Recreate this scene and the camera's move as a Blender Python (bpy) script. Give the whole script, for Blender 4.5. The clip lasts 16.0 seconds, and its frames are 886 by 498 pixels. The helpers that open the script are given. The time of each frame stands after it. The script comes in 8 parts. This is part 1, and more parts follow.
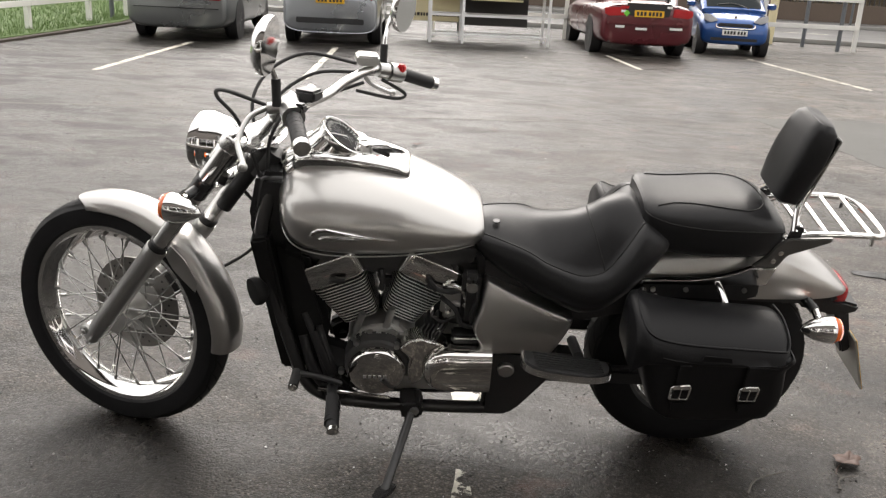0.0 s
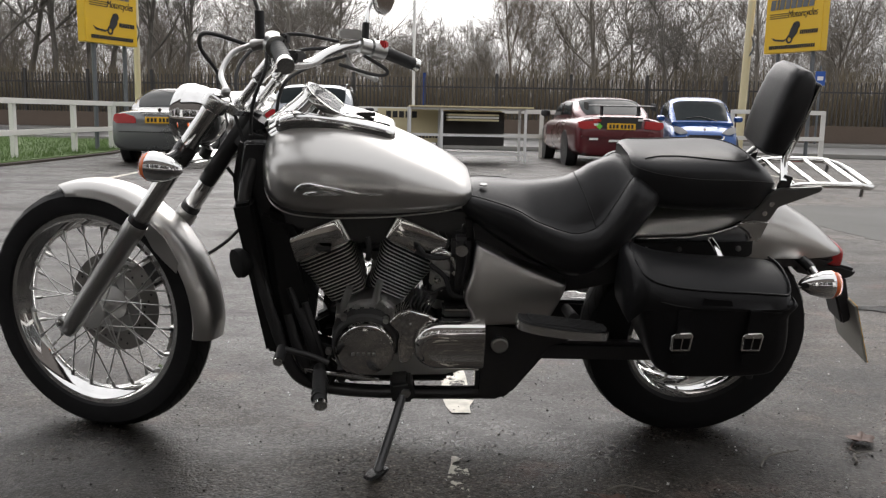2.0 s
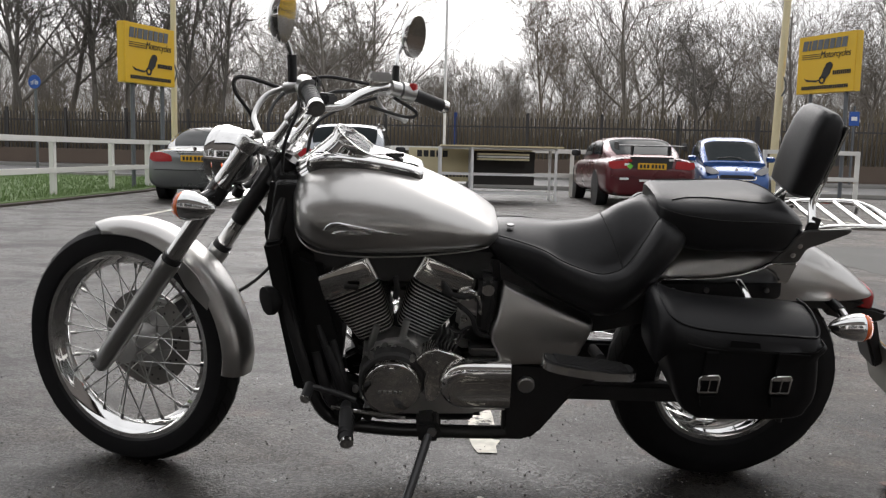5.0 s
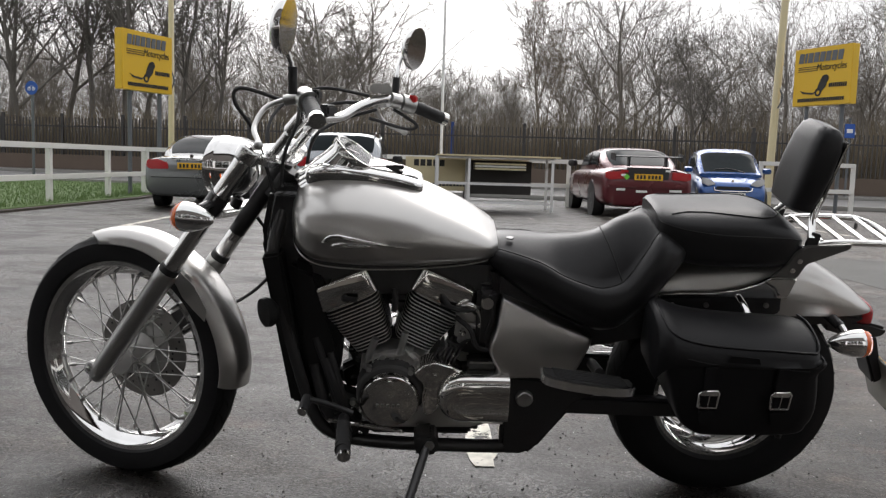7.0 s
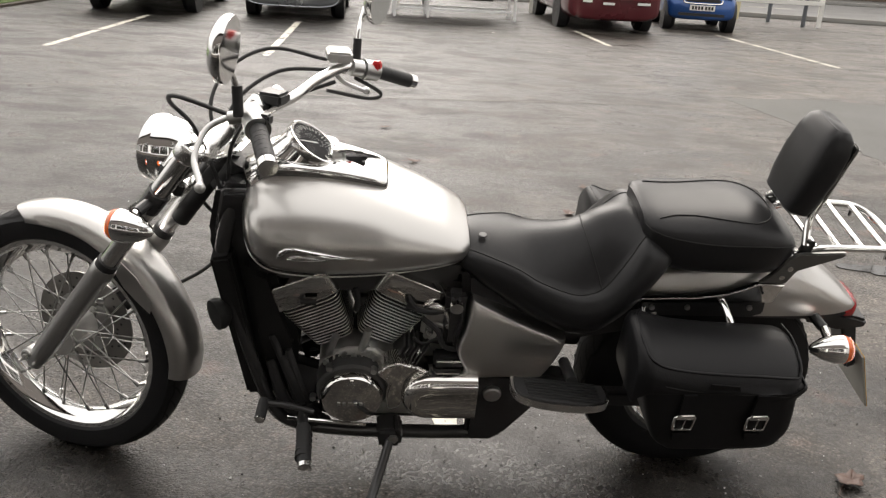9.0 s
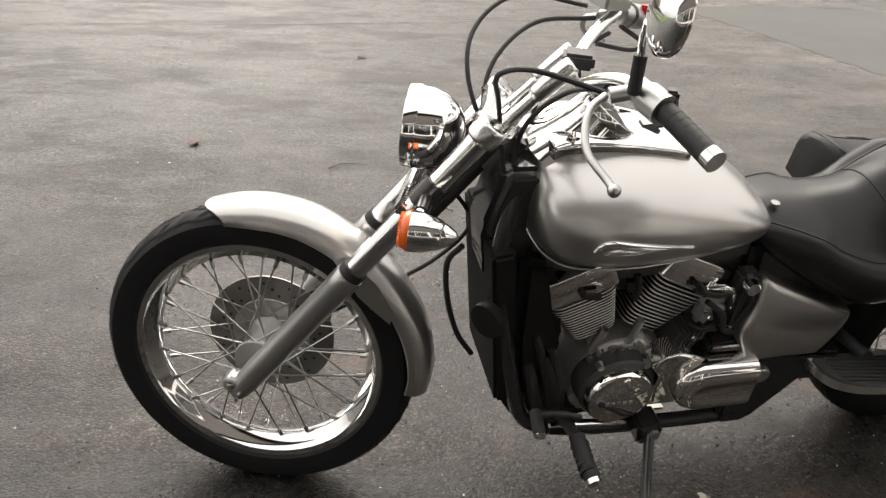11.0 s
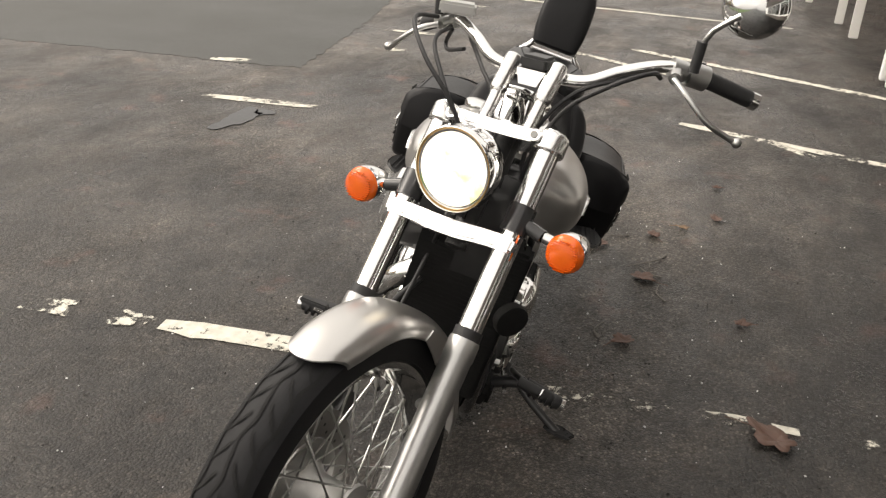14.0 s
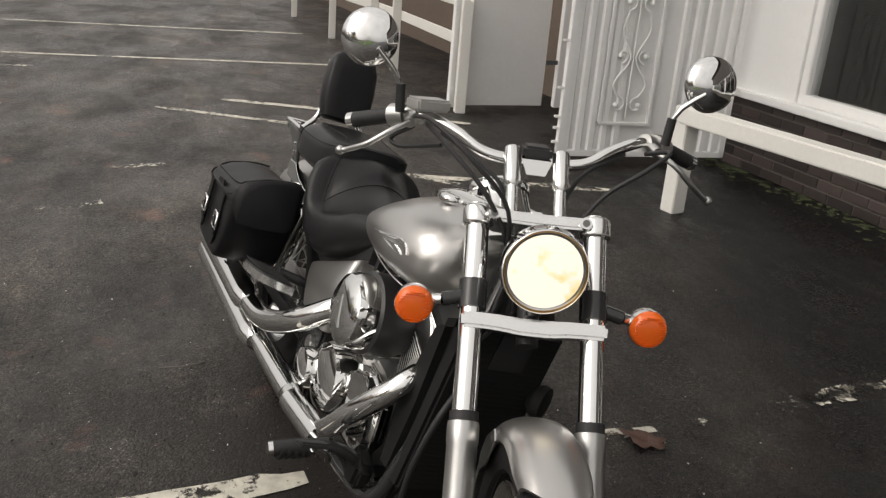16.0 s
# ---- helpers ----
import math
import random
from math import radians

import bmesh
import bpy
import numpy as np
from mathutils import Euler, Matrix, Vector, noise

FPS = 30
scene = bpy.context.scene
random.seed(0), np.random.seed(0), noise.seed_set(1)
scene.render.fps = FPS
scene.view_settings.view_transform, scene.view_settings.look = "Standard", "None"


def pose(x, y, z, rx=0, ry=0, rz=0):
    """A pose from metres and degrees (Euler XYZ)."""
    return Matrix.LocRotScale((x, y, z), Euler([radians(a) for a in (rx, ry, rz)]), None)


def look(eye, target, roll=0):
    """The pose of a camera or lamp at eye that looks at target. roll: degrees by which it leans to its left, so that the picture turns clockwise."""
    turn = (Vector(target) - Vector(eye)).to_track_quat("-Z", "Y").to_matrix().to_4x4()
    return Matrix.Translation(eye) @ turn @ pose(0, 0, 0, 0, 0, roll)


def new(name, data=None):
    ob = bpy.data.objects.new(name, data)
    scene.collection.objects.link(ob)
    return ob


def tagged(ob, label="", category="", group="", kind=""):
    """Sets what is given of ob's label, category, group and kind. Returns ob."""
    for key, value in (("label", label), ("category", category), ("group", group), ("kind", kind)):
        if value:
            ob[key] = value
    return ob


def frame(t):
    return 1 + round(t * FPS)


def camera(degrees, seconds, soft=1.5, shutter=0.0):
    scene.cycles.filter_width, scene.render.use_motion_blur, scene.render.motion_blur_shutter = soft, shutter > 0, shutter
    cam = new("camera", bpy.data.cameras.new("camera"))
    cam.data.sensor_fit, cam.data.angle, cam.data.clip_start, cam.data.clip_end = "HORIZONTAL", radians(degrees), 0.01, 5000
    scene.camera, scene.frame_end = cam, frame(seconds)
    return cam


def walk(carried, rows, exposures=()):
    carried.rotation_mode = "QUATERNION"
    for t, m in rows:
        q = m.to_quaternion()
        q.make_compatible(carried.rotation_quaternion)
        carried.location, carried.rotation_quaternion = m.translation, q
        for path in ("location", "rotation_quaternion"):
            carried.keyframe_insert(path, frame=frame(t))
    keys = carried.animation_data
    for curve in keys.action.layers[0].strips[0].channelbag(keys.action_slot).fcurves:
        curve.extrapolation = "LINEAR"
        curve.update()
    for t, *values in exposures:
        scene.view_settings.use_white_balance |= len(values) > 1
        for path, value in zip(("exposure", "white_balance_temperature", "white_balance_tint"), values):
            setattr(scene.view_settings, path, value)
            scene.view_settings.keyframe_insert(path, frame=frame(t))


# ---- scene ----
cam = camera(53.5, 16.0, soft=1.3)
PATH = [
    (0, (0.504, -2.251, 1.378), (0.192, -0.373, 0.767), 2.9),
    (0.5, (0.532, -2.331, 1.342), (0.224, -0.429, 0.807), 2.8),
    (1, (0.516, -2.266, 1.179), (0.234, -0.323, 0.801), 3.2),
    (1.5, (0.502, -2.272, 0.986), (0.199, -0.317, 0.692), 2.0),
    (2, (0.518, -2.308, 0.921), (0.22, -0.354, 0.618), 1.1),
    (2.5, (0.527, -2.325, 0.921), (0.231, -0.364, 0.661), 1.2),
    (3, (0.531, -2.331, 0.925), (0.202, -0.373, 0.688), 1.0),
    (3.5, (0.535, -2.33, 0.927), (0.175, -0.376, 0.702), 1.1),
    (4, (0.534, -2.328, 0.926), (0.157, -0.376, 0.705), 1.1),
    (6.5, (0.522, -2.323, 0.932), (0.166, -0.365, 0.728), 1.6),
    (7, (0.519, -2.319, 0.936), (0.158, -0.362, 0.738), 1.7),
    (7.5, (0.511, -2.296, 0.933), (0.168, -0.338, 0.712), 1.4),
    (8, (0.489, -2.182, 1.029), (0.211, -0.243, 0.626), 1.3),
    (8.5, (0.44, -2.094, 1.312), (0.201, -0.204, 0.704), 2.6),
    (9, (0.42, -2.027, 1.413), (0.194, -0.154, 0.747), 3.4),
    (9.5, (0.352, -1.913, 1.421), (0.094, -0.076, 0.673), 4.5),
    (10, (0.069, -1.881, 1.4), (-0.079, -0.034, 0.646), 4.0),
    (10.2, (-0.042, -1.863, 1.404), (-0.182, -0.023, 0.633), 3.4),
    (12.5, (-1.413, -1.314, 1.379), (-0.316, 0.1, 0.487), 5.0),
    (13, (-1.689, -1.146, 1.42), (-0.254, -0.031, 0.586), 5.3),
    (13.5, (-1.881, -0.926, 1.41), (-0.312, -0.006, 0.577), 5.3),
    (14, (-1.951, -0.64, 1.435), (-0.253, 0.031, 0.618), 3.5),
    (14.5, (-2.087, -0.363, 1.458), (-0.255, -0.098, 0.701), 3.8),
    (15, (-2.143, -0.115, 1.463), (-0.285, -0.059, 0.724), 4.3),
    (15.5, (-2.047, 0.183, 1.464), (-0.193, 0.043, 0.725), 2.7),
    (16, (-1.949, 0.436, 1.479), (-0.112, 0.026, 0.803), 4.7),
]
EXPOSURES = [(t, e, k, 12) for t, e, k in ((0.0, 1.0, 6900), (0.5, 1.03, 6900), (1.0, 0.85, 6700), (1.5, 0.54, 6600), (2.0, 0.44, 6600), (2.5, 0.48, 6550), (3.0, 0.42, 6550), (7.0, 0.34, 6500), (7.5, 0.38, 6500), (8.0, 0.50, 6650), (8.5, 0.86, 6900), (9.0, 0.88, 7000), (10.2, 0.92, 7000), (12.5, 1.08, 7350), (13.5, 0.83, 7400), (14.0, 0.74, 7300), (14.5, 0.46, 7200), (15.0, 0.36, 7100), (15.5, 0.34, 7050), (16.0, -0.04, 7000))]
walk(cam, [(t, look(eye, target, roll)) for t, eye, target, roll in PATH], EXPOSURES)

# ---- light ----
world = bpy.data.worlds.new("overcast")
scene.world = world
world.use_nodes = True
_nt = world.node_tree
_sky = _nt.nodes.new("ShaderNodeTexSky")
_sky.sky_type, _sky.sun_disc = "NISHITA", False
_sky.sun_elevation, _sky.sun_rotation = radians(38), radians(-20)
_sky.air_density, _sky.dust_density, _sky.ozone_density = 1.0, 6.0, 1.0
_hsv = _nt.nodes.new("ShaderNodeHueSaturation")
_hsv.inputs["Saturation"].default_value = 0.12
_grey = _nt.nodes.new("ShaderNodeMix")
_grey.data_type = "RGBA"
_grey.inputs[0].default_value = 0.45
_grey.inputs[7].default_value = (8.2, 8.3, 8.4, 1)
_bg = _nt.nodes["Background"]
_bg.inputs[1].default_value = 0.135
_nt.links.new(_sky.outputs[0], _hsv.inputs["Color"])
_nt.links.new(_hsv.outputs[0], _grey.inputs[6])
_wc, _wz, _wr = _nt.nodes.new("ShaderNodeTexCoord"), _nt.nodes.new("ShaderNodeSeparateXYZ"), _nt.nodes.new("ShaderNodeMapRange")
_wr.inputs[1].default_value, _wr.inputs[2].default_value, _wr.inputs[3].default_value, _wr.inputs[4].default_value = 0.0, 0.8, 0.80, 1.22
_wn, _wm, _wk, _wl = _nt.nodes.new("ShaderNodeTexNoise"), _nt.nodes.new("ShaderNodeMapRange"), _nt.nodes.new("ShaderNodeMath"), _nt.nodes.new("ShaderNodeMix")
_wn.inputs["Scale"].default_value, _wn.inputs["Detail"].default_value = 2.6, 5
_wm.inputs[1].default_value, _wm.inputs[2].default_value, _wm.inputs[3].default_value, _wm.inputs[4].default_value = 0.3, 0.7, 0.88, 1.10
_wk.operation = "MULTIPLY"
_wl.data_type, _wl.blend_type = "RGBA", "MULTIPLY"
_wl.inputs[0].default_value = 1.0
_nt.links.new(_wc.outputs["Generated"], _wz.inputs[0])
_nt.links.new(_wc.outputs["Generated"], _wn.inputs["Vector"])
_nt.links.new(_wz.outputs[2], _wr.inputs[0])
_nt.links.new(_wn.outputs[0], _wm.inputs[0])
_nt.links.new(_wr.outputs[0], _wk.inputs[0])
_nt.links.new(_wm.outputs[0], _wk.inputs[1])
_nt.links.new(_grey.outputs[2], _wl.inputs[6])
_nt.links.new(_wk.outputs[0], _wl.inputs[7])
_nt.links.new(_wl.outputs[2], _bg.inputs[0])

_sun = bpy.data.lights.new("sun", "SUN")
_sun.energy, _sun.angle, _sun.color = 0.6, radians(25), (1.0, 0.97, 0.93)
sun = new("sun", _sun)
sun.matrix_world = look((6, 14, 16), (0, 0, 0))


# ---- materials ----
def mat(name, color, rough=0.5, metal=0.0, coat=0.0, grain=None, bump=None, spread=0.15, ior=1.5, rough_var=0.0):
    """A principled material whose colour varies at two scales; grain: (scale, second scale); bump: (scale, strength, distance)."""
    m = bpy.data.materials.new(name)
    m.use_nodes = True
    nt = m.node_tree
    b = nt.nodes["Principled BSDF"]
    b.inputs["Base Color"].default_value = (*color, 1)
    b.inputs["Roughness"].default_value = rough
    b.inputs["Metallic"].default_value = metal
    b.inputs["IOR"].default_value = ior
    b.inputs["Coat Weight"].default_value = coat
    b.inputs["Coat Roughness"].default_value = 0.08
    tc = nt.nodes.new("ShaderNodeTexCoord")
    if grain:
        last = None
        for k, s in enumerate(grain):
            n = nt.nodes.new("ShaderNodeTexNoise")
            n.inputs["Scale"].default_value = s
            n.inputs["Detail"].default_value = 5
            nt.links.new(tc.outputs["Object"], n.inputs["Vector"])
            mx = nt.nodes.new("ShaderNodeMix")
            mx.data_type = "RGBA"
            mx.inputs[6].default_value = (*[c * (1 - spread) for c in color], 1)
            mx.inputs[7].default_value = (*[min(1, c * (1 + spread)) for c in color], 1)
            nt.links.new(n.outputs[0], mx.inputs[0])
            if last:
                av = nt.nodes.new("ShaderNodeMix")
                av.data_type = "RGBA"
                av.inputs[0].default_value = 0.5
                nt.links.new(last.outputs[2], av.inputs[6])
                nt.links.new(mx.outputs[2], av.inputs[7])
                last = av
            else:
                last = mx
            if rough_var and k == 0:
                mr = nt.nodes.new("ShaderNodeMapRange")
                mr.inputs[3].default_value = max(0.0, rough - rough_var)
                mr.inputs[4].default_value = min(1.0, rough + rough_var)
                nt.links.new(n.outputs[0], mr.inputs[0])
                nt.links.new(mr.outputs[0], b.inputs["Roughness"])
        nt.links.new(last.outputs[2], b.inputs["Base Color"])
    if bump:
        n = nt.nodes.new("ShaderNodeTexNoise")
        n.inputs["Scale"].default_value = bump[0]
        n.inputs["Detail"].default_value = 4
        nt.links.new(tc.outputs["Object"], n.inputs["Vector"])
        bp = nt.nodes.new("ShaderNodeBump")
        bp.inputs["Strength"].default_value = bump[1]
        bp.inputs["Distance"].default_value = bump[2]
        nt.links.new(n.outputs[0], bp.inputs["Height"])
        nt.links.new(bp.outputs[0], b.inputs["Normal"])
    return m


def glow(name, color, strength):
    m = bpy.data.materials.new(name)
    m.use_nodes = True
    b = m.node_tree.nodes["Principled BSDF"]
    b.inputs["Base Color"].default_value = (*color, 1)
    b.inputs["Emission Color"].default_value = (*color, 1)
    b.inputs["Emission Strength"].default_value = strength
    return m


def glass(name, color=(1, 1, 1), rough=0.0):
    m = bpy.data.materials.new(name)
    m.use_nodes = True
    b = m.node_tree.nodes["Principled BSDF"]
    b.inputs["Base Color"].default_value = (*color, 1)
    b.inputs["Roughness"].default_value = rough
    b.inputs["Transmission Weight"].default_value = 1.0
    b.inputs["IOR"].default_value = 1.45
    return m


CHROME = mat("chrome", (0.82, 0.82, 0.81), 0.06, 1.0, grain=(5, 60), spread=0.02, rough_var=0.02)
ALLOY = mat("brushed_alloy", (0.55, 0.55, 0.54), 0.34, 1.0, grain=(14, 120), spread=0.08, rough_var=0.08)
FORK_ALLOY = mat("painted_alloy", (0.50, 0.50, 0.49), 0.30, 0.9, grain=(10, 150), spread=0.06)
FORK_BRIGHT = mat("polished_alloy", (0.80, 0.80, 0.79), 0.22, 1.0, grain=(10, 120), spread=0.04, rough_var=0.05)
SILVER = mat("silver_paint", (0.54, 0.53, 0.515), 0.30, 0.92, coat=0.30, grain=(4, 1400), spread=0.10)
SPOKE = mat("spoke_steel", (0.42, 0.42, 0.41), 0.28, 1.0, grain=(12, 90), spread=0.1)
BLACK_PAINT = mat("black_paint", (0.030, 0.030, 0.031), 0.20, 0.0, ior=1.42, coat=0.35, grain=(8, 80), spread=0.2)
BLACK_SATIN = mat("black_satin", (0.028, 0.028, 0.029), 0.40, 0.0, grain=(12, 100), spread=0.25, bump=(180, 0.1, 0.001))
RUBBER = mat("rubber", (0.018, 0.018, 0.019), 0.58, 0.0, grain=(10, 90), spread=0.3, bump=(220, 0.15, 0.001))
TYRE = mat("tyre_rubber", (0.013, 0.013, 0.014), 0.58, 0.0, ior=1.30, grain=(7, 60), spread=0.35, bump=(140, 0.2, 0.001), rough_var=0.12)
LEATHER = mat("black_leather", (0.018, 0.018, 0.019), 0.31, 0.0, grain=(6, 70), spread=0.25, bump=(330, 0.22, 0.0012), rough_var=0.07, ior=1.29)
BAG_LEATHER = mat("bag_leather", (0.009, 0.009, 0.010), 0.42, 0.0, grain=(6, 70), spread=0.25, bump=(260, 0.25, 0.0012), rough_var=0.08, ior=1.30)
STITCH = mat("thread", (0.006, 0.006, 0.006), 0.7)
COVER_CHROME = mat("cover_chrome", (0.74, 0.73, 0.71), 0.05, 1.0, grain=(7, 60), spread=0.04, rough_var=0.03)
GUN_STEEL = mat("gunmetal_steel", (0.17, 0.17, 0.165), 0.36, 0.85, grain=(12, 120), spread=0.12)
RAD_BLACK = mat("radiator_black", (0.011, 0.011, 0.011), 0.7, ior=1.3, grain=(12, 90), spread=0.3)
DISC_STEEL = mat("disc_steel", (0.26, 0.25, 0.24), 0.38, 0.9, grain=(6, 90), spread=0.15)
CASE = mat("engine_alloy", (0.52, 0.515, 0.50), 0.44, 0.7, grain=(15, 100), spread=0.12, bump=(160, 0.08, 0.001))
FIN = mat("cylinder_fin", (0.80, 0.80, 0.78), 0.42, 0.9, grain=(15, 100), spread=0.2)
ENGINE_DARK = mat("engine_black", (0.050, 0.050, 0.050), 0.45, 0.1, grain=(15, 100), spread=0.3)
AMBER = mat("amber_lens", (0.80, 0.13, 0.012), 0.18, 0.0, coat=0.4, grain=(30, 200), spread=0.12)
RED_LENS = mat("red_lens", (0.45, 0.012, 0.015), 0.12, 0.0, coat=0.6, grain=(20, 120), spread=0.15)
RED_SWITCH = mat("red_switch", (0.55, 0.02, 0.02), 0.35)
HEADLIGHT = glow("headlamp_glow", (1.0, 0.86, 0.62), 1.0)
_ln = HEADLIGHT.node_tree
_ln.nodes["Principled BSDF"].inputs["Base Color"].default_value = (0.22, 0.20, 0.15, 1)
_nz, _cr = _ln.nodes.new("ShaderNodeTexNoise"), _ln.nodes.new("ShaderNodeValToRGB")
_nz.inputs["Scale"].default_value, _nz.inputs["Detail"].default_value = 26, 3
_cr.color_ramp.elements[0].position, _cr.color_ramp.elements[0].color = 0.31, (0.95, 0.72, 0.36, 1)
_cr.color_ramp.elements[1].position, _cr.color_ramp.elements[1].color = 0.44, (1.0, 0.95, 0.84, 1)
_ln.links.new(_ln.nodes.new("ShaderNodeTexCoord").outputs["Object"], _nz.inputs["Vector"])
_ln.links.new(_nz.outputs[0], _cr.inputs[0])
_ln.links.new(_cr.outputs[0], _ln.nodes["Principled BSDF"].inputs["Emission Color"])
LAMP_RIM = mat("gold_ring", (0.42, 0.27, 0.12), 0.35, 1.0, grain=(12, 90))
MIRROR = mat("mirror_glass", (0.86, 0.87, 0.88), 0.01, 1.0)
DIAL = mat("dial_face", (0.016, 0.016, 0.018), 0.7, ior=1.25, grain=(20, 80))
WHITE_PLASTIC = mat("plate_back", (0.62, 0.61, 0.56), 0.5, grain=(8, 60))
PLATE_YELLOW = mat("plate_yellow", (0.75, 0.42, 0.02), 0.4, grain=(8, 60))
PLATE_WHITE = mat("plate_white", (0.75, 0.75, 0.73), 0.4, grain=(8, 60))
DARK_MARK = mat("dark_mark", (0.02, 0.02, 0.02), 0.5)


# ---- mesh helpers ----
def part(name, bm, material, parent=None, label="", m=None, smooth=True, kind="", auto=40):
    """Links a bmesh as one mesh object, under a thing or a part if one is given."""
    bmesh.ops.recalc_face_normals(bm, faces=bm.faces)
    if smooth:
        for f in bm.faces:
            f.smooth = True
        lim = radians(auto)
        for e in bm.edges:
            if len(e.link_faces) == 2 and e.calc_face_angle(0) > lim:
                e.smooth = False
    me = bpy.data.meshes.new(name)
    bm.to_mesh(me)
    bm.free()
    me.materials.append(material)
    ob = new(name, me)
    if parent:
        ob.parent = parent
    if m is not None:
        ob.matrix_basis = m
    return tagged(ob, label, kind=kind)


def share(name, ob, parent, m, label=""):
    """Another object on the mesh of ob."""
    o = new(name, ob.data)
    o.parent = parent
    o.matrix_basis = m
    return tagged(o, label)


def thing(name, label, category, m=Matrix(), group=""):
    ob = new(name)
    ob.matrix_basis = m
    return tagged(ob, label, category, group)


def skin(bm, rings, caps=True, closed=True):
    """Faces between rings of equal length."""
    vs = [[bm.verts.new(p) for p in r] for r in rings]
    n = len(vs[0])
    for a, b in zip(vs, vs[1:]):
        for k in range(n if closed else n - 1):
            bm.faces.new((a[k], a[(k + 1) % n], b[(k + 1) % n], b[k]))
    if caps and closed:
        bm.faces.new(vs[0][::-1])
        bm.faces.new(vs[-1])
    return bm


def smooth_rows(rows, n):
    """Catmull-Rom between rows of numbers, n steps each."""
    rows = np.array(rows, float)
    ext = np.vstack([2 * rows[0] - rows[1], rows, 2 * rows[-1] - rows[-2]])
    out = []
    for i in range(1, len(ext) - 2):
        p0, p1, p2, p3 = ext[i - 1 : i + 3]
        for k in range(n):
            t = k / n
            out.append(0.5 * (2 * p1 + (p2 - p0) * t + (2 * p0 - 5 * p1 + 4 * p2 - p3) * t * t + (3 * p1 - p0 - 3 * p2 + p3) * t**3))
    out.append(rows[-1])
    return np.array(out)


def loft(rows, seg=28, steps=4, pu=0.8, pl=0.6, bm=None):
    """A body along x from rows of x, half width, bottom, widest height, top; rounded by powers above and below."""
    bm = bm or bmesh.new()
    rings = []
    for x, w, zb, zm, zt in smooth_rows(rows, steps):
        ring = []
        for k in range(seg):
            a = 2 * math.pi * k / seg
            c, s = math.cos(a), math.sin(a)
            p = pu if s >= 0 else pl
            y = w * math.copysign(abs(c) ** p, c)
            z = zm + (zt - zm) * abs(s) ** pu if s >= 0 else zm - (zm - zb) * abs(s) ** pl
            ring.append((x, y, z))
        rings.append(ring)
    return skin(bm, rings)


def tube(points, r, seg=10, steps=5, bm=None, caps=True, r_end=None):
    """A round bar through points."""
    bm = bm or bmesh.new()
    pts = smooth_rows(points, steps) if steps > 1 and len(points) > 2 else np.array(points, float)
    rings = []
    n = len(pts)
    side = None
    for i, p in enumerate(pts):
        d = Vector(pts[min(i + 1, n - 1)] - pts[max(i - 1, 0)]).normalized()
        if side is None:
            side = d.orthogonal().normalized()
        side = (side - d * side.dot(d)).normalized()
        up = d.cross(side)
        rr = r if r_end is None else r + (r_end - r) * i / (n - 1)
        rings.append([Vector(p) + rr * (math.cos(2 * math.pi * k / seg) * side + math.sin(2 * math.pi * k / seg) * up) for k in range(seg)])
    return skin(bm, rings, caps)


def lathe(profile, seg=48, axis="y", centre=(0, 0, 0), bm=None, closed=False):
    """Turns a profile of (along, radius) round an axis."""
    bm = bm or bmesh.new()
    c = Vector(centre)
    rings = []
    for h, r in profile:
        ring = []
        for k in range(seg):
            a = 2 * math.pi * k / seg
            u, v = r * math.cos(a), r * math.sin(a)
            ring.append(c + Vector({"y": (u, h, v), "x": (h, u, v), "z": (u, v, h)}[axis]))
        rings.append(ring)
    if closed:
        rings.append(rings[0])
        skin(bm, rings, caps=False)
        bmesh.ops.remove_doubles(bm, verts=bm.verts, dist=1e-6)
    else:
        skin(bm, rings)
    return bm


def slab(outline, y0, y1, bevel=0.0, seg=2, plane="xz", bm=None):
    """A flat outline in a plane, given thickness and rounded edges."""
    bm = bm or bmesh.new()
    own = bmesh.new()
    put = {"xz": lambda a, b, h: (a, h, b), "xy": lambda a, b, h: (a, b, h), "yz": lambda a, b, h: (h, a, b)}[plane]
    skin(own, [[put(a, b, y0) for a, b in outline], [put(a, b, y1) for a, b in outline]])
    bmesh.ops.recalc_face_normals(own, faces=own.faces)
    if bevel:
        bmesh.ops.bevel(own, geom=list(own.edges), offset=bevel, segments=seg, affect="EDGES", clamp_overlap=True)
    me = bpy.data.meshes.new("scratch")
    own.to_mesh(me)
    own.free()
    bm.from_mesh(me)
    bpy.data.meshes.remove(me)
    return bm


def box(x0, x1, y0, y1, z0, z1, bevel=0.0, seg=2, bm=None):
    return slab([(x0, z0), (x1, z0), (x1, z1), (x0, z1)], y0, y1, bevel, seg, bm=bm)


def moved(bm, m):
    bmesh.ops.transform(bm, matrix=m, verts=bm.verts)
    return bm


def mirrored(pts):
    return [(p[0], -p[1], p[2]) for p in pts]
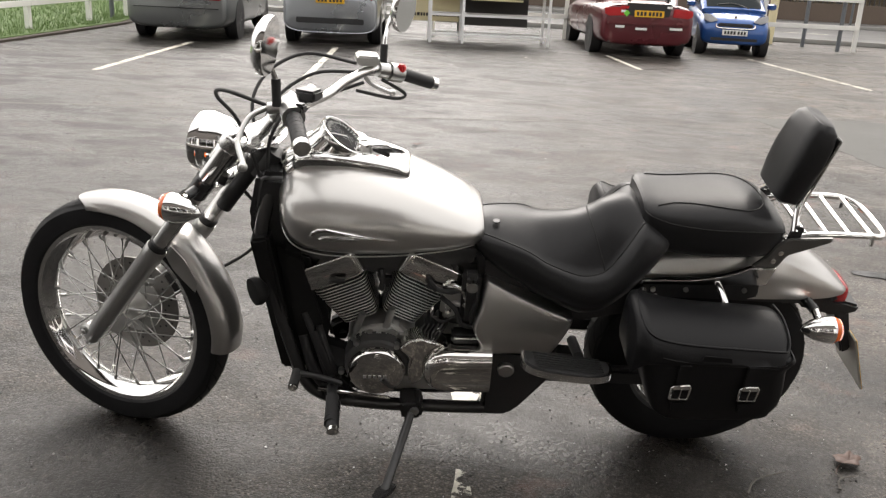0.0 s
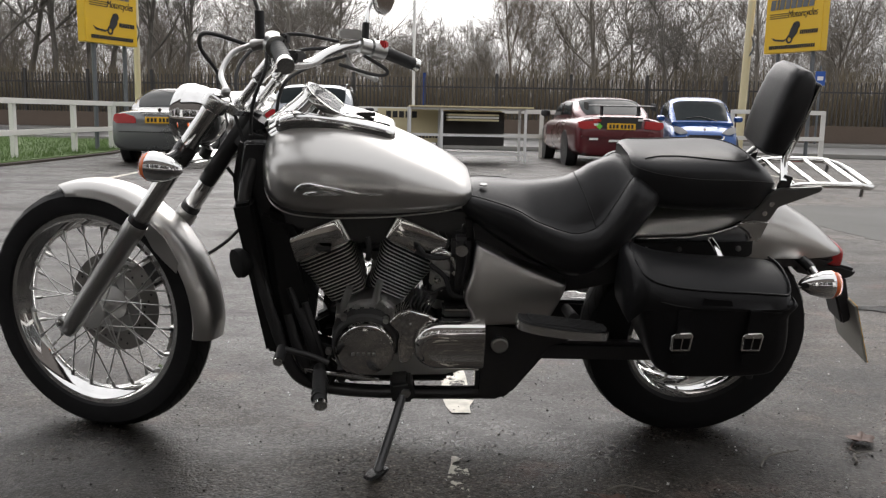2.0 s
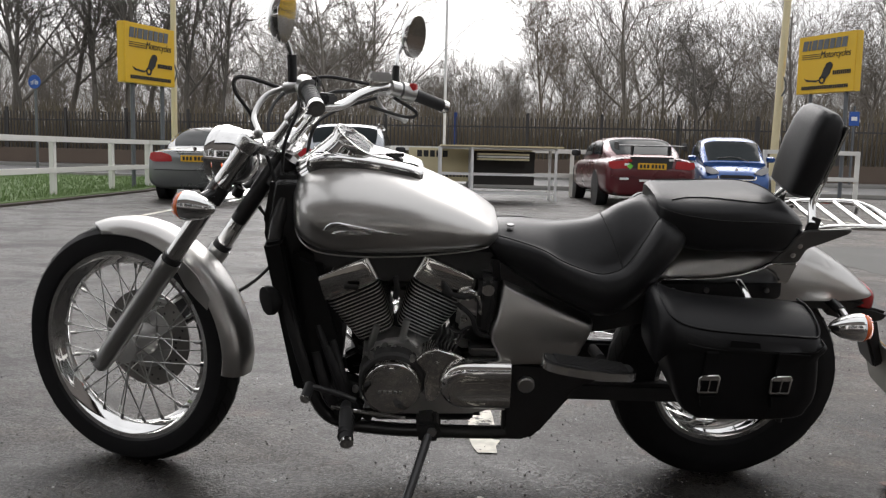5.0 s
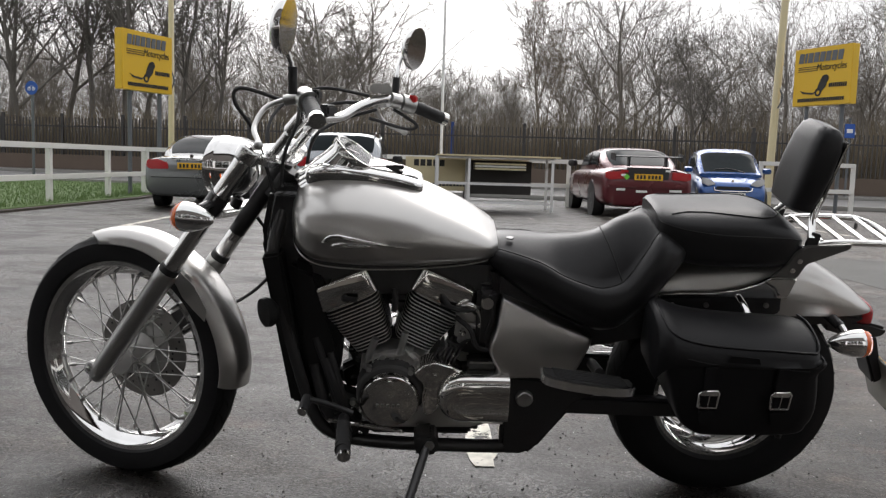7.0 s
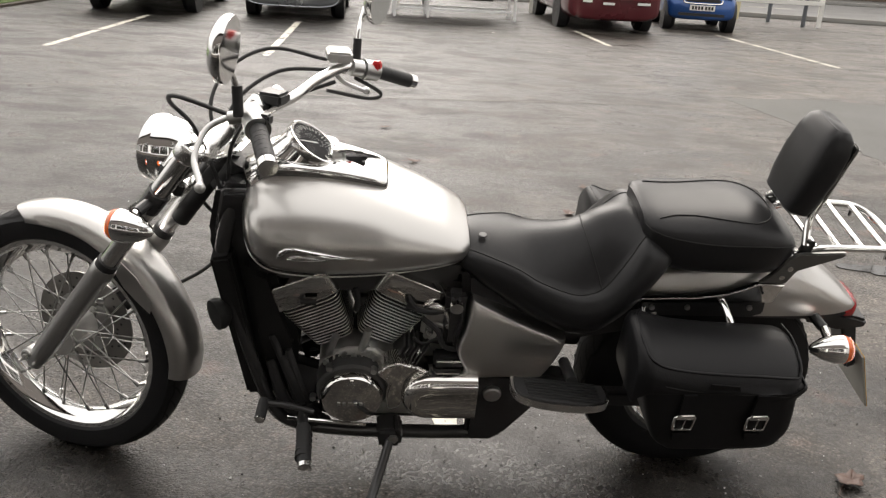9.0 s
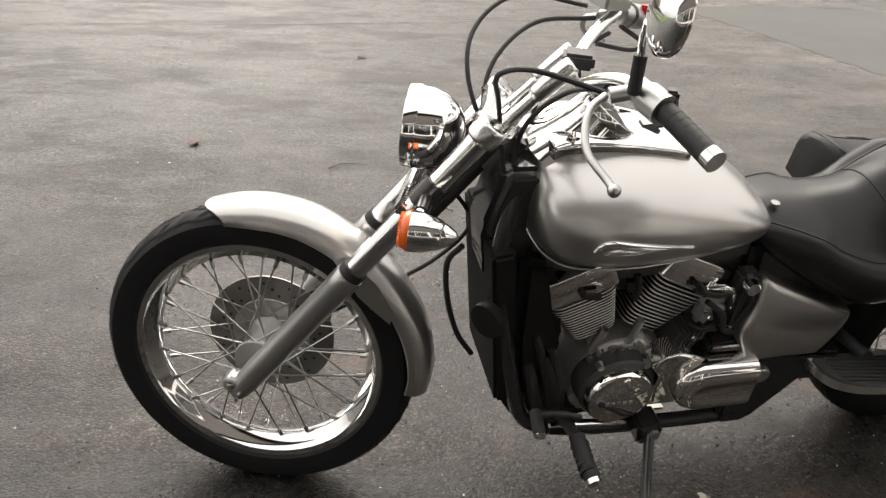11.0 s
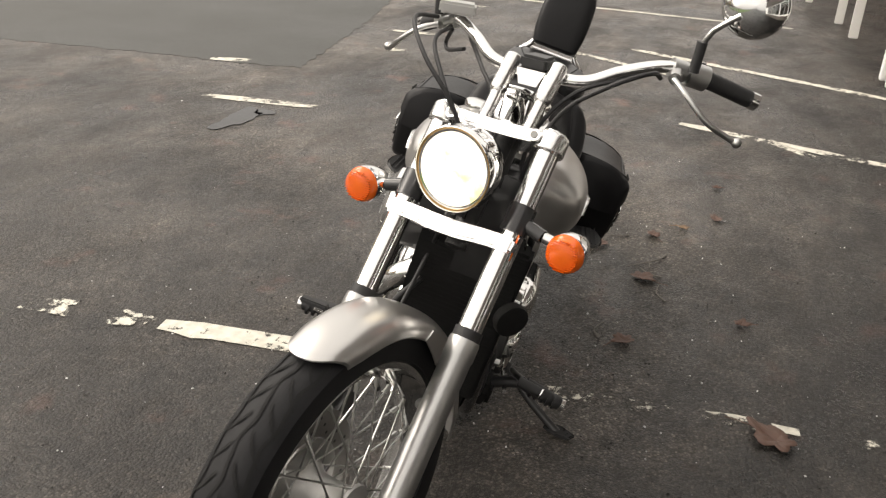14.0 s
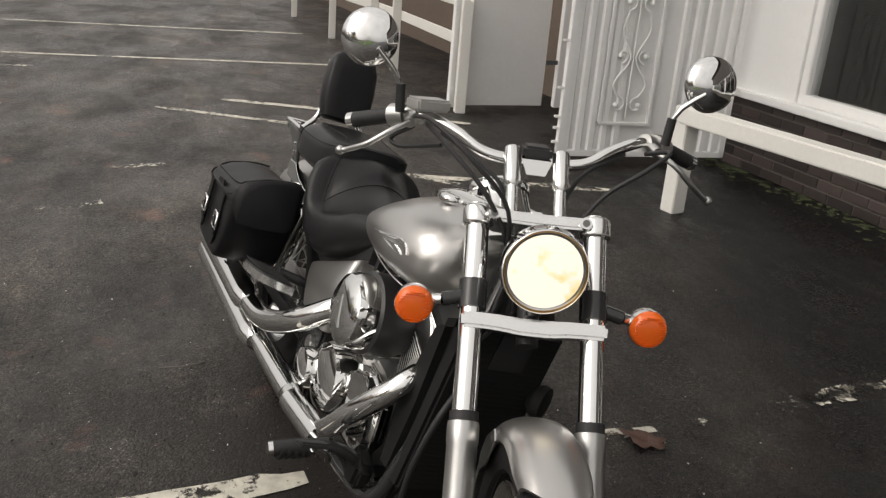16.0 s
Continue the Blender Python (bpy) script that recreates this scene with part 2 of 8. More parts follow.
# ---- the motorcycle: x to its rear, y to its right side, z up ----
RAKE, STEER, LEAN, YAW = 34.5, -26.0, 15.5, 12.5
bike = thing("motorcycle", "silver cruiser motorcycle with black leather saddlebags on its side stand", "motorcycle",
             Matrix.Translation((0.053, 0.196, 0.004)) @ Matrix.Rotation(radians(YAW), 4, "Z") @ Matrix.Rotation(radians(LEAN), 4, "X"))
_head = Vector((-0.44, 0, 0.86))
_axis = Vector((math.sin(radians(RAKE)), 0, math.cos(radians(RAKE))))
_mid = Vector((-0.6, 0, 0.62))
TURN = Matrix.Translation((0.010, 0.0264, -0.019)) @ Matrix.Translation(_mid) @ Matrix.Rotation(radians(3.5), 4, "X") @ Matrix.Translation(-_mid) @ Matrix.Translation(_head) @ Matrix.Rotation(radians(STEER), 4, _axis) @ Matrix.Translation(-_head)
FORK = Vector((-0.930, 0, 0.335))  # foot of the fork


def fork(s, y, d=0.0):
    """A point s metres up the fork leg at y, d metres ahead of it."""
    return FORK + _axis * s + Vector((-_axis.z, 0, _axis.x)) * d + Vector((0, y, 0))


def tyre_profile(r_rim, r_out, half):
    mid = (r_rim + r_out) / 2
    return [(-half * 0.62, r_rim), (-half * 0.92, r_rim + 0.012), (-half, mid - 0.004), (-half * 0.97, mid + 0.018), (-half * 0.80, r_out - 0.014), (-half * 0.44, r_out - 0.004),
            (0, r_out), (half * 0.44, r_out - 0.004), (half * 0.80, r_out - 0.014), (half * 0.97, mid + 0.018), (half, mid - 0.004), (half * 0.92, r_rim + 0.012), (half * 0.62, r_rim)]


def tread(r_out, half, count):
    """Grooves of a tread: a wavy line round the crown, one on each shoulder, and slanting cuts between them."""
    bm = bmesh.new()

    def at(a, y, lift=0.0010):
        r = r_out + lift - 0.0135 * (abs(y) / half / 0.8) ** 2.3
        return (r * math.cos(a), y, r * math.sin(a))

    def ribbon(rows):
        verts = [(bm.verts.new(p), bm.verts.new(q)) for p, q in rows]
        for (a, b), (c, d) in zip(verts, verts[1:]):
            bm.faces.new((a, b, d, c))

    n = count * 8
    for mid, amp, wide in ((0.0, 0.07, 0.05), (-0.72, 0.05, 0.045), (0.72, 0.05, 0.045)):
        rows = []
        for k in range(n + 1):
            a = 2 * math.pi * k / n
            y = half * (mid + amp * math.sin(a * count / 2) + 0.3 * amp * math.sin(a * count))
            rows.append((at(a, y - half * wide), at(a, y + half * wide)))
        ribbon(rows)
    w = 0.0065 / r_out
    for k in range(count):
        for sgn in (-1, 1):
            a0 = 2 * math.pi * (k + (0.5 if sgn > 0 else 0)) / count
            rows = []
            for j in range(6):
                u = j / 5
                a = a0 + 0.13 * u ** 0.8
                thin = 0.45 + 0.55 * math.sin(math.pi * min(1, 0.2 + u))
                y = sgn * half * (0.20 + 0.62 * u)
                rows.append((at(a - w * thin / 2, y, 0.0013), at(a + w * thin, y, 0.0013)))
            ribbon(rows)
    return bm


GROOVE = mat("tread_groove", (0.004, 0.004, 0.004), 0.9)


def wheel(name, centre, r_rim, r_out, half, spokes, turn, hub_r, hub_w, label):
    m = turn @ Matrix.Translation(centre)
    lip = r_rim + 0.010
    w = half * 0.70
    rim = part(name, lathe([(-w, lip), (-w - 0.004, lip - 0.003), (-w - 0.002, lip - 0.016), (-w * 0.72, lip - 0.024), (-w * 0.45, lip - 0.040), (0, lip - 0.046), (w * 0.45, lip - 0.040),
                            (w * 0.72, lip - 0.024), (w + 0.002, lip - 0.016), (w + 0.004, lip - 0.003), (w, lip), (w * 0.8, lip - 0.006), (0, lip - 0.030), (-w * 0.8, lip - 0.006)],
                           72, closed=True), CHROME, bike, label, m)
    tyre = part("tyre", lathe(tyre_profile(r_rim, r_out, half), 96, closed=True), TYRE, rim, "black rubber tyre")
    part("tread", tread(r_out, half, 44), GROOVE, rim, "slanted tread grooves", smooth=False, kind="stuff")
    hub = lathe([(-hub_w, hub_r * 0.45), (-hub_w, hub_r * 0.95), (-hub_w + 0.006, hub_r), (-hub_w + 0.012, hub_r * 0.9), (-hub_w * 0.5, hub_r * 0.72), (hub_w * 0.5, hub_r * 0.72),
                 (hub_w - 0.012, hub_r * 0.9), (hub_w - 0.006, hub_r), (hub_w, hub_r * 0.95), (hub_w, hub_r * 0.45)], 40)
    part("hub", hub, CASE, rim, "polished alloy hub")
    first = None
    for side in (-1, 1):
        for lean in (-1, 1):
            base = None
            for k in range(spokes // 4):
                a = 2 * math.pi * (k + (0.25 if side > 0 else 0) + (0.125 if lean > 0 else 0)) / (spokes // 4)
                if base is None:
                    r_in, r_end = hub_r * 0.92, lip - 0.043
                    off = lean * 0.95
                    p0 = Vector((r_in * math.cos(off), side * (hub_w - 0.004), r_in * math.sin(off)))
                    p1 = Vector((r_end * math.cos(lean * 0.10), side * 0.012, r_end * math.sin(lean * 0.10)))
                    bm = tube([p0, p1], 0.0021, 6, 1)
                    tube([p1 + (p0 - p1) * 0.085, p1], 0.0050, 6, 1, bm)
                    base = part("spoke", bm, SPOKE, rim, "", Matrix.Rotation(-a, 4, "Y"))
                else:
                    share("spoke", base, rim, Matrix.Rotation(-a, 4, "Y"))
    return rim


front_wheel = wheel("front_wheel", (-0.923, 0, 0.357), 0.273, 0.355, 0.052, 40, TURN, 0.050, 0.055, "chrome spoked front wheel")
rear_wheel = wheel("rear_wheel", (0.806, 0, 0.322), 0.195, 0.325, 0.080, 36, Matrix(), 0.075, 0.06, "chrome spoked rear wheel")
# front brake disc, on the right
_disc = lathe([(0.062, 0.090), (0.066, 0.090), (0.066, 0.148), (0.062, 0.148)], 64, closed=True)
disc = part("brake_disc", _disc, DISC_STEEL, front_wheel, "drilled steel brake disc")
_carrier = lathe([(0.052, 0.03), (0.058, 0.09), (0.054, 0.09), (0.048, 0.03)], 48, closed=True)
part("disc_carrier", _carrier, FORK_ALLOY, front_wheel)
_holes = bmesh.new()
for k in range(40):
    a = 2 * math.pi * k / 40
    r = 0.102 + 0.014 * (k % 3)
    for y in (0.0610, 0.0670):
        bmesh.ops.create_circle(_holes, cap_ends=True, segments=8, radius=0.0038, matrix=Matrix.Translation((r * math.cos(a), y, r * math.sin(a))) @ Matrix.Rotation(radians(90), 4, "X"))
part("disc_holes", _holes, DARK_MARK, front_wheel, "drilled holes", smooth=False, kind="stuff")
part("caliper", moved(box(-0.055, 0.055, 0.035, 0.095, -0.035, 0.035, 0.012), TURN @ Matrix.Translation((-0.805, 0.03, 0.455)) @ Matrix.Rotation(radians(-35), 4, "Y")), BLACK_SATIN, bike, "black brake caliper")

# fork legs, the axle carried ahead of the sliders
for sy in (-1, 1):
    y = 0.119 * sy
    bm = bmesh.new()
    rings = []
    for u, r in ((-0.030, 0.014), (-0.024, 0.021), (-0.005, 0.0255), (0.04, 0.0280), (0.12, 0.0285), (0.345, 0.0285), (0.350, 0.0300), (0.380, 0.0300), (0.386, 0.0285)):
        rings.append([fork(u, y + r * math.cos(2 * math.pi * k / 28), r * math.sin(2 * math.pi * k / 28)) for k in range(28)])
    skin(bm, rings)
    slider = part("fork_slider", bm, FORK_ALLOY, bike, "satin alloy fork slider", TURN, auto=50)
    c = fork(-0.003, y, 0.022)
    part("axle_clamp", lathe([(-0.020, 0.008), (-0.023, 0.012), (-0.021, 0.0165), (-0.015, 0.0190), (0.018, 0.0190), (0.024, 0.016)], 28, centre=c), FORK_ALLOY, slider)
    part("axle_end", lathe([(-0.028, 0.0005), (-0.028, 0.006), (-0.026, 0.0090), (0.0, 0.0095)], 16, centre=c), CHROME, slider)
    part("pinch_bolt", lathe([(-0.026, 0.005), (-0.033, 0.0055), (-0.034, 0.0005)], 6, centre=fork(-0.016, y, -0.006)), CHROME, slider)
    part("dust_seal", tube([fork(0.384, y), fork(0.388, y), fork(0.402, y), fork(0.405, y)], 0.0272, 24, 1), RUBBER, slider)
    part("fork_tube", tube([fork(0.38, y), fork(0.815, y)], 0.0235, 24, 1), CHROME, bike, "chrome fork tube", TURN)
    part("fork_cover", tube([fork(0.602, y), fork(0.607, y), fork(0.653, y), fork(0.658, y)], 0.0275, 24, 1), BLACK_PAINT, bike, "black fork collar", TURN)
    # lug that holds the mudguard
    part("fender_lug", tube([fork(0.245, y), fork(0.245, y * 0.62, -0.035)], 0.011, 12, 1), FORK_ALLOY, slider)
    part("lug_bolt", lathe([(-0.006, 0.009), (0.006, 0.009), (0.007, 0.0005)] if sy < 0 else [(0.006, 0.009), (-0.006, 0.009), (-0.007, 0.0005)], 6, centre=fork(0.245, y * 0.75, -0.026)), CHROME, slider)

# bridges
_low = [(0.560, -0.140), (0.590, -0.142), (0.590, -0.10), (0.589, -0.06), (0.587, -0.035), (0.587, 0.035), (0.589, 0.06), (0.590, 0.10), (0.590, 0.142), (0.560, 0.140), (0.560, 0.1), (0.558, 0.06), (0.554, 0.03), (0.554, -0.03), (0.558, -0.06), (0.560, -0.1)]
bm = bmesh.new()
skin(bm, [[fork(s, y, d) for s, y in _low] for d in (0.032, 0.0)])
bmesh.ops.recalc_face_normals(bm, faces=bm.faces)
bmesh.ops.bevel(bm, geom=list(bm.edges), offset=0.006, segments=2, affect="EDGES")
part("lower_bridge", bm, FORK_BRIGHT, bike, "polished alloy fork bridge", TURN)
bm = bmesh.new()
_top = [(0.030, -0.085), (0.026, -0.10), (-0.026, -0.105), (-0.045, -0.085), (-0.06, 0), (-0.045, 0.085), (-0.026, 0.105), (0.026, 0.10), (0.030, 0.085), (0.026, 0.045), (0.024, 0.0), (0.026, -0.045)]
skin(bm, [[fork(s, y, d) for d, y in _top] for s in (0.779, 0.805)])
bmesh.ops.recalc_face_normals(bm, faces=bm.faces)
bmesh.ops.bevel(bm, geom=list(bm.edges), offset=0.005, segments=2, affect="EDGES")
top_bridge = part("top_bridge", bm, FORK_BRIGHT, bike, "polished alloy top bridge", TURN)
for sy in (-1, 1):
    bm = bmesh.new()
    skin(bm, [[fork(u, 0.119 * sy + r * math.cos(2 * math.pi * k / 28), r * math.sin(2 * math.pi * k / 28)) for k in range(28)] for u, r in ((0.771, 0.0275), (0.773, 0.0300), (0.777, 0.0312), (0.804, 0.0312), (0.809, 0.0300), (0.812, 0.0270), (0.813, 0.0225))])
    part("fork_clamp", bm, FORK_BRIGHT, top_bridge, "rounded clamp round the fork tube", auto=50)
    part("fork_cap", tube([fork(0.806, 0.119 * sy), fork(0.815, 0.119 * sy)], 0.0205, 20, 1), ALLOY, top_bridge)
    lug = part("clamp_lug", tube([fork(0.791, 0.092 * sy, 0.006), fork(0.791, 0.092 * sy, 0.030), fork(0.791, 0.092 * sy, 0.034)], 0.0125, 20, 1), FORK_BRIGHT, top_bridge)
    part("clamp_bolt", tube([fork(0.791, 0.092 * sy, 0.033), fork(0.791, 0.092 * sy, 0.0362)], 0.0072, 16, 1), GUN_STEEL, lug, "socket head bolt")
part("stem_nut", tube([fork(0.800, 0, -0.03), fork(0.822, 0, -0.03)], 0.020, 6, 1), CHROME, top_bridge)
part("ignition_barrel", tube([fork(0.70, 0.0, -0.07), fork(0.79, 0.0, -0.07)], 0.025, 16, 1), BLACK_SATIN, bike, "black steering head", TURN)
part("steering_stem", tube([fork(0.55, 0, -0.045), fork(0.80, 0, -0.045)], 0.022, 20, 1), BLACK_SATIN, bike, "", TURN)

# headlamp
LAMP = Vector((-0.628, 0.0, 0.935))
bucket = part("headlamp", lathe([(-0.010, 0.0725), (-0.012, 0.0791), (0.004, 0.0818), (0.010, 0.0809), (0.030, 0.0800), (0.055, 0.0725), (0.078, 0.0558), (0.094, 0.0316), (0.100, 0.0005)], 56, "x", LAMP),
              CHROME, bike, "chrome headlamp bucket, lamp lit", TURN)
part("lens", lathe([(-0.020, 0.0005), (-0.018, 0.0280), (-0.014, 0.0540), (-0.0105, 0.0700), (-0.006, 0.0768)], 48, "x", LAMP), HEADLIGHT, bucket, "lit warm white headlamp lens")
part("lens_rim", lathe([(-0.008, 0.0745), (-0.0130, 0.0757), (-0.0125, 0.0788), (-0.004, 0.0792)], 48, "x", LAMP, closed=True), LAMP_RIM, bucket, "dull gold retaining ring")
part("bezel", lathe([(-0.010, 0.0785), (-0.0145, 0.0789), (-0.0160, 0.0800), (-0.015, 0.0812), (0.006, 0.0838), (0.012, 0.0805), (0.0, 0.0740)], 56, "x", LAMP, closed=True), CHROME, bucket)
part("headlamp_bracket", tube([LAMP + Vector((0.05, 0, -0.08)), fork(0.60, 0, 0.0)], 0.016, 12, 1), BLACK_PAINT, bucket)


def indicator(centre, point, stalk, m, parent):
    """A bullet-shaped indicator whose lens points along x by the sign of point."""
    c = Vector(centre)
    s = point
    body = part("indicator", lathe([(s * 0.006, 0.037), (0, 0.038), (-s * 0.02, 0.036), (-s * 0.05, 0.027), (-s * 0.075, 0.012), (-s * 0.083, 0.0005)], 32, "x", c), CHROME, parent, "chrome bullet indicator with amber lens", m)
    part("lens", lathe([(s * 0.024, 0.0005), (s * 0.023, 0.022), (s * 0.017, 0.033), (s * 0.006, 0.0375), (s * 0.004, 0.0375)], 32, "x", c), AMBER, body, "ribbed amber lens")
    ribs = bmesh.new()
    for j in range(-6, 7):
        zz = j * 0.0048
        half = math.sqrt(max(0.0, 0.031**2 - zz**2))
        box(c.x + s * 0.0185, c.x + s * 0.0235, c.y - half, c.y + half, c.z + zz - 0.0007, c.z + zz + 0.0007, bm=ribs)
    part("lens_ribs", ribs, AMBER, body, smooth=False, kind="stuff")
    sh = Vector(stalk)
    mid = c + (sh - c) * 0.5
    part("stalk", tube([c + Vector((-s * 0.02, 0, 0)), mid], 0.011, 12, 1), CHROME, body)
    part("stalk_base", tube([mid, sh], 0.014, 12, 1), BLACK_PAINT, body)


for sy in (-1, 1):
    indicator((-0.584, 0.230 * sy, 0.828), -1, fork(0.63, 0.125 * sy), TURN, bike)
    indicator((1.080, 0.196 * sy, 0.566), 1, (1.035, 0.07 * sy, 0.600), Matrix(), bike)

# front mudguard
bm = bmesh.new()
rings = []
for k in range(41):
    u = k / 40
    a = radians(110 - 114.5 * u)
    r = float(np.interp(u, (0.0, 0.17, 0.31, 0.44, 0.55, 0.70, 0.84, 0.93, 1.0), (0.366, 0.375, 0.379, 0.377, 0.380, 0.385, 0.389, 0.391, 0.386)))
    w = 0.0635 * min(1.0, 0.93 + 0.9 * u) * (1.0 if u < 0.92 else 1 - 0.9 * (u - 0.92))
    drop = 0.036 + 0.010 * min(1.0, 6 * u)
    outer, inner = [], []
    for j in range(17):
        b = math.pi * (j / 16 - 0.5)
        y = w * math.sin(b) / 1.0
        rr = r - drop * (1 - math.cos(b)) ** 1.25
        outer.append((y, rr))
        inner.append((y * 0.965, rr - 0.003))
    lag = 0.15 * max(0.0, 1 - u / 0.22)  # the front edge is rounded in plan
    ring = [(-0.923 + rr * math.cos(a - lag * abs(y / w) ** 2.5), y, 0.360 + rr * math.sin(a - lag * abs(y / w) ** 2.5)) for y, rr in outer + inner[::-1]]
    rings.append(ring)
skin(bm, rings)
front_guard = part("front_mudguard", bm, SILVER, bike, "silver painted front mudguard", TURN)
for sy in (-1, 1):
    bm = bmesh.new()
    _tab = [(0.330, 28), (0.352, 32), (0.356, 44), (0.352, 58), (0.330, 60), (0.312, 50), (0.304, 44), (0.312, 36)]
    skin(bm, [[(-0.923 + r * math.cos(radians(a)), y * sy, 0.360 + r * math.sin(radians(a))) for r, a in _tab] for y in (0.0620, 0.0650)])
    part("guard_tab", bm, SILVER, front_guard, "silver mounting tab")

# tank
TANK = [(-0.402, 0.055, 0.780, 0.82, 0.862), (-0.394, 0.116, 0.752, 0.82, 0.888), (-0.370, 0.171, 0.731, 0.815, 0.910), (-0.32, 0.203, 0.716, 0.808, 0.926), (-0.22, 0.212, 0.710, 0.80, 0.932), (-0.10, 0.199, 0.709, 0.79, 0.908),
        (0.0, 0.175, 0.711, 0.78, 0.868), (0.07, 0.152, 0.714, 0.772, 0.832), (0.115, 0.130, 0.721, 0.768, 0.800), (0.135, 0.099, 0.737, 0.765, 0.785)]
tank = part("fuel_tank", loft(TANK, 72, 8, 0.96, 0.72), SILVER, bike, "silver painted teardrop fuel tank", Matrix.Translation((0, 0.020, 0)), auto=60)
bm = bmesh.new()
_seam = [(x, w, zb) for x, w, zb, zm, zt in smooth_rows(TANK, 5)][4:-3]
for sy in (-1, 1):
    tube([(x, sy * w * 0.80, zb + 0.010) for x, w, zb in _seam], 0.002, 8, 1, bm)
part("tank_seam", bm, SILVER, tank)
# winged side badges: an open swept wing over a short straight blade
_wing = [(-0.310, 0.804), (-0.304, 0.816), (-0.292, 0.825), (-0.272, 0.828), (-0.240, 0.823), (-0.200, 0.815), (-0.150, 0.804), (-0.095, 0.793), (-0.150, 0.799), (-0.200, 0.8075), (-0.240, 0.8135), (-0.270, 0.8165), (-0.288, 0.813), (-0.299, 0.805)]
_blade = [(-0.290, 0.797), (-0.283, 0.803), (-0.262, 0.808), (-0.240, 0.8075), (-0.205, 0.8025), (-0.178, 0.7985), (-0.215, 0.7965), (-0.255, 0.7955)]
for sy in (-1, 1):
    bm = bmesh.new()
    for pts in (_wing, _blade):
        rings = []
        for off, k in ((-0.010, 1.0), (0.0035, 1.0), (0.0065, 0.86)):
            ring = []
            for i, (x, z) in enumerate(pts):
                q = pts[len(pts) - 1 - i] if k < 1 else (x, z)
                x2, z2 = x + (q[0] - x) * (1 - k), z + (q[1] - z) * (1 - k)
                w = float(np.interp(x2, [r[0] for r in TANK], [r[1] for r in TANK]))
                ring.append((x2, sy * (w + off), z2))
            rings.append(ring)
        skin(bm, rings)
    part("tank_badge", bm, FORK_BRIGHT, tank, "polished winged tank badge", smooth=False)
# chrome console and speedometer
CONS = [(-0.372, 0.045, 0.88, 0.905, 0.915), (-0.355, 0.072, 0.89, 0.925, 0.945), (-0.30, 0.082, 0.89, 0.930, 0.960), (-0.20, 0.078, 0.88, 0.920, 0.950), (-0.12, 0.070, 0.87, 0.906, 0.932), (-0.075, 0.062, 0.86, 0.896, 0.917), (-0.064, 0.05, 0.86, 0.890, 0.908)]
console = part("console", loft(CONS, 40, 5, 0.42, 0.5), CHROME, bike, "chrome tank console", Matrix.Translation((0, 0.024, 0.002)))
SPEEDO = Matrix.Translation((-0.250, 0.026, 0.958)) @ Matrix.Rotation(radians(36), 4, "Y") @ Matrix.Scale(1.22, 4)
clock = part("speedometer", moved(lathe([(-0.10, 0.082), (-0.06, 0.068), (-0.02, 0.0575), (0.004, 0.0535), (0.006, 0.0565), (0.014, 0.0575), (0.021, 0.0555), (0.022, 0.052), (0.021, 0.0495), (0.0175, 0.0485)], 48, "z"), SPEEDO), CHROME, bike, "round chrome-rimmed speedometer")
part("dial", moved(lathe([(0.0175, 0.0005), (0.0180, 0.0488)], 40, "z"), SPEEDO), DIAL, clock, "dark dial face")
bm = bmesh.new()
for k in range(25):
    a = radians(-40 + 260 * k / 24)
    r = 0.041
    moved_tick = Matrix.Rotation(a, 4, "Z") @ Matrix.Translation((r, 0, 0.0184))
    t = box(-0.004 if k % 2 else -0.007, 0.004, -0.0006, 0.0006, -0.0003, 0.0003)
    moved(t, moved_tick)
    me = bpy.data.meshes.new("scratch")
    t.to_mesh(me)
    t.free()
    bm.from_mesh(me)
    bpy.data.meshes.remove(me)
moved(bm, SPEEDO)
part("dial_ticks", bm, PLATE_WHITE, clock, smooth=False, kind="stuff")
part("needle", moved(box(-0.036, 0.008, -0.0012, 0.0012, 0.0184, 0.0189), SPEEDO @ Matrix.Rotation(radians(40), 4, "Z")), PLATE_WHITE, clock, smooth=False)
glass_bm = moved(lathe([(0.0203, 0.0005), (0.0203, 0.0492), (0.0212, 0.0492), (0.0214, 0.0005)], 40, "z"), SPEEDO)
_clear = glass("clear_glass")
_clear.node_tree.nodes["Principled BSDF"].inputs["IOR"].default_value = 1.08
dial_glass = part("dial_glass", glass_bm, _clear, clock)
dial_glass.visible_shadow = False
part("filler_cap", lathe([(0, 0.030), (0.006, 0.032), (0.014, 0.030), (0.018, 0.022), (0.019, 0.0005)], 32, "z", (-0.215, 0.095, 0.918)), CHROME, tank, "chrome filler cap")
part("console_vent", slab([(-0.165, -0.012), (-0.115, -0.007), (-0.115, 0.007), (-0.165, 0.012)], 0.935, 0.946, 0.002, plane="xy"), BLACK_PAINT, console)
part("console_bolt", lathe([(0, 0.008), (0.004, 0.007), (0.005, 0.0005)], 16, "z", (-0.112, -0.035, 0.922)), BLACK_PAINT, console)

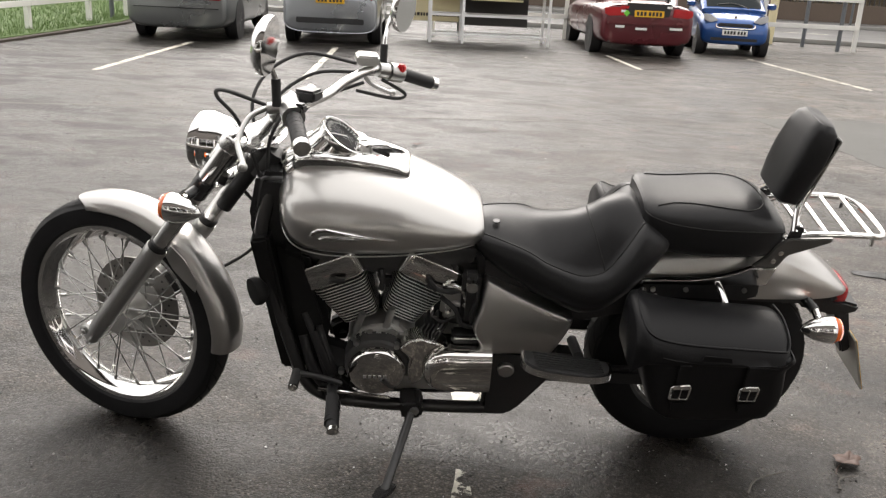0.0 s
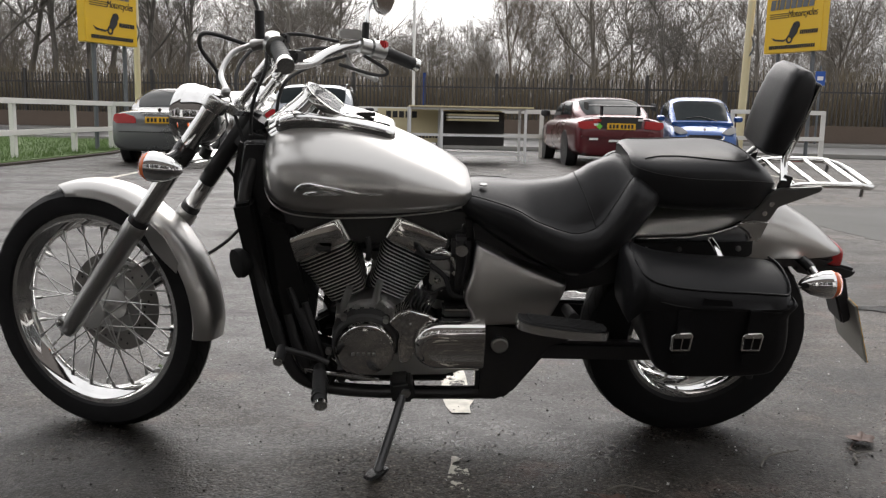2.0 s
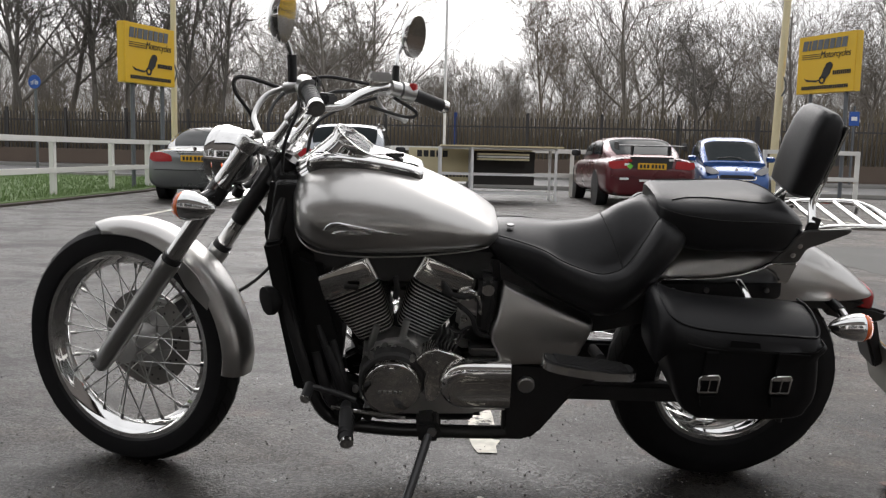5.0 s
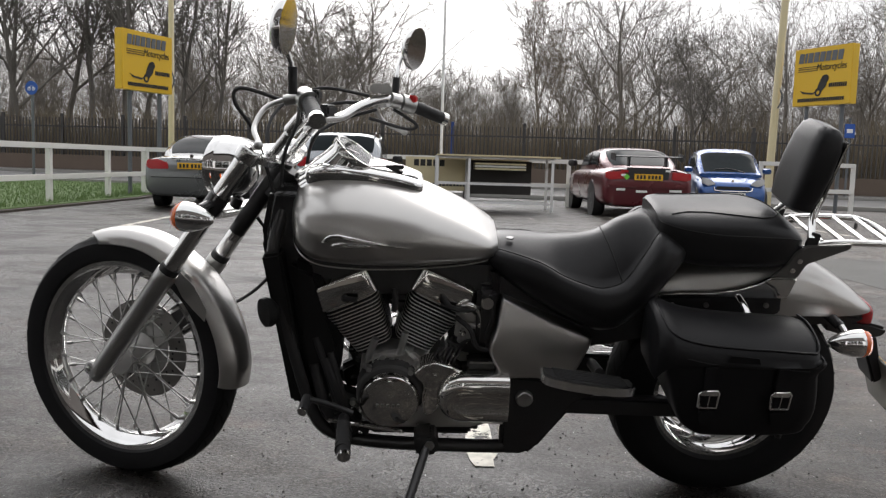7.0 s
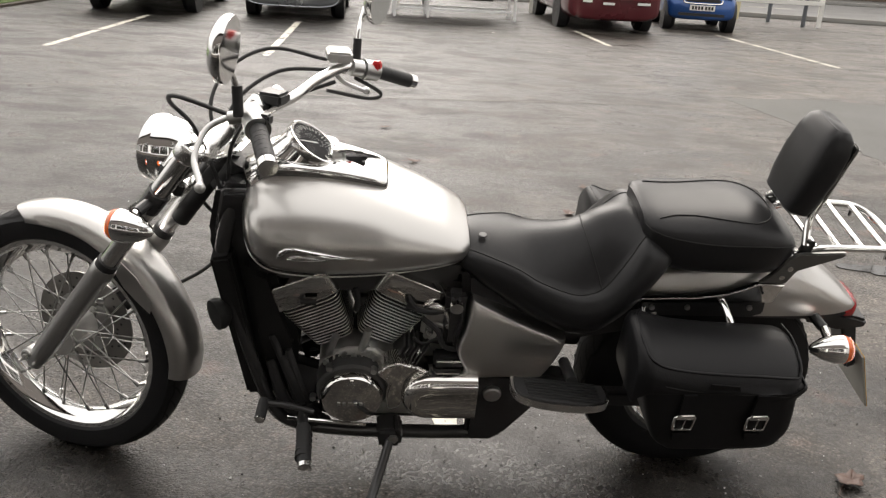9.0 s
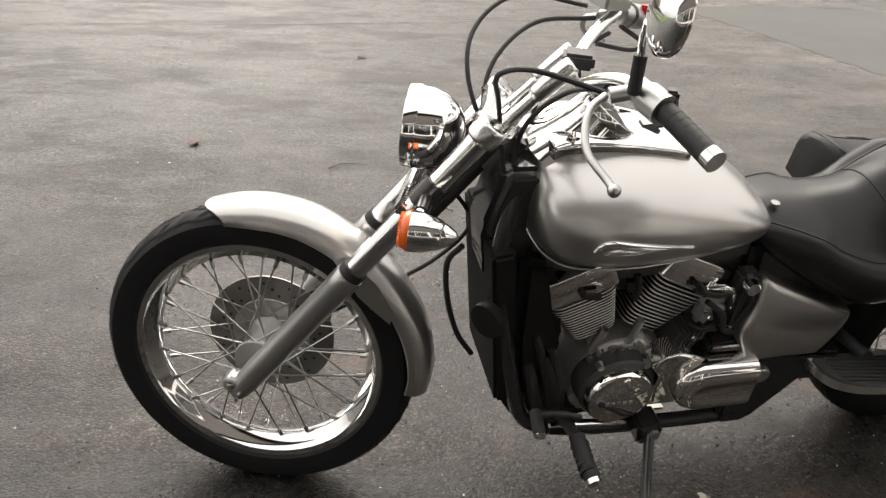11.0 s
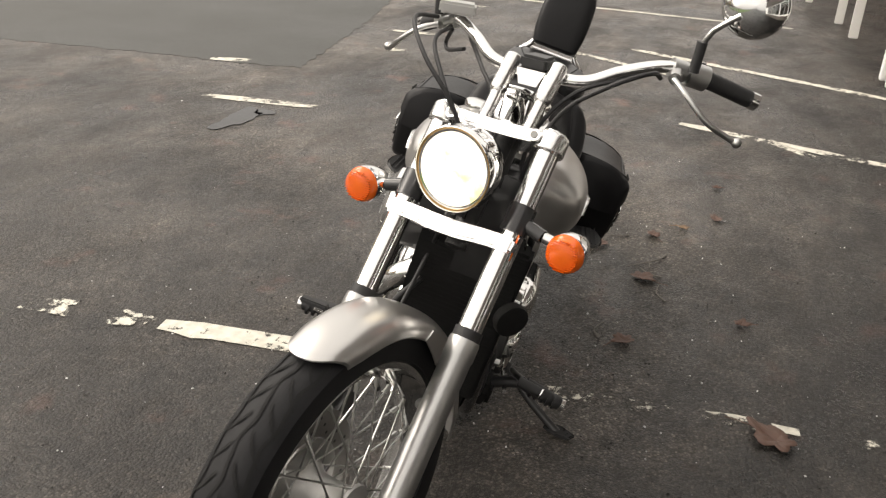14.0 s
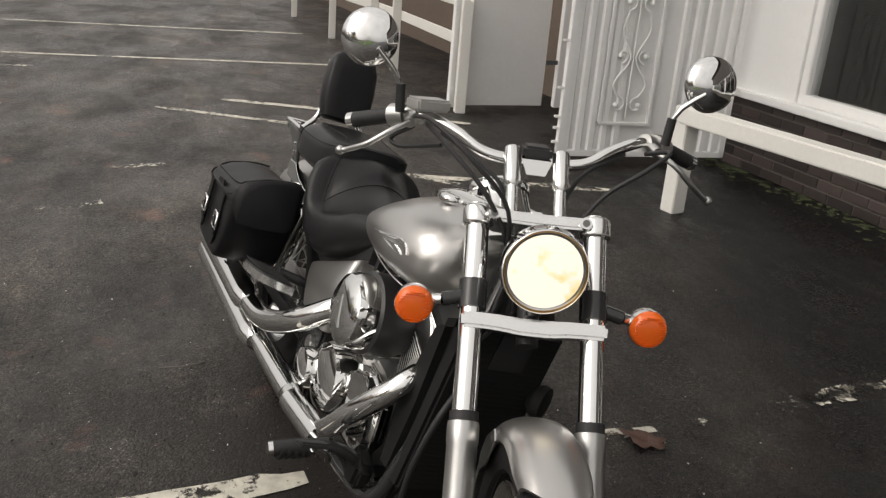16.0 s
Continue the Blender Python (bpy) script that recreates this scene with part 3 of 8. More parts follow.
# seats
# x, half width, bottom, widest height, half width and height of the seam, top
SEAT = [(0.105, 0.085, 0.722, 0.740, 0.056, 0.752, 0.760), (0.15, 0.115, 0.680, 0.720, 0.080, 0.755, 0.767), (0.245, 0.152, 0.622, 0.684, 0.120, 0.738, 0.765), (0.306, 0.172, 0.590, 0.660, 0.140, 0.711, 0.768), (0.385, 0.190, 0.560, 0.640, 0.153, 0.688, 0.780),
        (0.43, 0.196, 0.560, 0.645, 0.154, 0.692, 0.800), (0.465, 0.198, 0.575, 0.665, 0.148, 0.712, 0.824), (0.508, 0.195, 0.610, 0.712, 0.130, 0.772, 0.840), (0.54, 0.186, 0.645, 0.740, 0.108, 0.818, 0.842), (0.57, 0.172, 0.685, 0.760, 0.078, 0.829, 0.836), (0.60, 0.150, 0.722, 0.778, 0.05, 0.818, 0.822), (0.625, 0.12, 0.75, 0.785, 0.03, 0.800, 0.803)]


def seat_ring(row):
    x, w, zb, zm, ys, zs, zt = row
    half = [(ys * k / 8, zt - (zt - zs) * (k / 8) ** 1.8) for k in range(9)]
    half += [(ys + (w - ys) * math.sin(a), zm + (zs - zm) * math.cos(a)) for a in (0.16, 0.4, 0.75, 1.15, 1.5708)]
    half += [(w * (0.62 + 0.38 * math.cos(a)), zm - (zm - zb) * math.sin(a)) for a in (0.35, 0.75, 1.15, 1.5708)]
    return [(x, y, z) for y, z in half] + [(x, -y, z) for y, z in half[:0:-1]]


bm = bmesh.new()
skin(bm, [seat_ring(r) for r in smooth_rows(SEAT, 8)])
seat = part("rider_seat", bm, LEATHER, bike, "black leather bucket rider seat", auto=70)
bm = bmesh.new()
for sy in (-1, 1):
    tube([(r[0], sy * (r[4] + 0.0008), r[5] + 0.0004) for r in smooth_rows(SEAT, 6)[3:-6]], 0.0017, 6, 1, bm)
part("seam", bm, STITCH, seat, "stitched seam")
bm = bmesh.new()
_cr = []
for u in np.linspace(-1, 1, 31):
    x = 0.418 + 0.036 * abs(u) ** 1.6
    x_, w, zb, zm, ys, zs, zt = (float(np.interp(x, smooth_rows(SEAT, 8)[:, 0], smooth_rows(SEAT, 8)[:, i])) for i in range(7))
    _cr.append((x, ys * u, zt - (zt - zs) * abs(u) ** 1.8 + 0.0005))
tube(_cr, 0.0017, 6, 1, bm)
part("seam", bm, STITCH, seat, "stitched crease of the backrest roll")
PILLION = [(0.545, 0.085, 0.800, 0.845, 0.866), (0.561, 0.115, 0.770, 0.838, 0.872), (0.61, 0.136, 0.742, 0.825, 0.876), (0.70, 0.145, 0.735, 0.811, 0.879), (0.80, 0.145, 0.735, 0.808, 0.879), (0.865, 0.138, 0.735, 0.808, 0.866), (0.903, 0.122, 0.737, 0.806, 0.845), (0.925, 0.100, 0.746, 0.800, 0.828), (0.936, 0.065, 0.760, 0.792, 0.812)]
pillion = part("pillion_seat", loft(PILLION, 48, 6, 0.7, 0.40), LEATHER, bike, "black leather pillion seat")


def piping(rows, angle, x0, x1, parent, name="seam", r=0.0016, pu=0.82, extra=()):
    """A seam line along a lofted body at an angle of its section, both sides."""
    bm = bmesh.new()
    for sy in (-1, 1):
        pts = []
        for x, w, zb, zm, zt in smooth_rows(rows, 6):
            if x0 <= x <= x1:
                a = radians(angle)
                pts.append((x, sy * (w * math.cos(a) ** pu + 0.001), zm + (zt - zm) * math.sin(a) ** pu + 0.001))
        tube(pts, r, 6, 1, bm)
    part(name, bm, STITCH, parent, "stitched seam")


piping(PILLION, 12, 0.53, 0.93, pillion, pu=0.7)
_pr = smooth_rows(PILLION, 8)


def on_pillion(x, y):
    w, zm, zt = (float(np.interp(x, _pr[:, 0], _pr[:, i])) for i in (1, 3, 4))
    c = min(1.0, abs(y) / w) ** (1 / 0.7)
    return (x, y, zm + (zt - zm) * math.sqrt(max(0.0, 1 - c * c)) ** 0.7 + 0.0008)


def _half(x):
    return float(np.interp(x, (0.578, 0.62, 0.67, 0.72, 0.77, 0.80), (0.086, 0.076, 0.078, 0.088, 0.097, 0.099)))


_loop = [on_pillion(x, -_half(x)) for x in np.linspace(0.578, 0.80, 16)]
_loop += [on_pillion(0.80 + 0.078 * math.sin(a), -0.099 * math.cos(a)) for a in np.linspace(0.12, math.pi - 0.12, 23)]
_loop += [on_pillion(x, _half(x)) for x in np.linspace(0.80, 0.578, 16)]
part("seam", tube(_loop, 0.0017, 6, 1), STITCH, pillion, "stitched seam round the cushion top")
part("seat_badge", lathe([(0, 0.011), (0.003, 0.010), (0.003, 0.0005)], 20, "z", (0.17, -0.035, 0.772)), BLACK_PAINT, seat)

# backrest and luggage rack
PAD = Matrix.Translation((0.945, 0, 0.990)) @ Matrix.Rotation(radians(14), 4, "Y")
bm = bmesh.new()
_pad = []
for z, hw, hd in ((-0.118, 0.066, 0.020), (-0.108, 0.079, 0.034), (-0.06, 0.087, 0.040), (0.0, 0.089, 0.043), (0.06, 0.085, 0.041), (0.095, 0.075, 0.035), (0.110, 0.058, 0.022)):
    ring = []
    for k in range(32):
        a = 2 * math.pi * k / 32
        c, s = math.cos(a), math.sin(a)
        ring.append((hd * math.copysign(abs(c) ** 0.5, c), hw * math.copysign(abs(s) ** 0.42, s), z))
    _pad.append(ring)
skin(bm, _pad)
backrest = part("backrest", moved(bm, PAD), LEATHER, bike, "black padded leather backrest")
part("backrest_plate", moved(box(0.040, 0.047, -0.075, 0.075, -0.08, 0.09, 0.003), PAD), CHROME, backrest, "chrome backing plate")
for sy in (-1, 1):
    part("backrest_arm", tube([(0.977, 0.06 * sy, 0.93), (0.952, 0.075 * sy, 0.87), (0.938, 0.118 * sy, 0.822)], 0.010, 12, 4), CHROME, backrest, "chrome backrest arm")
    part("arm_plate", slab([(0.925, 0.770), (0.955, 0.790), (0.962, 0.835), (0.940, 0.842), (0.926, 0.815)], *sorted((0.112 * sy, 0.1215 * sy)), 0.002), BLACK_PAINT, backrest, "black arm plate")
RACK_Z = 0.808
bm = tube([(0.95, -0.105, 0.79), (1.02, -0.105, RACK_Z), (1.16, -0.105, RACK_Z + 0.002), (1.21, -0.095, RACK_Z - 0.006), (1.235, -0.06, RACK_Z - 0.014), (1.24, 0, RACK_Z - 0.016), (1.235, 0.06, RACK_Z - 0.014), (1.21, 0.095, RACK_Z - 0.006), (1.16, 0.105, RACK_Z + 0.002), (1.02, 0.105, RACK_Z), (0.95, 0.105, 0.79)], 0.0085, 12, 5)
rack = part("luggage_rack", moved(bm, Matrix.Translation((-0.025, 0, 0))), CHROME, bike, "chrome tubular luggage rack")
for x in (0.975, 1.035, 1.095, 1.155):
    part("rack_bar", tube([(x, -0.104, RACK_Z + 0.002), (x, 0.104, RACK_Z + 0.002)], 0.007, 10, 1), CHROME, rack)
for sy in (-1, 1):
    part("rack_peg", tube([(1.165, 0.10 * sy, RACK_Z), (1.165, 0.10 * sy, RACK_Z - 0.03)], 0.005, 8, 1), CHROME, rack)

# rear mudguard, struts, lamp and number plate
# x, half width, lower edge, ridge
GUARD = [(0.545, 0.085, 0.60, 0.685), (0.60, 0.100, 0.60, 0.716), (0.70, 0.110, 0.60, 0.742), (0.80, 0.113, 0.60, 0.752), (0.90, 0.113, 0.60, 0.748), (0.98, 0.110, 0.60, 0.728), (1.05, 0.103, 0.598, 0.695), (1.11, 0.090, 0.596, 0.658), (1.155, 0.070, 0.594, 0.622), (1.176, 0.050, 0.592, 0.604)]
bm = bmesh.new()
rings = []
for x, w, zb, zt in smooth_rows(GUARD, 5):
    outer, inner = [], []
    for j in range(21):
        b = math.pi * (j / 20 - 0.5)
        y, z = w * math.copysign(abs(math.sin(b)) ** 0.85, b), zb + (zt - zb) * math.cos(b) ** 0.80
        outer.append((x, y, z))
        inner.append((x, y * 0.965, zb + (z - zb) * 0.97 - 0.001))
    rings.append(outer + inner[::-1])
skin(bm, rings)
rear_guard = part("rear_mudguard", bm, SILVER, bike, "silver painted rear mudguard", auto=60)
part("inner_guard", slab([(0.60, 0.598), (1.10, 0.598), (1.16, 0.585), (1.13, 0.560), (0.95, 0.555), (0.62, 0.565)], -0.080, 0.080, 0.012), BLACK_SATIN, rear_guard, "black inner mudguard")
for sy in (-1, 1):
    y0, y1 = sorted((0.108 * sy, 0.122 * sy))
    part("seat_rail", slab([(0.565, 0.600), (0.570, 0.655), (0.640, 0.664), (0.700, 0.667), (0.785, 0.680), (0.835, 0.700), (0.885, 0.700), (0.893, 0.612), (0.86, 0.600)], y0, y1, 0.005), BLACK_SATIN, bike, "black rail panel below the pillion seat")
    y0, y1 = sorted((0.124 * sy, 0.138 * sy))
    part("fender_strut", slab([(0.556, 0.653), (0.562, 0.668), (0.640, 0.671), (0.700, 0.673), (0.767, 0.684), (0.816, 0.701), (0.843, 0.718), (0.914, 0.718), (0.897, 0.662)], y0, y1, 0.003), CHROME, bike, "polished chrome mudguard strut")
    y0, y1 = sorted((0.122 * sy, 0.134 * sy))
    br = part("rack_bracket", slab([(0.846, 0.719), (0.915, 0.719), (0.933, 0.757), (0.985, 0.779), (1.038, 0.802), (1.042, 0.815), (0.925, 0.808), (0.898, 0.787), (0.876, 0.750)], y0, y1, 0.003), GUN_STEEL, bike, "satin steel rack bracket")
    for x, z in ((0.896, 0.742), (0.910, 0.768)):
        part("bolt", lathe([(0.132 * sy, 0.008), (0.140 * sy, 0.007), (0.141 * sy, 0.0005)], 12, "y", (x, 0, z)), CHROME, br)
    for x, z in ((0.600, 0.630), (0.690, 0.632), (0.850, 0.635)):
        part("rail_bolt", lathe([(0.118 * sy, 0.008), (0.128 * sy, 0.007), (0.129 * sy, 0.0005)], 8, "y", (x, 0, z)), ALLOY, bike)
part("tail_lamp", loft([(1.140, 0.040, 0.552, 0.580, 0.612), (1.152, 0.052, 0.546, 0.576, 0.620), (1.172, 0.052, 0.542, 0.572, 0.612), (1.190, 0.044, 0.540, 0.566, 0.598), (1.200, 0.024, 0.546, 0.562, 0.584)], 28, 5, 0.6, 0.6), RED_LENS, bike, "red tail lamp")
part("tail_bracket", slab([(1.05, 0.575), (1.15, 0.560), (1.195, 0.552), (1.236, 0.540), (1.234, 0.516), (1.17, 0.502), (1.06, 0.530)], -0.052, 0.052, 0.008), BLACK_SATIN, bike, "black tail bracket")
part("plate_hanger", slab([(1.17, 0.515), (1.215, 0.512), (1.262, 0.375), (1.236, 0.360)], -0.045, 0.045, 0.006), BLACK_SATIN, bike, "black plate hanger")
PLATE = Matrix.Translation((1.274, 0, 0.352)) @ Matrix.Rotation(radians(-22), 4, "Y")
plate = part("number_plate", moved(box(-0.0025, 0.0025, -0.09, 0.09, -0.100, 0.100, 0.002), PLATE), WHITE_PLASTIC, bike, "number plate with white back")
part("plate_face", moved(box(0.0026, 0.0040, -0.0895, 0.0895, -0.0995, 0.0995), PLATE), PLATE_YELLOW, plate, "yellow plate face", smooth=False)
bm = bmesh.new()
for zz in (0.045, -0.045):
    for yy in (-0.06, -0.022, 0.022, 0.06):
        box(0.0041, 0.0047, yy - 0.016, yy + 0.016, zz - 0.03, zz + 0.03, bm=bm)
part("plate_bars", moved(bm, PLATE), DARK_MARK, plate, smooth=False, kind="stuff")


# saddlebags
def saddlebag(sy):
    outline = [(0.518, 0.612), (0.890, 0.606), (0.903, 0.560), (0.914, 0.470), (0.902, 0.425), (0.862, 0.394), (0.655, 0.391), (0.604, 0.404), (0.570, 0.440), (0.532, 0.545)]
    bm = bmesh.new()
    rings = []
    fine = smooth_rows([(x, z) for x, z in outline] + [outline[0]], 5)[:-1]
    for y, k in ((0.185, 0.94), (0.190, 0.985), (0.205, 1.0), (0.340, 1.0), (0.362, 0.990), (0.374, 0.965), (0.379, 0.925), (0.382, 0.80), (0.383, 0.45)):
        rings.append([(0.715 + (x - 0.715) * k, sy * (y + 0.004 * math.sin(5 * x) * (k < 0.99)), 0.505 + (z - 0.505) * k) for x, z in fine])
    skin(bm, rings)
    bag = part("saddlebag", bm, BAG_LEATHER, bike, "black leather saddlebag with buckled straps", auto=70)
    # lid: a flat padded top sloping outwards to a piped edge, then a short flap down the face
    edge = [(0.505, 0.652), (0.516, 0.662), (0.535, 0.662), (0.570, 0.649), (0.620, 0.638), (0.700, 0.630), (0.800, 0.625), (0.870, 0.621), (0.897, 0.617), (0.908, 0.608)]
    rows = smooth_rows([(x, ze, min(1.0, min(i, 9 - i) / 2)) for i, (x, ze) in enumerate(edge)], 4)
    bm = bmesh.new()
    rings = []
    for x, ze, full in rows:
        full = max(0.0, min(1.0, full))
        ins = 0.020 * (1 - full)
        low = 0.586 - 0.045 * (1 - full) * (x < 0.7) + 0.012 * (1 - full) * (x >= 0.7)
        prof = [(0.182 + ins, low + 0.02), (0.186 + ins, ze + 0.010), (0.200 + ins, ze + 0.022), (0.235, ze + 0.029), (0.285, ze + 0.026), (0.330, ze + 0.013), (0.356 - ins, ze + 0.001), (0.366 - ins, ze - 0.006), (0.376 - ins, ze - 0.018), (0.3835 - ins, ze - 0.032), (0.3865 - ins, low + 0.005), (0.385 - ins, low), (0.30, low - 0.004), (0.20 + ins, low)]
        rings.append([(x, sy * y, z) for y, z in prof])
    skin(bm, rings)
    part("lid", bm, BAG_LEATHER, bag, "padded leather lid", auto=60)
    bm = bmesh.new()
    tube([(0.540, sy * 0.200, 0.684), (0.522, sy * 0.235, 0.690), (0.520, sy * 0.30, 0.684), (0.528, sy * 0.345, 0.668), (0.545, sy * 0.361, 0.658)] + [(x, sy * 0.3625, z - 0.002) for x, z in edge[3:8]] + [(0.894, sy * 0.355, 0.618), (0.905, sy * 0.32, 0.632), (0.908, sy * 0.25, 0.645), (0.900, sy * 0.20, 0.646)], 0.0032, 8, 5, bm)
    part("piping", bm, BAG_LEATHER, bag, "raised leather piping")
    bm = bmesh.new()
    tube([(x, sy * 0.3845, z - 0.040) for x, z in edge[3:8]], 0.0016, 6, 4, bm)
    part("seam", bm, STITCH, bag, "stitched seam")
    for x in (0.631, 0.806):
        part("strap", slab([(x - 0.016, 0.590), (x + 0.016, 0.590), (x + 0.017, 0.478), (x + 0.012, 0.440), (x, 0.428), (x - 0.012, 0.440), (x - 0.017, 0.478)], *sorted((sy * 0.3845, sy * 0.3905)), 0.002), BAG_LEATHER, bag, "leather strap")
        part("strap_loop", slab([(x - 0.020, 0.474), (x + 0.020, 0.474), (x + 0.020, 0.462), (x - 0.020, 0.462)], *sorted((sy * 0.3905, sy * 0.3950)), 0.002), BAG_LEATHER, bag)
        bm = bmesh.new()
        tube([(x - 0.022, sy * 0.394, 0.484), (x - 0.0235, sy * 0.395, 0.522), (x - 0.019, sy * 0.395, 0.528), (x + 0.019, sy * 0.395, 0.530), (x + 0.0235, sy * 0.395, 0.524), (x + 0.022, sy * 0.394, 0.484), (x - 0.022, sy * 0.394, 0.484)], 0.0036, 8, 1, bm)
        box(x - 0.021, x + 0.021, *sorted((sy * 0.393, sy * 0.3985)), 0.517, 0.531, 0.002, bm=bm)
        tube([(x, sy * 0.397, 0.484), (x + 0.001, sy * 0.398, 0.521)], 0.0022, 6, 1, bm)
        part("buckle", bm, CHROME, bag, "chrome buckle")
    part("bag_patch", slab([(0.672, 0.622), (0.740, 0.616), (0.746, 0.600), (0.668, 0.603)], *sorted((sy * 0.3855, sy * 0.3885)), 0.001), BAG_LEATHER, bag)
    part("bag_foot", lathe([(0.372, 0.0005), (0.370, 0.008), (0.392, 0.009), (0.396, 0.0005)], 12, "z", (0.845, sy * 0.34, 0)), RUBBER, bag)
    return bag


for sy in (-1, 1):
    saddlebag(sy).matrix_basis = Matrix.Translation((0, 0, 0.028 if sy > 0 else 0.0))
    part("bag_stay", tube([(0.56, 0.16 * sy, 0.655), (0.55, 0.2 * sy, 0.64), (0.55, 0.23 * sy, 0.62)], 0.009, 12, 3), CHROME, bike, "chrome bag stay")
    part("bag_stay", tube([(0.765, 0.13 * sy, 0.665), (0.775, 0.18 * sy, 0.645), (0.785, 0.24 * sy, 0.60)], 0.010, 12, 3), CHROME, bike, "chrome bag stay")
    # side covers
    y0, y1 = sorted((0.10 * sy, 0.162 * sy))
    _sc = smooth_rows([(0.152, 0.640), (0.215, 0.613), (0.300, 0.577), (0.380, 0.545), (0.394, 0.528), (0.372, 0.472), (0.350, 0.430), (0.335, 0.420), (0.24, 0.419), (0.160, 0.418), (0.143, 0.445), (0.120, 0.500), (0.136, 0.560), (0.145, 0.620), (0.152, 0.640)], 3)[:-1]
    bm = bmesh.new()
    _rims = ((0.10, 0.985), (0.138, 1.0), (0.150, 0.990), (0.158, 0.970), (0.163, 0.940), (0.165, 0.90), (0.166, 0.8), (0.1665, 0.65), (0.167, 0.5), (0.167, 0.35), (0.167, 0.2), (0.167, 0.06))
    skin(bm, [[(0.235 + (x - 0.235) * k, sy * (y - 1.3 * max(0.0, 0.51 + (z - 0.51) * k - 0.46) ** 2), 0.51 + (z - 0.51) * k) for x, z in _sc] for y, k in _rims])
    part("side_cover", bm, SILVER, bike, "silver painted side cover", auto=60)
    # shock absorbers
    bm = tube([(0.60, 0.15 * sy, 0.62), (0.72, 0.15 * sy, 0.36)], 0.018, 14, 1)
    shock = part("shock_absorber", bm, CHROME, bike, "chrome sprung shock absorber")
    coil = [(0.60 + 0.12 * u + 0.0, 0.15 * sy + 0.028 * math.cos(u * 50), 0.62 - 0.26 * u + 0.028 * math.sin(u * 50)) for u in np.linspace(0.1, 0.9, 90)]
    part("spring", tube(coil, 0.0045, 6, 1), CHROME, shock)
    # swing arm
    part("swing_arm", slab([(0.25, 0.36), (0.82, 0.345), (0.86, 0.33), (0.86, 0.30), (0.82, 0.29), (0.25, 0.30)], *sorted((0.105 * sy, 0.14 * sy)), 0.01), BLACK_SATIN, bike, "black swing arm")
    part("rear_axle_nut", lathe([(0.14 * sy, 0.018), (0.158 * sy, 0.016), (0.158 * sy, 0.0005)], 6, "y", (0.806, 0, 0.318)), CHROME, bike)
    # footboards for the passenger
    bm = bmesh.new()
    _fb = [tuple(p) for p in smooth_rows([(0.245, 0.235), (0.243, 0.29), (0.262, 0.325), (0.32, 0.343), (0.41, 0.340), (0.465, 0.318), (0.485, 0.28), (0.485, 0.235)], 5)]
    skin(bm, [[(x, yy_ * sy, 0.490 - 0.13 * (x - 0.24) + 0.24 * (yy_ - 0.235) + dz) for x, yy_ in _fb] for dz in (-0.016, 0.006)])
    fb = part("footboard", bm, FORK_BRIGHT, bike, "chrome-edged passenger footboard", auto=30)
    bm = bmesh.new()
    skin(bm, [[(0.365 + (x - 0.365) * 0.93, (0.288 + (yy_ - 0.288) * 0.90) * sy, 0.490 - 0.13 * (x - 0.24) + 0.24 * (0.9 * yy_ - 0.206) + dz) for x, yy_ in _fb] for dz in (0.0, 0.010)])
    part("rubber_mat", bm, RUBBER, fb, "black rubber mat", auto=30)
    bm = bmesh.new()
    for k in range(7):
        y_ = (0.245 + 0.013 * k) * sy
        z_ = 0.4985 + 0.24 * (abs(y_) - 0.235)
        tube([(0.275, y_, z_), (0.455, y_, z_ - 0.0235)], 0.002, 6, 1, bm)
    part("mat_ribs", bm, RUBBER, fb)
    part("footboard_arm", tube([(0.40, 0.14 * sy, 0.46), (0.40, 0.24 * sy, 0.485)], 0.014, 12, 1), BLACK_SATIN, fb)
# frame, engine and running gear
for sy in (-1, 1):
    bm = tube([(-0.425, 0.045 * sy, 0.84), (-0.447, 0.075 * sy, 0.74), (-0.438, 0.095 * sy, 0.635), (-0.408, 0.10 * sy, 0.49), (-0.370, 0.11 * sy, 0.345), (-0.335, 0.115 * sy, 0.252), (-0.285, 0.118 * sy, 0.212), (-0.20, 0.12 * sy, 0.193), (-0.05, 0.125 * sy, 0.187), (0.19, 0.125 * sy, 0.186), (0.25, 0.125 * sy, 0.205), (0.31, 0.12 * sy, 0.30), (0.35, 0.11 * sy, 0.45)], 0.019, 14, 5)
    part("frame_tube", bm, BLACK_PAINT, bike, "glossy black frame tube")
    part("frame_side_plate", slab([(0.172, 0.425), (0.44, 0.402), (0.43, 0.37), (0.365, 0.330), (0.318, 0.262), (0.268, 0.190), (0.238, 0.170), (0.175, 0.170), (0.165, 0.2), (0.165, 0.40)], *sorted((0.085 * sy, 0.148 * sy)), 0.012, 3), BLACK_PAINT, bike, "black frame side plate")
    part("pivot_cap", lathe([(0.145 * sy, 0.024), (0.158 * sy, 0.023), (0.161 * sy, 0.019), (0.159 * sy, 0.0005)], 28, "y", (0.225, 0, 0.355)), ALLOY, bike, "alloy pivot cap")
part("head_gusset", slab([(-0.455, 0.90), (-0.37, 0.90), (-0.34, 0.74), (-0.38, 0.60), (-0.46, 0.62), (-0.485, 0.76)], -0.062, 0.062, 0.02, 3), BLACK_PAINT, bike, "black steering head")
part("under_seat_frame", slab([(0.12, 0.71), (0.55, 0.66), (0.62, 0.62), (0.60, 0.52), (0.42, 0.48), (0.15, 0.44)], -0.095, 0.095, 0.02), BLACK_SATIN, bike, "black frame beneath the seat")
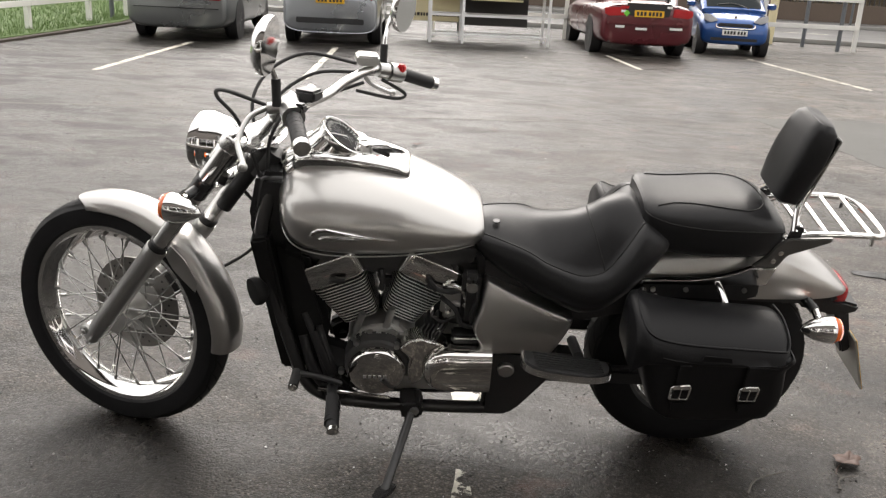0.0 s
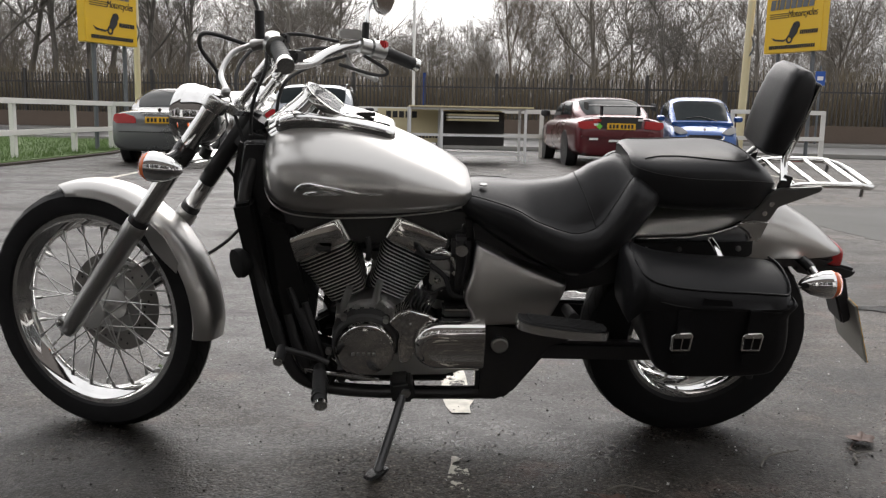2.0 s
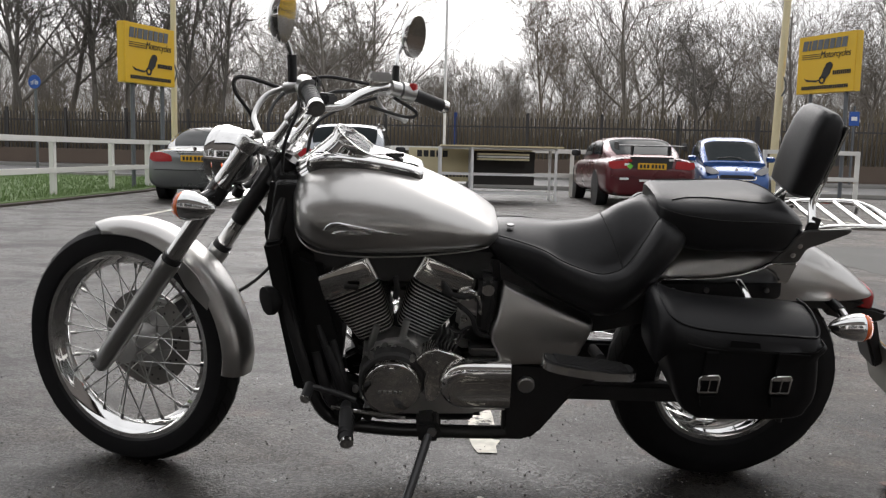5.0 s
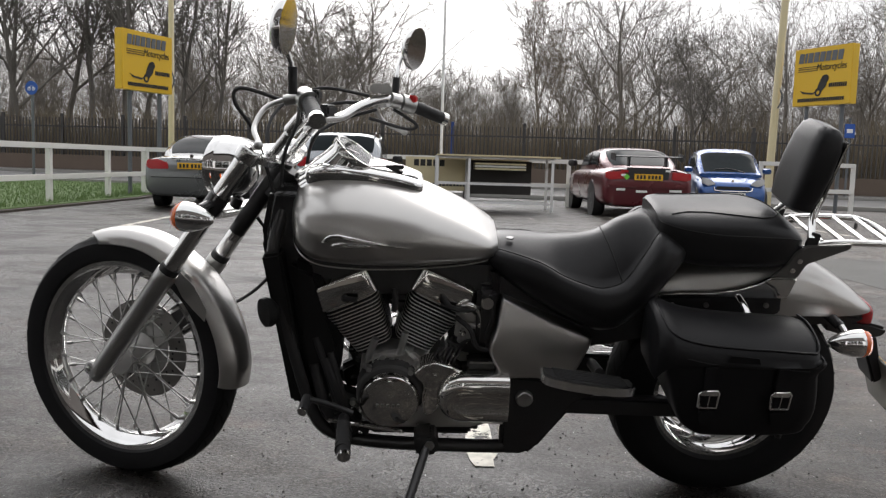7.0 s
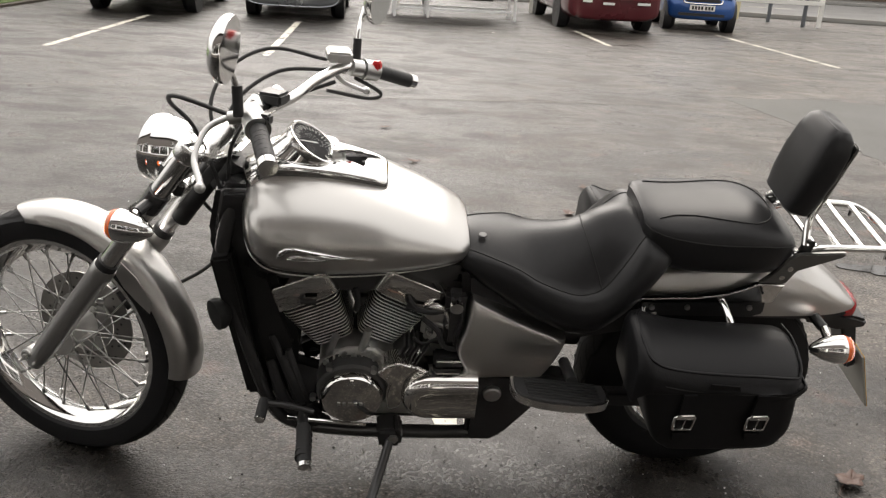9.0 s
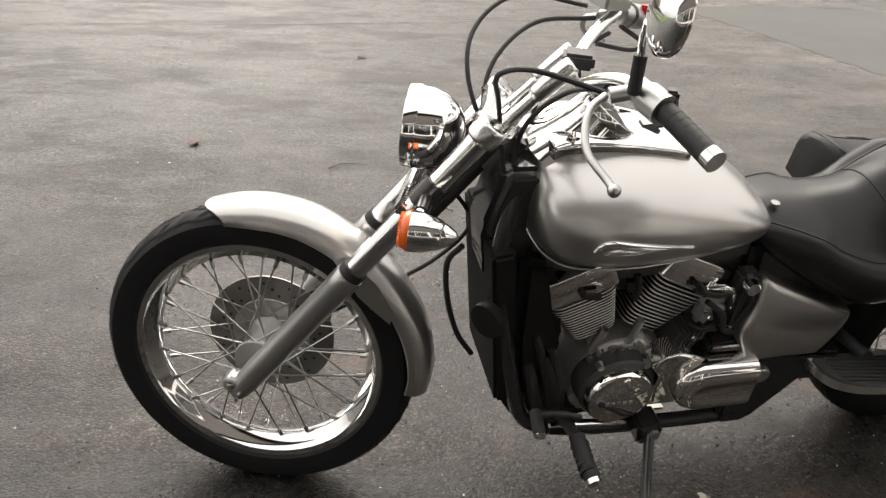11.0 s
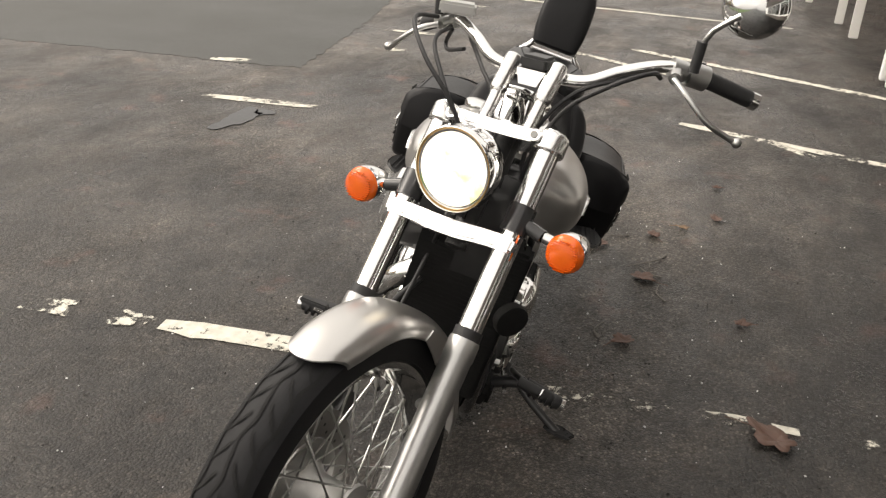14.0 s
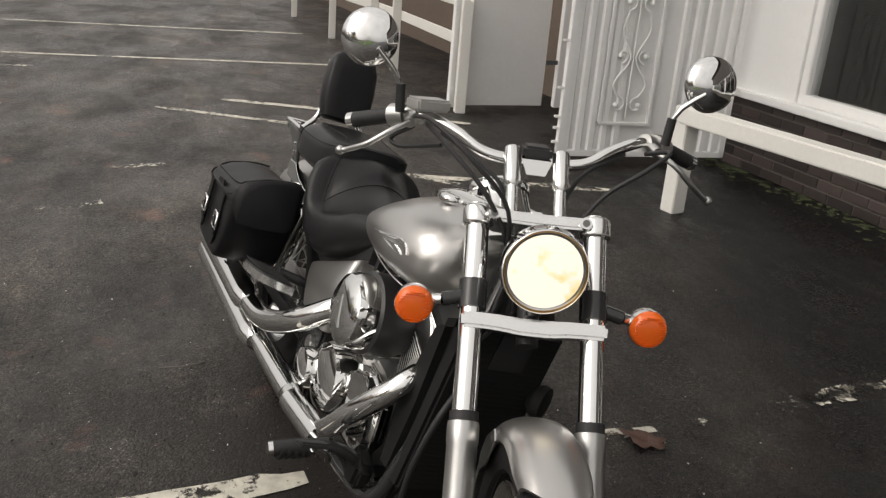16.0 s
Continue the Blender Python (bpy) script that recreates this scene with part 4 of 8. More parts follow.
rad = part("radiator", slab([(-0.474, 0.735), (-0.425, 0.745), (-0.362, 0.310), (-0.408, 0.305)], -0.115, 0.125, 0.008), RAD_BLACK, bike, "black radiator")
for k in range(34):
    u = (k + 0.5) / 34
    x, z = -0.4725 + 0.064 * u, 0.725 - 0.41 * u
    part("radiator_fin", box(x - 0.0015, x + 0.001, -0.10, 0.11, z - 0.0018, z + 0.0018), RAD_BLACK, rad, smooth=False)
part("radiator_hose", tube([(-0.47, 0.09, 0.60), (-0.485, 0.13, 0.52), (-0.47, 0.14, 0.40), (-0.44, 0.12, 0.30), (-0.40, 0.10, 0.24)], 0.007, 12, 5), RUBBER, bike, "black coolant hose")
# added slab that keeps the space beneath the radiator dark
part("radiator_gap_fill", slab([(-0.404, 0.318), (-0.362, 0.318), (-0.300, 0.232), (-0.230, 0.205), (-0.230, 0.188), (-0.300, 0.192), (-0.352, 0.230)], -0.098, 0.098, 0.010), RAD_BLACK, bike, "dark slab added to fill the gap beneath the radiator")
horn = part("horn", moved(lathe([(-0.020, 0.0005), (-0.021, 0.02), (-0.018, 0.036), (-0.005, 0.038), (0.005, 0.034), (0.018, 0.02), (0.020, 0.0005)], 32, "y"), Matrix.Translation((-0.456, -0.116, 0.580)) @ Matrix.Rotation(radians(-55), 4, "Z") @ Matrix.Scale(1.05, 4)), RAD_BLACK, bike, "black horn")
part("horn_bracket", tube([(-0.445, -0.110, 0.59), (-0.430, -0.105, 0.56), (-0.415, -0.10, 0.53)], 0.007, 8, 2), BLACK_PAINT, horn)

# crankcase and covers
part("crankcase", slab([(-0.222, 0.400), (-0.214, 0.432), (-0.170, 0.462), (-0.085, 0.472), (-0.050, 0.440), (0.060, 0.430), (0.150, 0.40), (0.17, 0.38), (0.17, 0.26), (0.10, 0.23), (-0.18, 0.225), (-0.222, 0.27), (-0.228, 0.34)], -0.115, 0.115, 0.02, 3), CASE, bike, "grey alloy crankcase")
for x, z in ((-0.205, 0.425), (-0.160, 0.452), (-0.100, 0.458), (-0.068, 0.440), (0.10, 0.405), (-0.135, 0.446)):
    part("case_bolt", lathe([(-0.113, 0.0085), (-0.122, 0.008), (-0.123, 0.0005)], 8, "y", (x, 0, z)), ALLOY, bike)
for x in (-0.185, -0.150, -0.115, -0.085):
    part("case_rib", slab([(x - 0.003, 0.448), (x + 0.003, 0.448), (x + 0.003, 0.425), (x - 0.003, 0.420)], -0.121, -0.10, 0.002), CASE, bike)
# hoses and a finned block round the back of the engine
for k in range(6):
    x = -0.035 + 0.012 * k
    part("block_fin", slab([(x, 0.440), (x + 0.005, 0.440), (x + 0.030, 0.492), (x + 0.025, 0.492)], -0.128, -0.06, 0.0012), ENGINE_DARK, bike, smooth=False)
for pts, r in (([(-0.315, -0.105, 0.44), (-0.285, -0.125, 0.37), (-0.262, -0.125, 0.30), (-0.225, -0.12, 0.262)], 0.0155), ([(-0.345, -0.10, 0.42), (-0.325, -0.12, 0.34), (-0.300, -0.125, 0.275), (-0.262, -0.125, 0.240)], 0.0150)):
    hose = part("coolant_hose", tube(pts, r, 14, 5), RUBBER, bike, "thick black coolant hose")
    part("hose_clip", tube([Vector(pts[2]).lerp(Vector(pts[3]), 0.55), Vector(pts[2]).lerp(Vector(pts[3]), 0.72)], r + 0.002, 14, 1), CHROME, hose)
part("sump", slab([(-0.24, 0.225), (0.12, 0.225), (0.10, 0.190), (-0.20, 0.188)], -0.09, 0.09, 0.02), ENGINE_DARK, bike, "black sump")
alt = part("alternator_cover", lathe([(-0.10, 0.092), (-0.150, 0.090), (-0.156, 0.083)], 48, "y", (-0.138, 0, 0.358)), ENGINE_DARK, bike, "round black alternator cover")
part("cover_cap", lathe([(-0.152, 0.080), (-0.172, 0.0795), (-0.180, 0.0745), (-0.183, 0.060), (-0.184, 0.0005)], 48, "y", (-0.138, 0, 0.352)), COVER_CHROME, alt, "polished chrome cap")
bm = bmesh.new()
for k, xx in enumerate((-0.180, -0.166, -0.152, -0.138, -0.124)):
    box(xx + 0.006, xx + 0.014, -0.1862, -0.183, 0.340, 0.3475, bm=bm)
part("cap_mark", bm, ALLOY, alt, "raised plain mark", smooth=False)
part("cap_plug", lathe([(-0.176, 0.010), (-0.187, 0.010), (-0.189, 0.007), (-0.189, 0.0005)], 6, "y", (-0.138, 0, 0.412)), CHROME, alt)
for k in range(5):
    a = radians(50 + 72 * k)
    part("cover_bolt", lathe([(-0.140, 0.009), (-0.157, 0.008), (-0.158, 0.0005)], 8, "y", (-0.145 + 0.095 * math.cos(a), 0, 0.355 + 0.095 * math.sin(a))), ALLOY, alt)
part("clutch_cover", slab([(-0.078, 0.43), (-0.055, 0.455), (-0.02, 0.466), (0.03, 0.452), (0.085, 0.418), (0.04, 0.40), (0.0, 0.36), (-0.015, 0.31), (-0.045, 0.30), (-0.052, 0.36), (-0.045, 0.395), (-0.062, 0.41)], -0.165, -0.10, 0.006, 3), COVER_CHROME, bike, "chrome engine side cover")


def nose_outline(d):
    """Outline of the drive cover, drawn in by d."""
    return [(0.178, 0.437 - d), (0.178, 0.296 + d), (0.118, 0.296 + d)] + [(0.058 + (0.0705 - d) * math.cos(a), 0.3665 + (0.0705 - d) * math.sin(a)) for a in np.linspace(-1.5708, -4.7124, 19)] + [(0.118, 0.437 - d)]


bm = bmesh.new()
skin(bm, [[(x, -0.10, z) for x, z in nose_outline(0.0)]] + [[(x, -0.170 - 0.034 * math.sin(a), z) for x, z in nose_outline(0.034 * (1 - math.cos(a)))] for a in np.linspace(0, 1.5708, 9)] + [[(x, -0.2045, z) for x, z in nose_outline(0.038)], [(x, -0.2025, z) for x, z in nose_outline(0.041)]])
sprocket = part("sprocket_cover", bm, COVER_CHROME, bike, "chrome drive cover with round nose", auto=50)
part("cover_step", slab([(0.178, 0.305), (0.178, 0.268), (0.085, 0.270), (0.07, 0.30)], -0.150, -0.08, 0.006), CASE, sprocket)
# added slab that darkens the bright gap below the drive cover
part("drive_gap_fill", slab([(0.04, 0.30), (0.19, 0.29), (0.19, 0.236), (0.06, 0.236)], -0.10, 0.10, 0.012), ENGINE_DARK, bike, "dark slab added to fill the gap below the drive cover")
# solid block added to fill the dark region of hoses before the engine
part("engine_front_block", slab([(-0.405, 0.72), (-0.33, 0.69), (-0.27, 0.47), (-0.29, 0.30), (-0.36, 0.30), (-0.39, 0.50)], -0.105, 0.125, 0.02), RAD_BLACK, bike, "black block standing in for dark hoses before the engine")


def cylinder(base, tilt, name_label):
    """A finned cylinder, its axis leaning by tilt from upright."""
    m = Matrix.Translation(base) @ Matrix.Rotation(radians(tilt), 4, "Y")
    barrel = part("cylinder", moved(tube([(0, 0, 0), (0, 0, 0.27)], 0.056, 32, 1), m), ENGINE_DARK, bike, name_label)
    for k in range(15):
        z = 0.064 + 0.0105 * k
        hx = 0.055 + 0.025 * min(1, k / 12)
        hy = 0.078 + 0.020 * min(1, k / 12)
        ring = []
        for j in range(28):
            a = 2 * math.pi * j / 28
            c, s = math.cos(a), math.sin(a)
            ring.append((hx * math.copysign(abs(c) ** 0.34, c), hy * math.copysign(abs(s) ** 0.34, s)))
        bm = slab(ring, z, z + 0.0036, 0.0011, 1, plane="xy")
        fin = part("fin", moved(bm, m), FIN, barrel)
        fin.data.materials.append(ENGINE_DARK)
        for f in fin.data.polygons:
            f.material_index = 1 if abs(f.normal.dot(m.to_3x3() @ Vector((0, 0, 1)))) > 0.9 else 0
    hb = bmesh.new()
    rings = []
    for z, sx, sy_ in ((0.217, 0.082, 0.100), (0.220, 0.086, 0.104), (0.283, 0.084, 0.102), (0.287, 0.081, 0.099), (0.288, 0.05, 0.065)):
        ring = []
        for j in range(32):
            a = 2 * math.pi * j / 32
            c, s = math.cos(a), math.sin(a)
            ring.append((sx * math.copysign(abs(c) ** 0.16, c), sy_ * math.copysign(abs(s) ** 0.16, s), z))
        rings.append(ring)
    skin(hb, rings)
    part("head_cover", moved(hb, m), COVER_CHROME, barrel, "chrome cylinder head cover")
    for sy in (-1, 1):
        part("head_bolt", moved(lathe([(0.29, 0.009), (0.304, 0.009), (0.305, 0.0005)], 8, "z", (0.02, 0.05 * sy, 0)), m), CHROME, barrel)
    part("plug_cap", moved(tube([(0.0, -0.100, 0.236), (0.0, -0.118, 0.240), (0.03, -0.122, 0.225)], 0.008, 8, 3), m), RUBBER, barrel)
    return barrel


cylinder((-0.160, 0, 0.405), -25, "black front cylinder with bright fins")
cylinder((-0.108, 0, 0.413), 26, "black rear cylinder with bright fins")
# added block that keeps the gap between tank and heads dark
part("tank_gap_fill", slab([(-0.38, 0.735), (0.13, 0.725), (0.13, 0.66), (-0.05, 0.615), (-0.18, 0.615), (-0.36, 0.66)], -0.078, 0.078, 0.015), ENGINE_DARK, bike, "dark block added to fill the gap beneath the tank")
part("intake_manifold", slab([(-0.15, 0.60), (-0.05, 0.60), (-0.07, 0.54), (-0.13, 0.54)], -0.05, 0.05, 0.015), ENGINE_DARK, bike)
for x0, x1, z0, z1 in ((-0.20, -0.18, 0.44, 0.50), (-0.118, -0.10, 0.44, 0.52), (-0.13, -0.108, 0.43, 0.47)):
    part("coolant_pipe", tube([(x0, -0.10, z0), (x1, -0.10, z1)], 0.010, 12, 1), ALLOY, bike)
# wiring, pipes and brackets between engine and seat
# added block that shuts out the bright gap behind the engine
part("engine_rear_block", slab([(0.0, 0.66), (0.16, 0.64), (0.175, 0.42), (0.02, 0.45)], -0.075, 0.075, 0.02), ENGINE_DARK, bike, "dark block added to close the gap behind the engine")
part("regulator", box(0.085, 0.135, -0.135, -0.09, 0.50, 0.66, 0.012), BLACK_SATIN, bike, "black cylinder behind the engine")
part("ignition_lock", lathe([(-0.15, 0.0005), (-0.15, 0.016), (-0.11, 0.018)], 20, "y", (0.11, 0, 0.632)), CHROME, bike, "chrome lock")
part("carburettor_cover", slab([(0.035, 0.56), (0.06, 0.57), (0.085, 0.52), (0.06, 0.475), (0.03, 0.50)], -0.105, -0.07, 0.012), CASE, bike, "alloy carburettor cover")
for k, pts in enumerate(([(0.03, -0.12, 0.58), (0.07, -0.135, 0.55), (0.09, -0.135, 0.50), (0.14, -0.13, 0.485)], [(-0.01, -0.12, 0.615), (0.05, -0.125, 0.60), (0.10, -0.12, 0.61)], [(-0.30, -0.11, 0.46), (-0.27, -0.13, 0.36), (-0.24, -0.13, 0.27), (-0.20, -0.12, 0.22)], [(-0.34, -0.10, 0.50), (-0.30, -0.12, 0.38), (-0.27, -0.13, 0.26)])):
    part("hose", tube(pts, 0.007 + 0.003 * (k > 1), 8, 4), RUBBER, bike, "black hose")

for pts, r, material, label in (
        ([(0.040, -0.105, 0.600), (0.066, -0.118, 0.612), (0.092, -0.118, 0.596), (0.100, -0.112, 0.560)], 0.010, CHROME, "chrome coolant elbow"),
        ([(0.045, -0.098, 0.548), (0.075, -0.110, 0.552), (0.098, -0.110, 0.538), (0.105, -0.105, 0.505)], 0.0085, ALLOY, "alloy fuel pipe"),
        ([(0.012, -0.110, 0.505), (0.040, -0.124, 0.498), (0.070, -0.122, 0.512), (0.112, -0.120, 0.503), (0.128, -0.120, 0.497)], 0.0040, RUBBER, "black wire"),
        ([(0.118, -0.130, 0.640), (0.124, -0.138, 0.585), (0.112, -0.136, 0.530), (0.125, -0.130, 0.488)], 0.0045, RUBBER, "black wire"),
        ([(-0.134, -0.085, 0.640), (-0.128, -0.095, 0.610), (-0.133, -0.095, 0.580)], 0.008, RUBBER, "black plug lead")):
    part("pipe", tube(pts, r, 12, 5), material, bike, label)
for x, z in ((0.058, 0.598), (0.096, 0.556), (0.052, 0.532), (0.122, 0.492), (0.030, 0.470)):
    part("pipe_bolt", lathe([(-0.105, 0.0090), (-0.124, 0.0085), (-0.127, 0.006), (-0.127, 0.0005)], 6, "y", (x, 0, z)), CHROME, bike)
part("carburettor_bowl", lathe([(-0.078, 0.030), (-0.100, 0.030), (-0.108, 0.024), (-0.110, 0.0005)], 28, "y", (0.062, 0, 0.566)), CASE, bike, "alloy carburettor bowl")
part("coil_box", box(0.066, 0.148, -0.146, -0.10, 0.436, 0.466, 0.006), BLACK_PAINT, bike, "glossy black box behind the engine")
part("coil_strap", box(0.072, 0.142, -0.1485, -0.1462, 0.456, 0.462), CHROME, bike)

# controls at the left: shifter, foot pegs, stand
for sy in (-1, 1):
    e = 0.0 if sy < 0 else 0.025
    peg = part("foot_peg", tube([(-0.255, 0.235 * sy, 0.315), (-0.252, (0.290 + e) * sy, 0.302), (-0.247, (0.332 + e) * sy, 0.291)], 0.0180, 16, 2), RUBBER, bike, "black rubber foot peg")
    bm = bmesh.new()
    for k in range(5):
        u = 0.25 + 0.016 * k + e
        lathe([(u * sy, 0.0205), ((u + 0.007) * sy, 0.0205)], 16, "y", (-0.2515, 0, 0.345 - 0.162 * u), bm=bm)
    part("peg_ribs", bm, RUBBER, peg)
    part("peg_tip", tube([(-0.247, (0.330 + e) * sy, 0.2915), (-0.246, (0.344 + e) * sy, 0.2885)], 0.0170, 16, 1), CHROME, peg)
    part("peg_arm", tube([(-0.25, 0.12 * sy, 0.25), (-0.26, 0.18 * sy, 0.30), (-0.256, 0.238 * sy, 0.316)], 0.014, 12, 3), BLACK_SATIN, peg)
shift = part("shift_lever", tube([(-0.235, -0.195, 0.325), (-0.29, -0.20, 0.352), (-0.345, -0.215, 0.378)], 0.008, 10, 3), BLACK_SATIN, bike, "black gear shift lever")
part("shift_rubber", tube([(-0.352, -0.205, 0.375), (-0.358, -0.262, 0.369)], 0.0135, 12, 1), RUBBER, shift)
part("shift_tip", tube([(-0.358, -0.262, 0.369), (-0.359, -0.266, 0.3685)], 0.0125, 12, 1), CHROME, shift)
part("shift_rod", tube([(-0.30, -0.19, 0.30), (-0.10, -0.17, 0.255)], 0.005, 8, 1), CHROME, shift)
part("foot_bracket", slab([(-0.300, 0.285), (-0.245, 0.318), (-0.205, 0.270), (-0.235, 0.215), (-0.290, 0.222)], -0.165, -0.118, 0.014, 3), RAD_BLACK, bike, "black foot control bracket")
part("foot_bracket", slab([(-0.300, 0.285), (-0.245, 0.318), (-0.205, 0.270), (-0.235, 0.215), (-0.290, 0.222)], 0.118, 0.165, 0.014, 3), RAD_BLACK, bike, "black foot control bracket")
stand = part("side_stand", tube([(-0.033, -0.180, 0.225), (-0.052, -0.235, 0.190), (-0.075, -0.300, 0.152), (-0.104, -0.388, 0.1135)], 0.0125, 12, 4), BLACK_PAINT, bike, "black side stand, lowered")
part("stand_foot", moved(slab([(-0.045, -0.012), (0.0, -0.024), (0.04, -0.018), (0.045, 0.014), (0.0, 0.022), (-0.04, 0.014)], -0.005, 0.005, 0.003, plane="xy"), Matrix.Translation((-0.106, -0.392, 0.1185)) @ Matrix.Rotation(radians(-LEAN), 4, "X") @ Matrix.Rotation(radians(60), 4, "Z")), BLACK_PAINT, stand)
part("stand_bracket", slab([(-0.072, 0.252), (-0.020, 0.258), (-0.002, 0.235), (-0.006, 0.195), (-0.062, 0.186)], -0.192, -0.12, 0.008), BLACK_PAINT, stand)
part("pivot_bolt", lathe([(-0.190, 0.014), (-0.200, 0.013), (-0.200, 0.0005)], 6, "y", (-0.028, 0, 0.228)), ALLOY, stand)

# right side: air cleaner, exhausts, brake pedal
air = part("air_cleaner", lathe([(0.12, 0.088), (0.20, 0.090), (0.235, 0.090), (0.255, 0.084), (0.266, 0.066), (0.270, 0.030), (0.270, 0.0005)], 56, "y", (-0.128, -0.012, 0.598)), CHROME, bike, "large round chrome air cleaner")
part("air_cleaner_back", lathe([(0.08, 0.075), (0.13, 0.098), (0.20, 0.0985), (0.205, 0.092)], 48, "y", (-0.128, -0.012, 0.598)), BLACK_SATIN, air)
part("air_cleaner_mark", slab([(-0.153, 0.558), (-0.128, 0.633), (-0.103, 0.558), (-0.128, 0.573)], 0.256, 0.2605, 0.001), ALLOY, air)
part("front_header", tube([(-0.27, 0.06, 0.545), (-0.318, 0.12, 0.535), (-0.305, 0.165, 0.480), (-0.235, 0.195, 0.390), (-0.150, 0.205, 0.300), (-0.05, 0.207, 0.258), (0.25, 0.217, 0.256), (0.50, 0.230, 0.256)], 0.027, 18, 6), CHROME, bike, "chrome front exhaust header")
part("header_flange", lathe([(-0.02, 0.034), (0.0, 0.036), (0.012, 0.03)], 20, "y", (-0.300, 0.105, 0.540)), CASE, bike)
part("rear_header", tube([(0.02, 0.08, 0.58), (0.045, 0.18, 0.535), (0.12, 0.235, 0.462), (0.22, 0.25, 0.405), (0.335, 0.257, 0.362), (0.45, 0.26, 0.345), (0.60, 0.262, 0.342)], 0.032, 18, 6), CHROME, bike, "chrome rear exhaust header")
for z0, x0, x1 in ((0.252, 0.42, 1.22), (0.345, 0.48, 1.12)):
    bm = lathe([(x0, 0.028), (x0 + 0.05, 0.042), (x0 + 0.08, 0.044), (x1 - 0.02, 0.046), (x1, 0.043), (x1, 0.034), (x1 - 0.06, 0.032), (x1 - 0.06, 0.0005)], 28, "x", (0, 0.268 if z0 > 0.3 else 0.235, 0))
    moved(bm, Matrix.Translation((0, 0, z0)) @ Matrix.Rotation(radians(0), 4, "Y"))
    part("silencer", bm, CHROME, bike, "long chrome exhaust silencer")
for x0, x1 in ((-0.16, 0.06), (0.10, 0.36)):
    bm = tube([(x0, 0.214, 0.275 if x0 < 0 else 0.257), (x1, 0.222, 0.258)], 0.033, 20, 1)
    part("heat_shield", bm, CHROME, bike, "chrome exhaust heat shield")
part("right_engine_cover", lathe([(0.10, 0.098), (0.15, 0.095), (0.172, 0.086), (0.180, 0.06), (0.182, 0.0005)], 44, "y", (0.035, 0, 0.350)), CHROME, bike, "round chrome clutch cover")
part("right_pulley_cover", lathe([(0.10, 0.060), (0.180, 0.058), (0.192, 0.052), (0.198, 0.030), (0.198, 0.0005)], 40, "y", (0.150, 0, 0.315)), CHROME, bike, "round chrome cover")
part("right_side_cover", slab([(-0.26, 0.44), (-0.15, 0.47), (-0.06, 0.44), (-0.10, 0.30), (-0.22, 0.25), (-0.27, 0.32)], 0.10, 0.155, 0.02, 3), CHROME, bike, "chrome engine cover")
pedal = part("brake_pedal", tube([(-0.20, 0.20, 0.26), (-0.28, 0.235, 0.29), (-0.33, 0.27, 0.335), (-0.345, 0.31, 0.355)], 0.008, 10, 4), CHROME, bike, "chrome brake pedal")
part("pedal_pad", moved(box(-0.022, 0.022, -0.035, 0.035, -0.006, 0.006, 0.004), Matrix.Translation((-0.347, 0.315, 0.366)) @ Matrix.Rotation(radians(20), 4, "Y")), RUBBER, pedal)

# handlebar and its fittings, turned with the fork
for sy in (-1, 1):
    riser = part("riser", tube([fork(0.80, 0.05 * sy, -0.022), fork(0.86, 0.05 * sy, -0.028), (-0.402, 0.051 * sy, 1.054)], 0.0128, 18, 3), FORK_BRIGHT, bike, "polished alloy handlebar riser", TURN)
    part("riser_base", tube([fork(0.803, 0.05 * sy, -0.022), fork(0.812, 0.05 * sy, -0.023)], 0.0185, 20, 1), FORK_BRIGHT, riser)
    a, b = Vector((-0.411, 0.051 * sy, 1.043)), Vector((-0.350, 0.052 * sy, 1.114))
    bm = bmesh.new()
    d = (b - a).normalized()
    e = Vector((0, 1, 0)).cross(d).normalized()
    skin(bm, [[a + (b - a) * u + Vector((0, 1, 0)) * r * math.cos(2 * math.pi * k / 28) + e * r * math.sin(2 * math.pi * k / 28) for k in range(28)] for u, r in ((0.0, 0.0125), (0.06, 0.0165), (0.12, 0.0182), (0.93, 0.0182), (0.98, 0.0165), (1.0, 0.0125))])
    part("riser_head", bm, FORK_BRIGHT, riser, "thicker head that clamps the bar", auto=50)
BAR = [(-0.151, -0.398, 1.102), (-0.213, -0.315, 1.132), (-0.266, -0.245, 1.148), (-0.308, -0.17, 1.126), (-0.334, -0.112, 1.096), (-0.342, -0.05, 1.088)]
bar = part("handlebar", tube(BAR[1:] + mirrored(BAR[1:][::-1]), 0.0125, 14, 5), CHROME, bike, "wide chrome handlebar", TURN)
part("bar_clamp_cover", slab([(-0.370, -0.031), (-0.312, -0.028), (-0.312, 0.028), (-0.370, 0.031)], 1.096, 1.124, 0.006, plane="xy"), BLACK_SATIN, bike, "black warning lamp block", TURN)
bm = bmesh.new()
skin(bm, [[(-0.372, 0.033, 1.097), (-0.358, 0.034, 1.100), (-0.358, -0.034, 1.100), (-0.372, -0.033, 1.097)], [(-0.380, 0.020, 1.066), (-0.366, 0.020, 1.066), (-0.366, -0.020, 1.066), (-0.380, -0.020, 1.066)]])
part("lamp_bracket", bm, CHROME, bike, "chrome bracket of the warning lamps", TURN, smooth=False)
bm = bmesh.new()
for k in range(3):
    box(-0.330, -0.320, -0.022 + 0.016 * k, -0.010 + 0.016 * k, 1.1225, 1.1235, bm=bm)
part("warning_lamps", bm, mat("lamp_blue", (0.05, 0.10, 0.14), 0.3), bike, "", TURN, smooth=False)


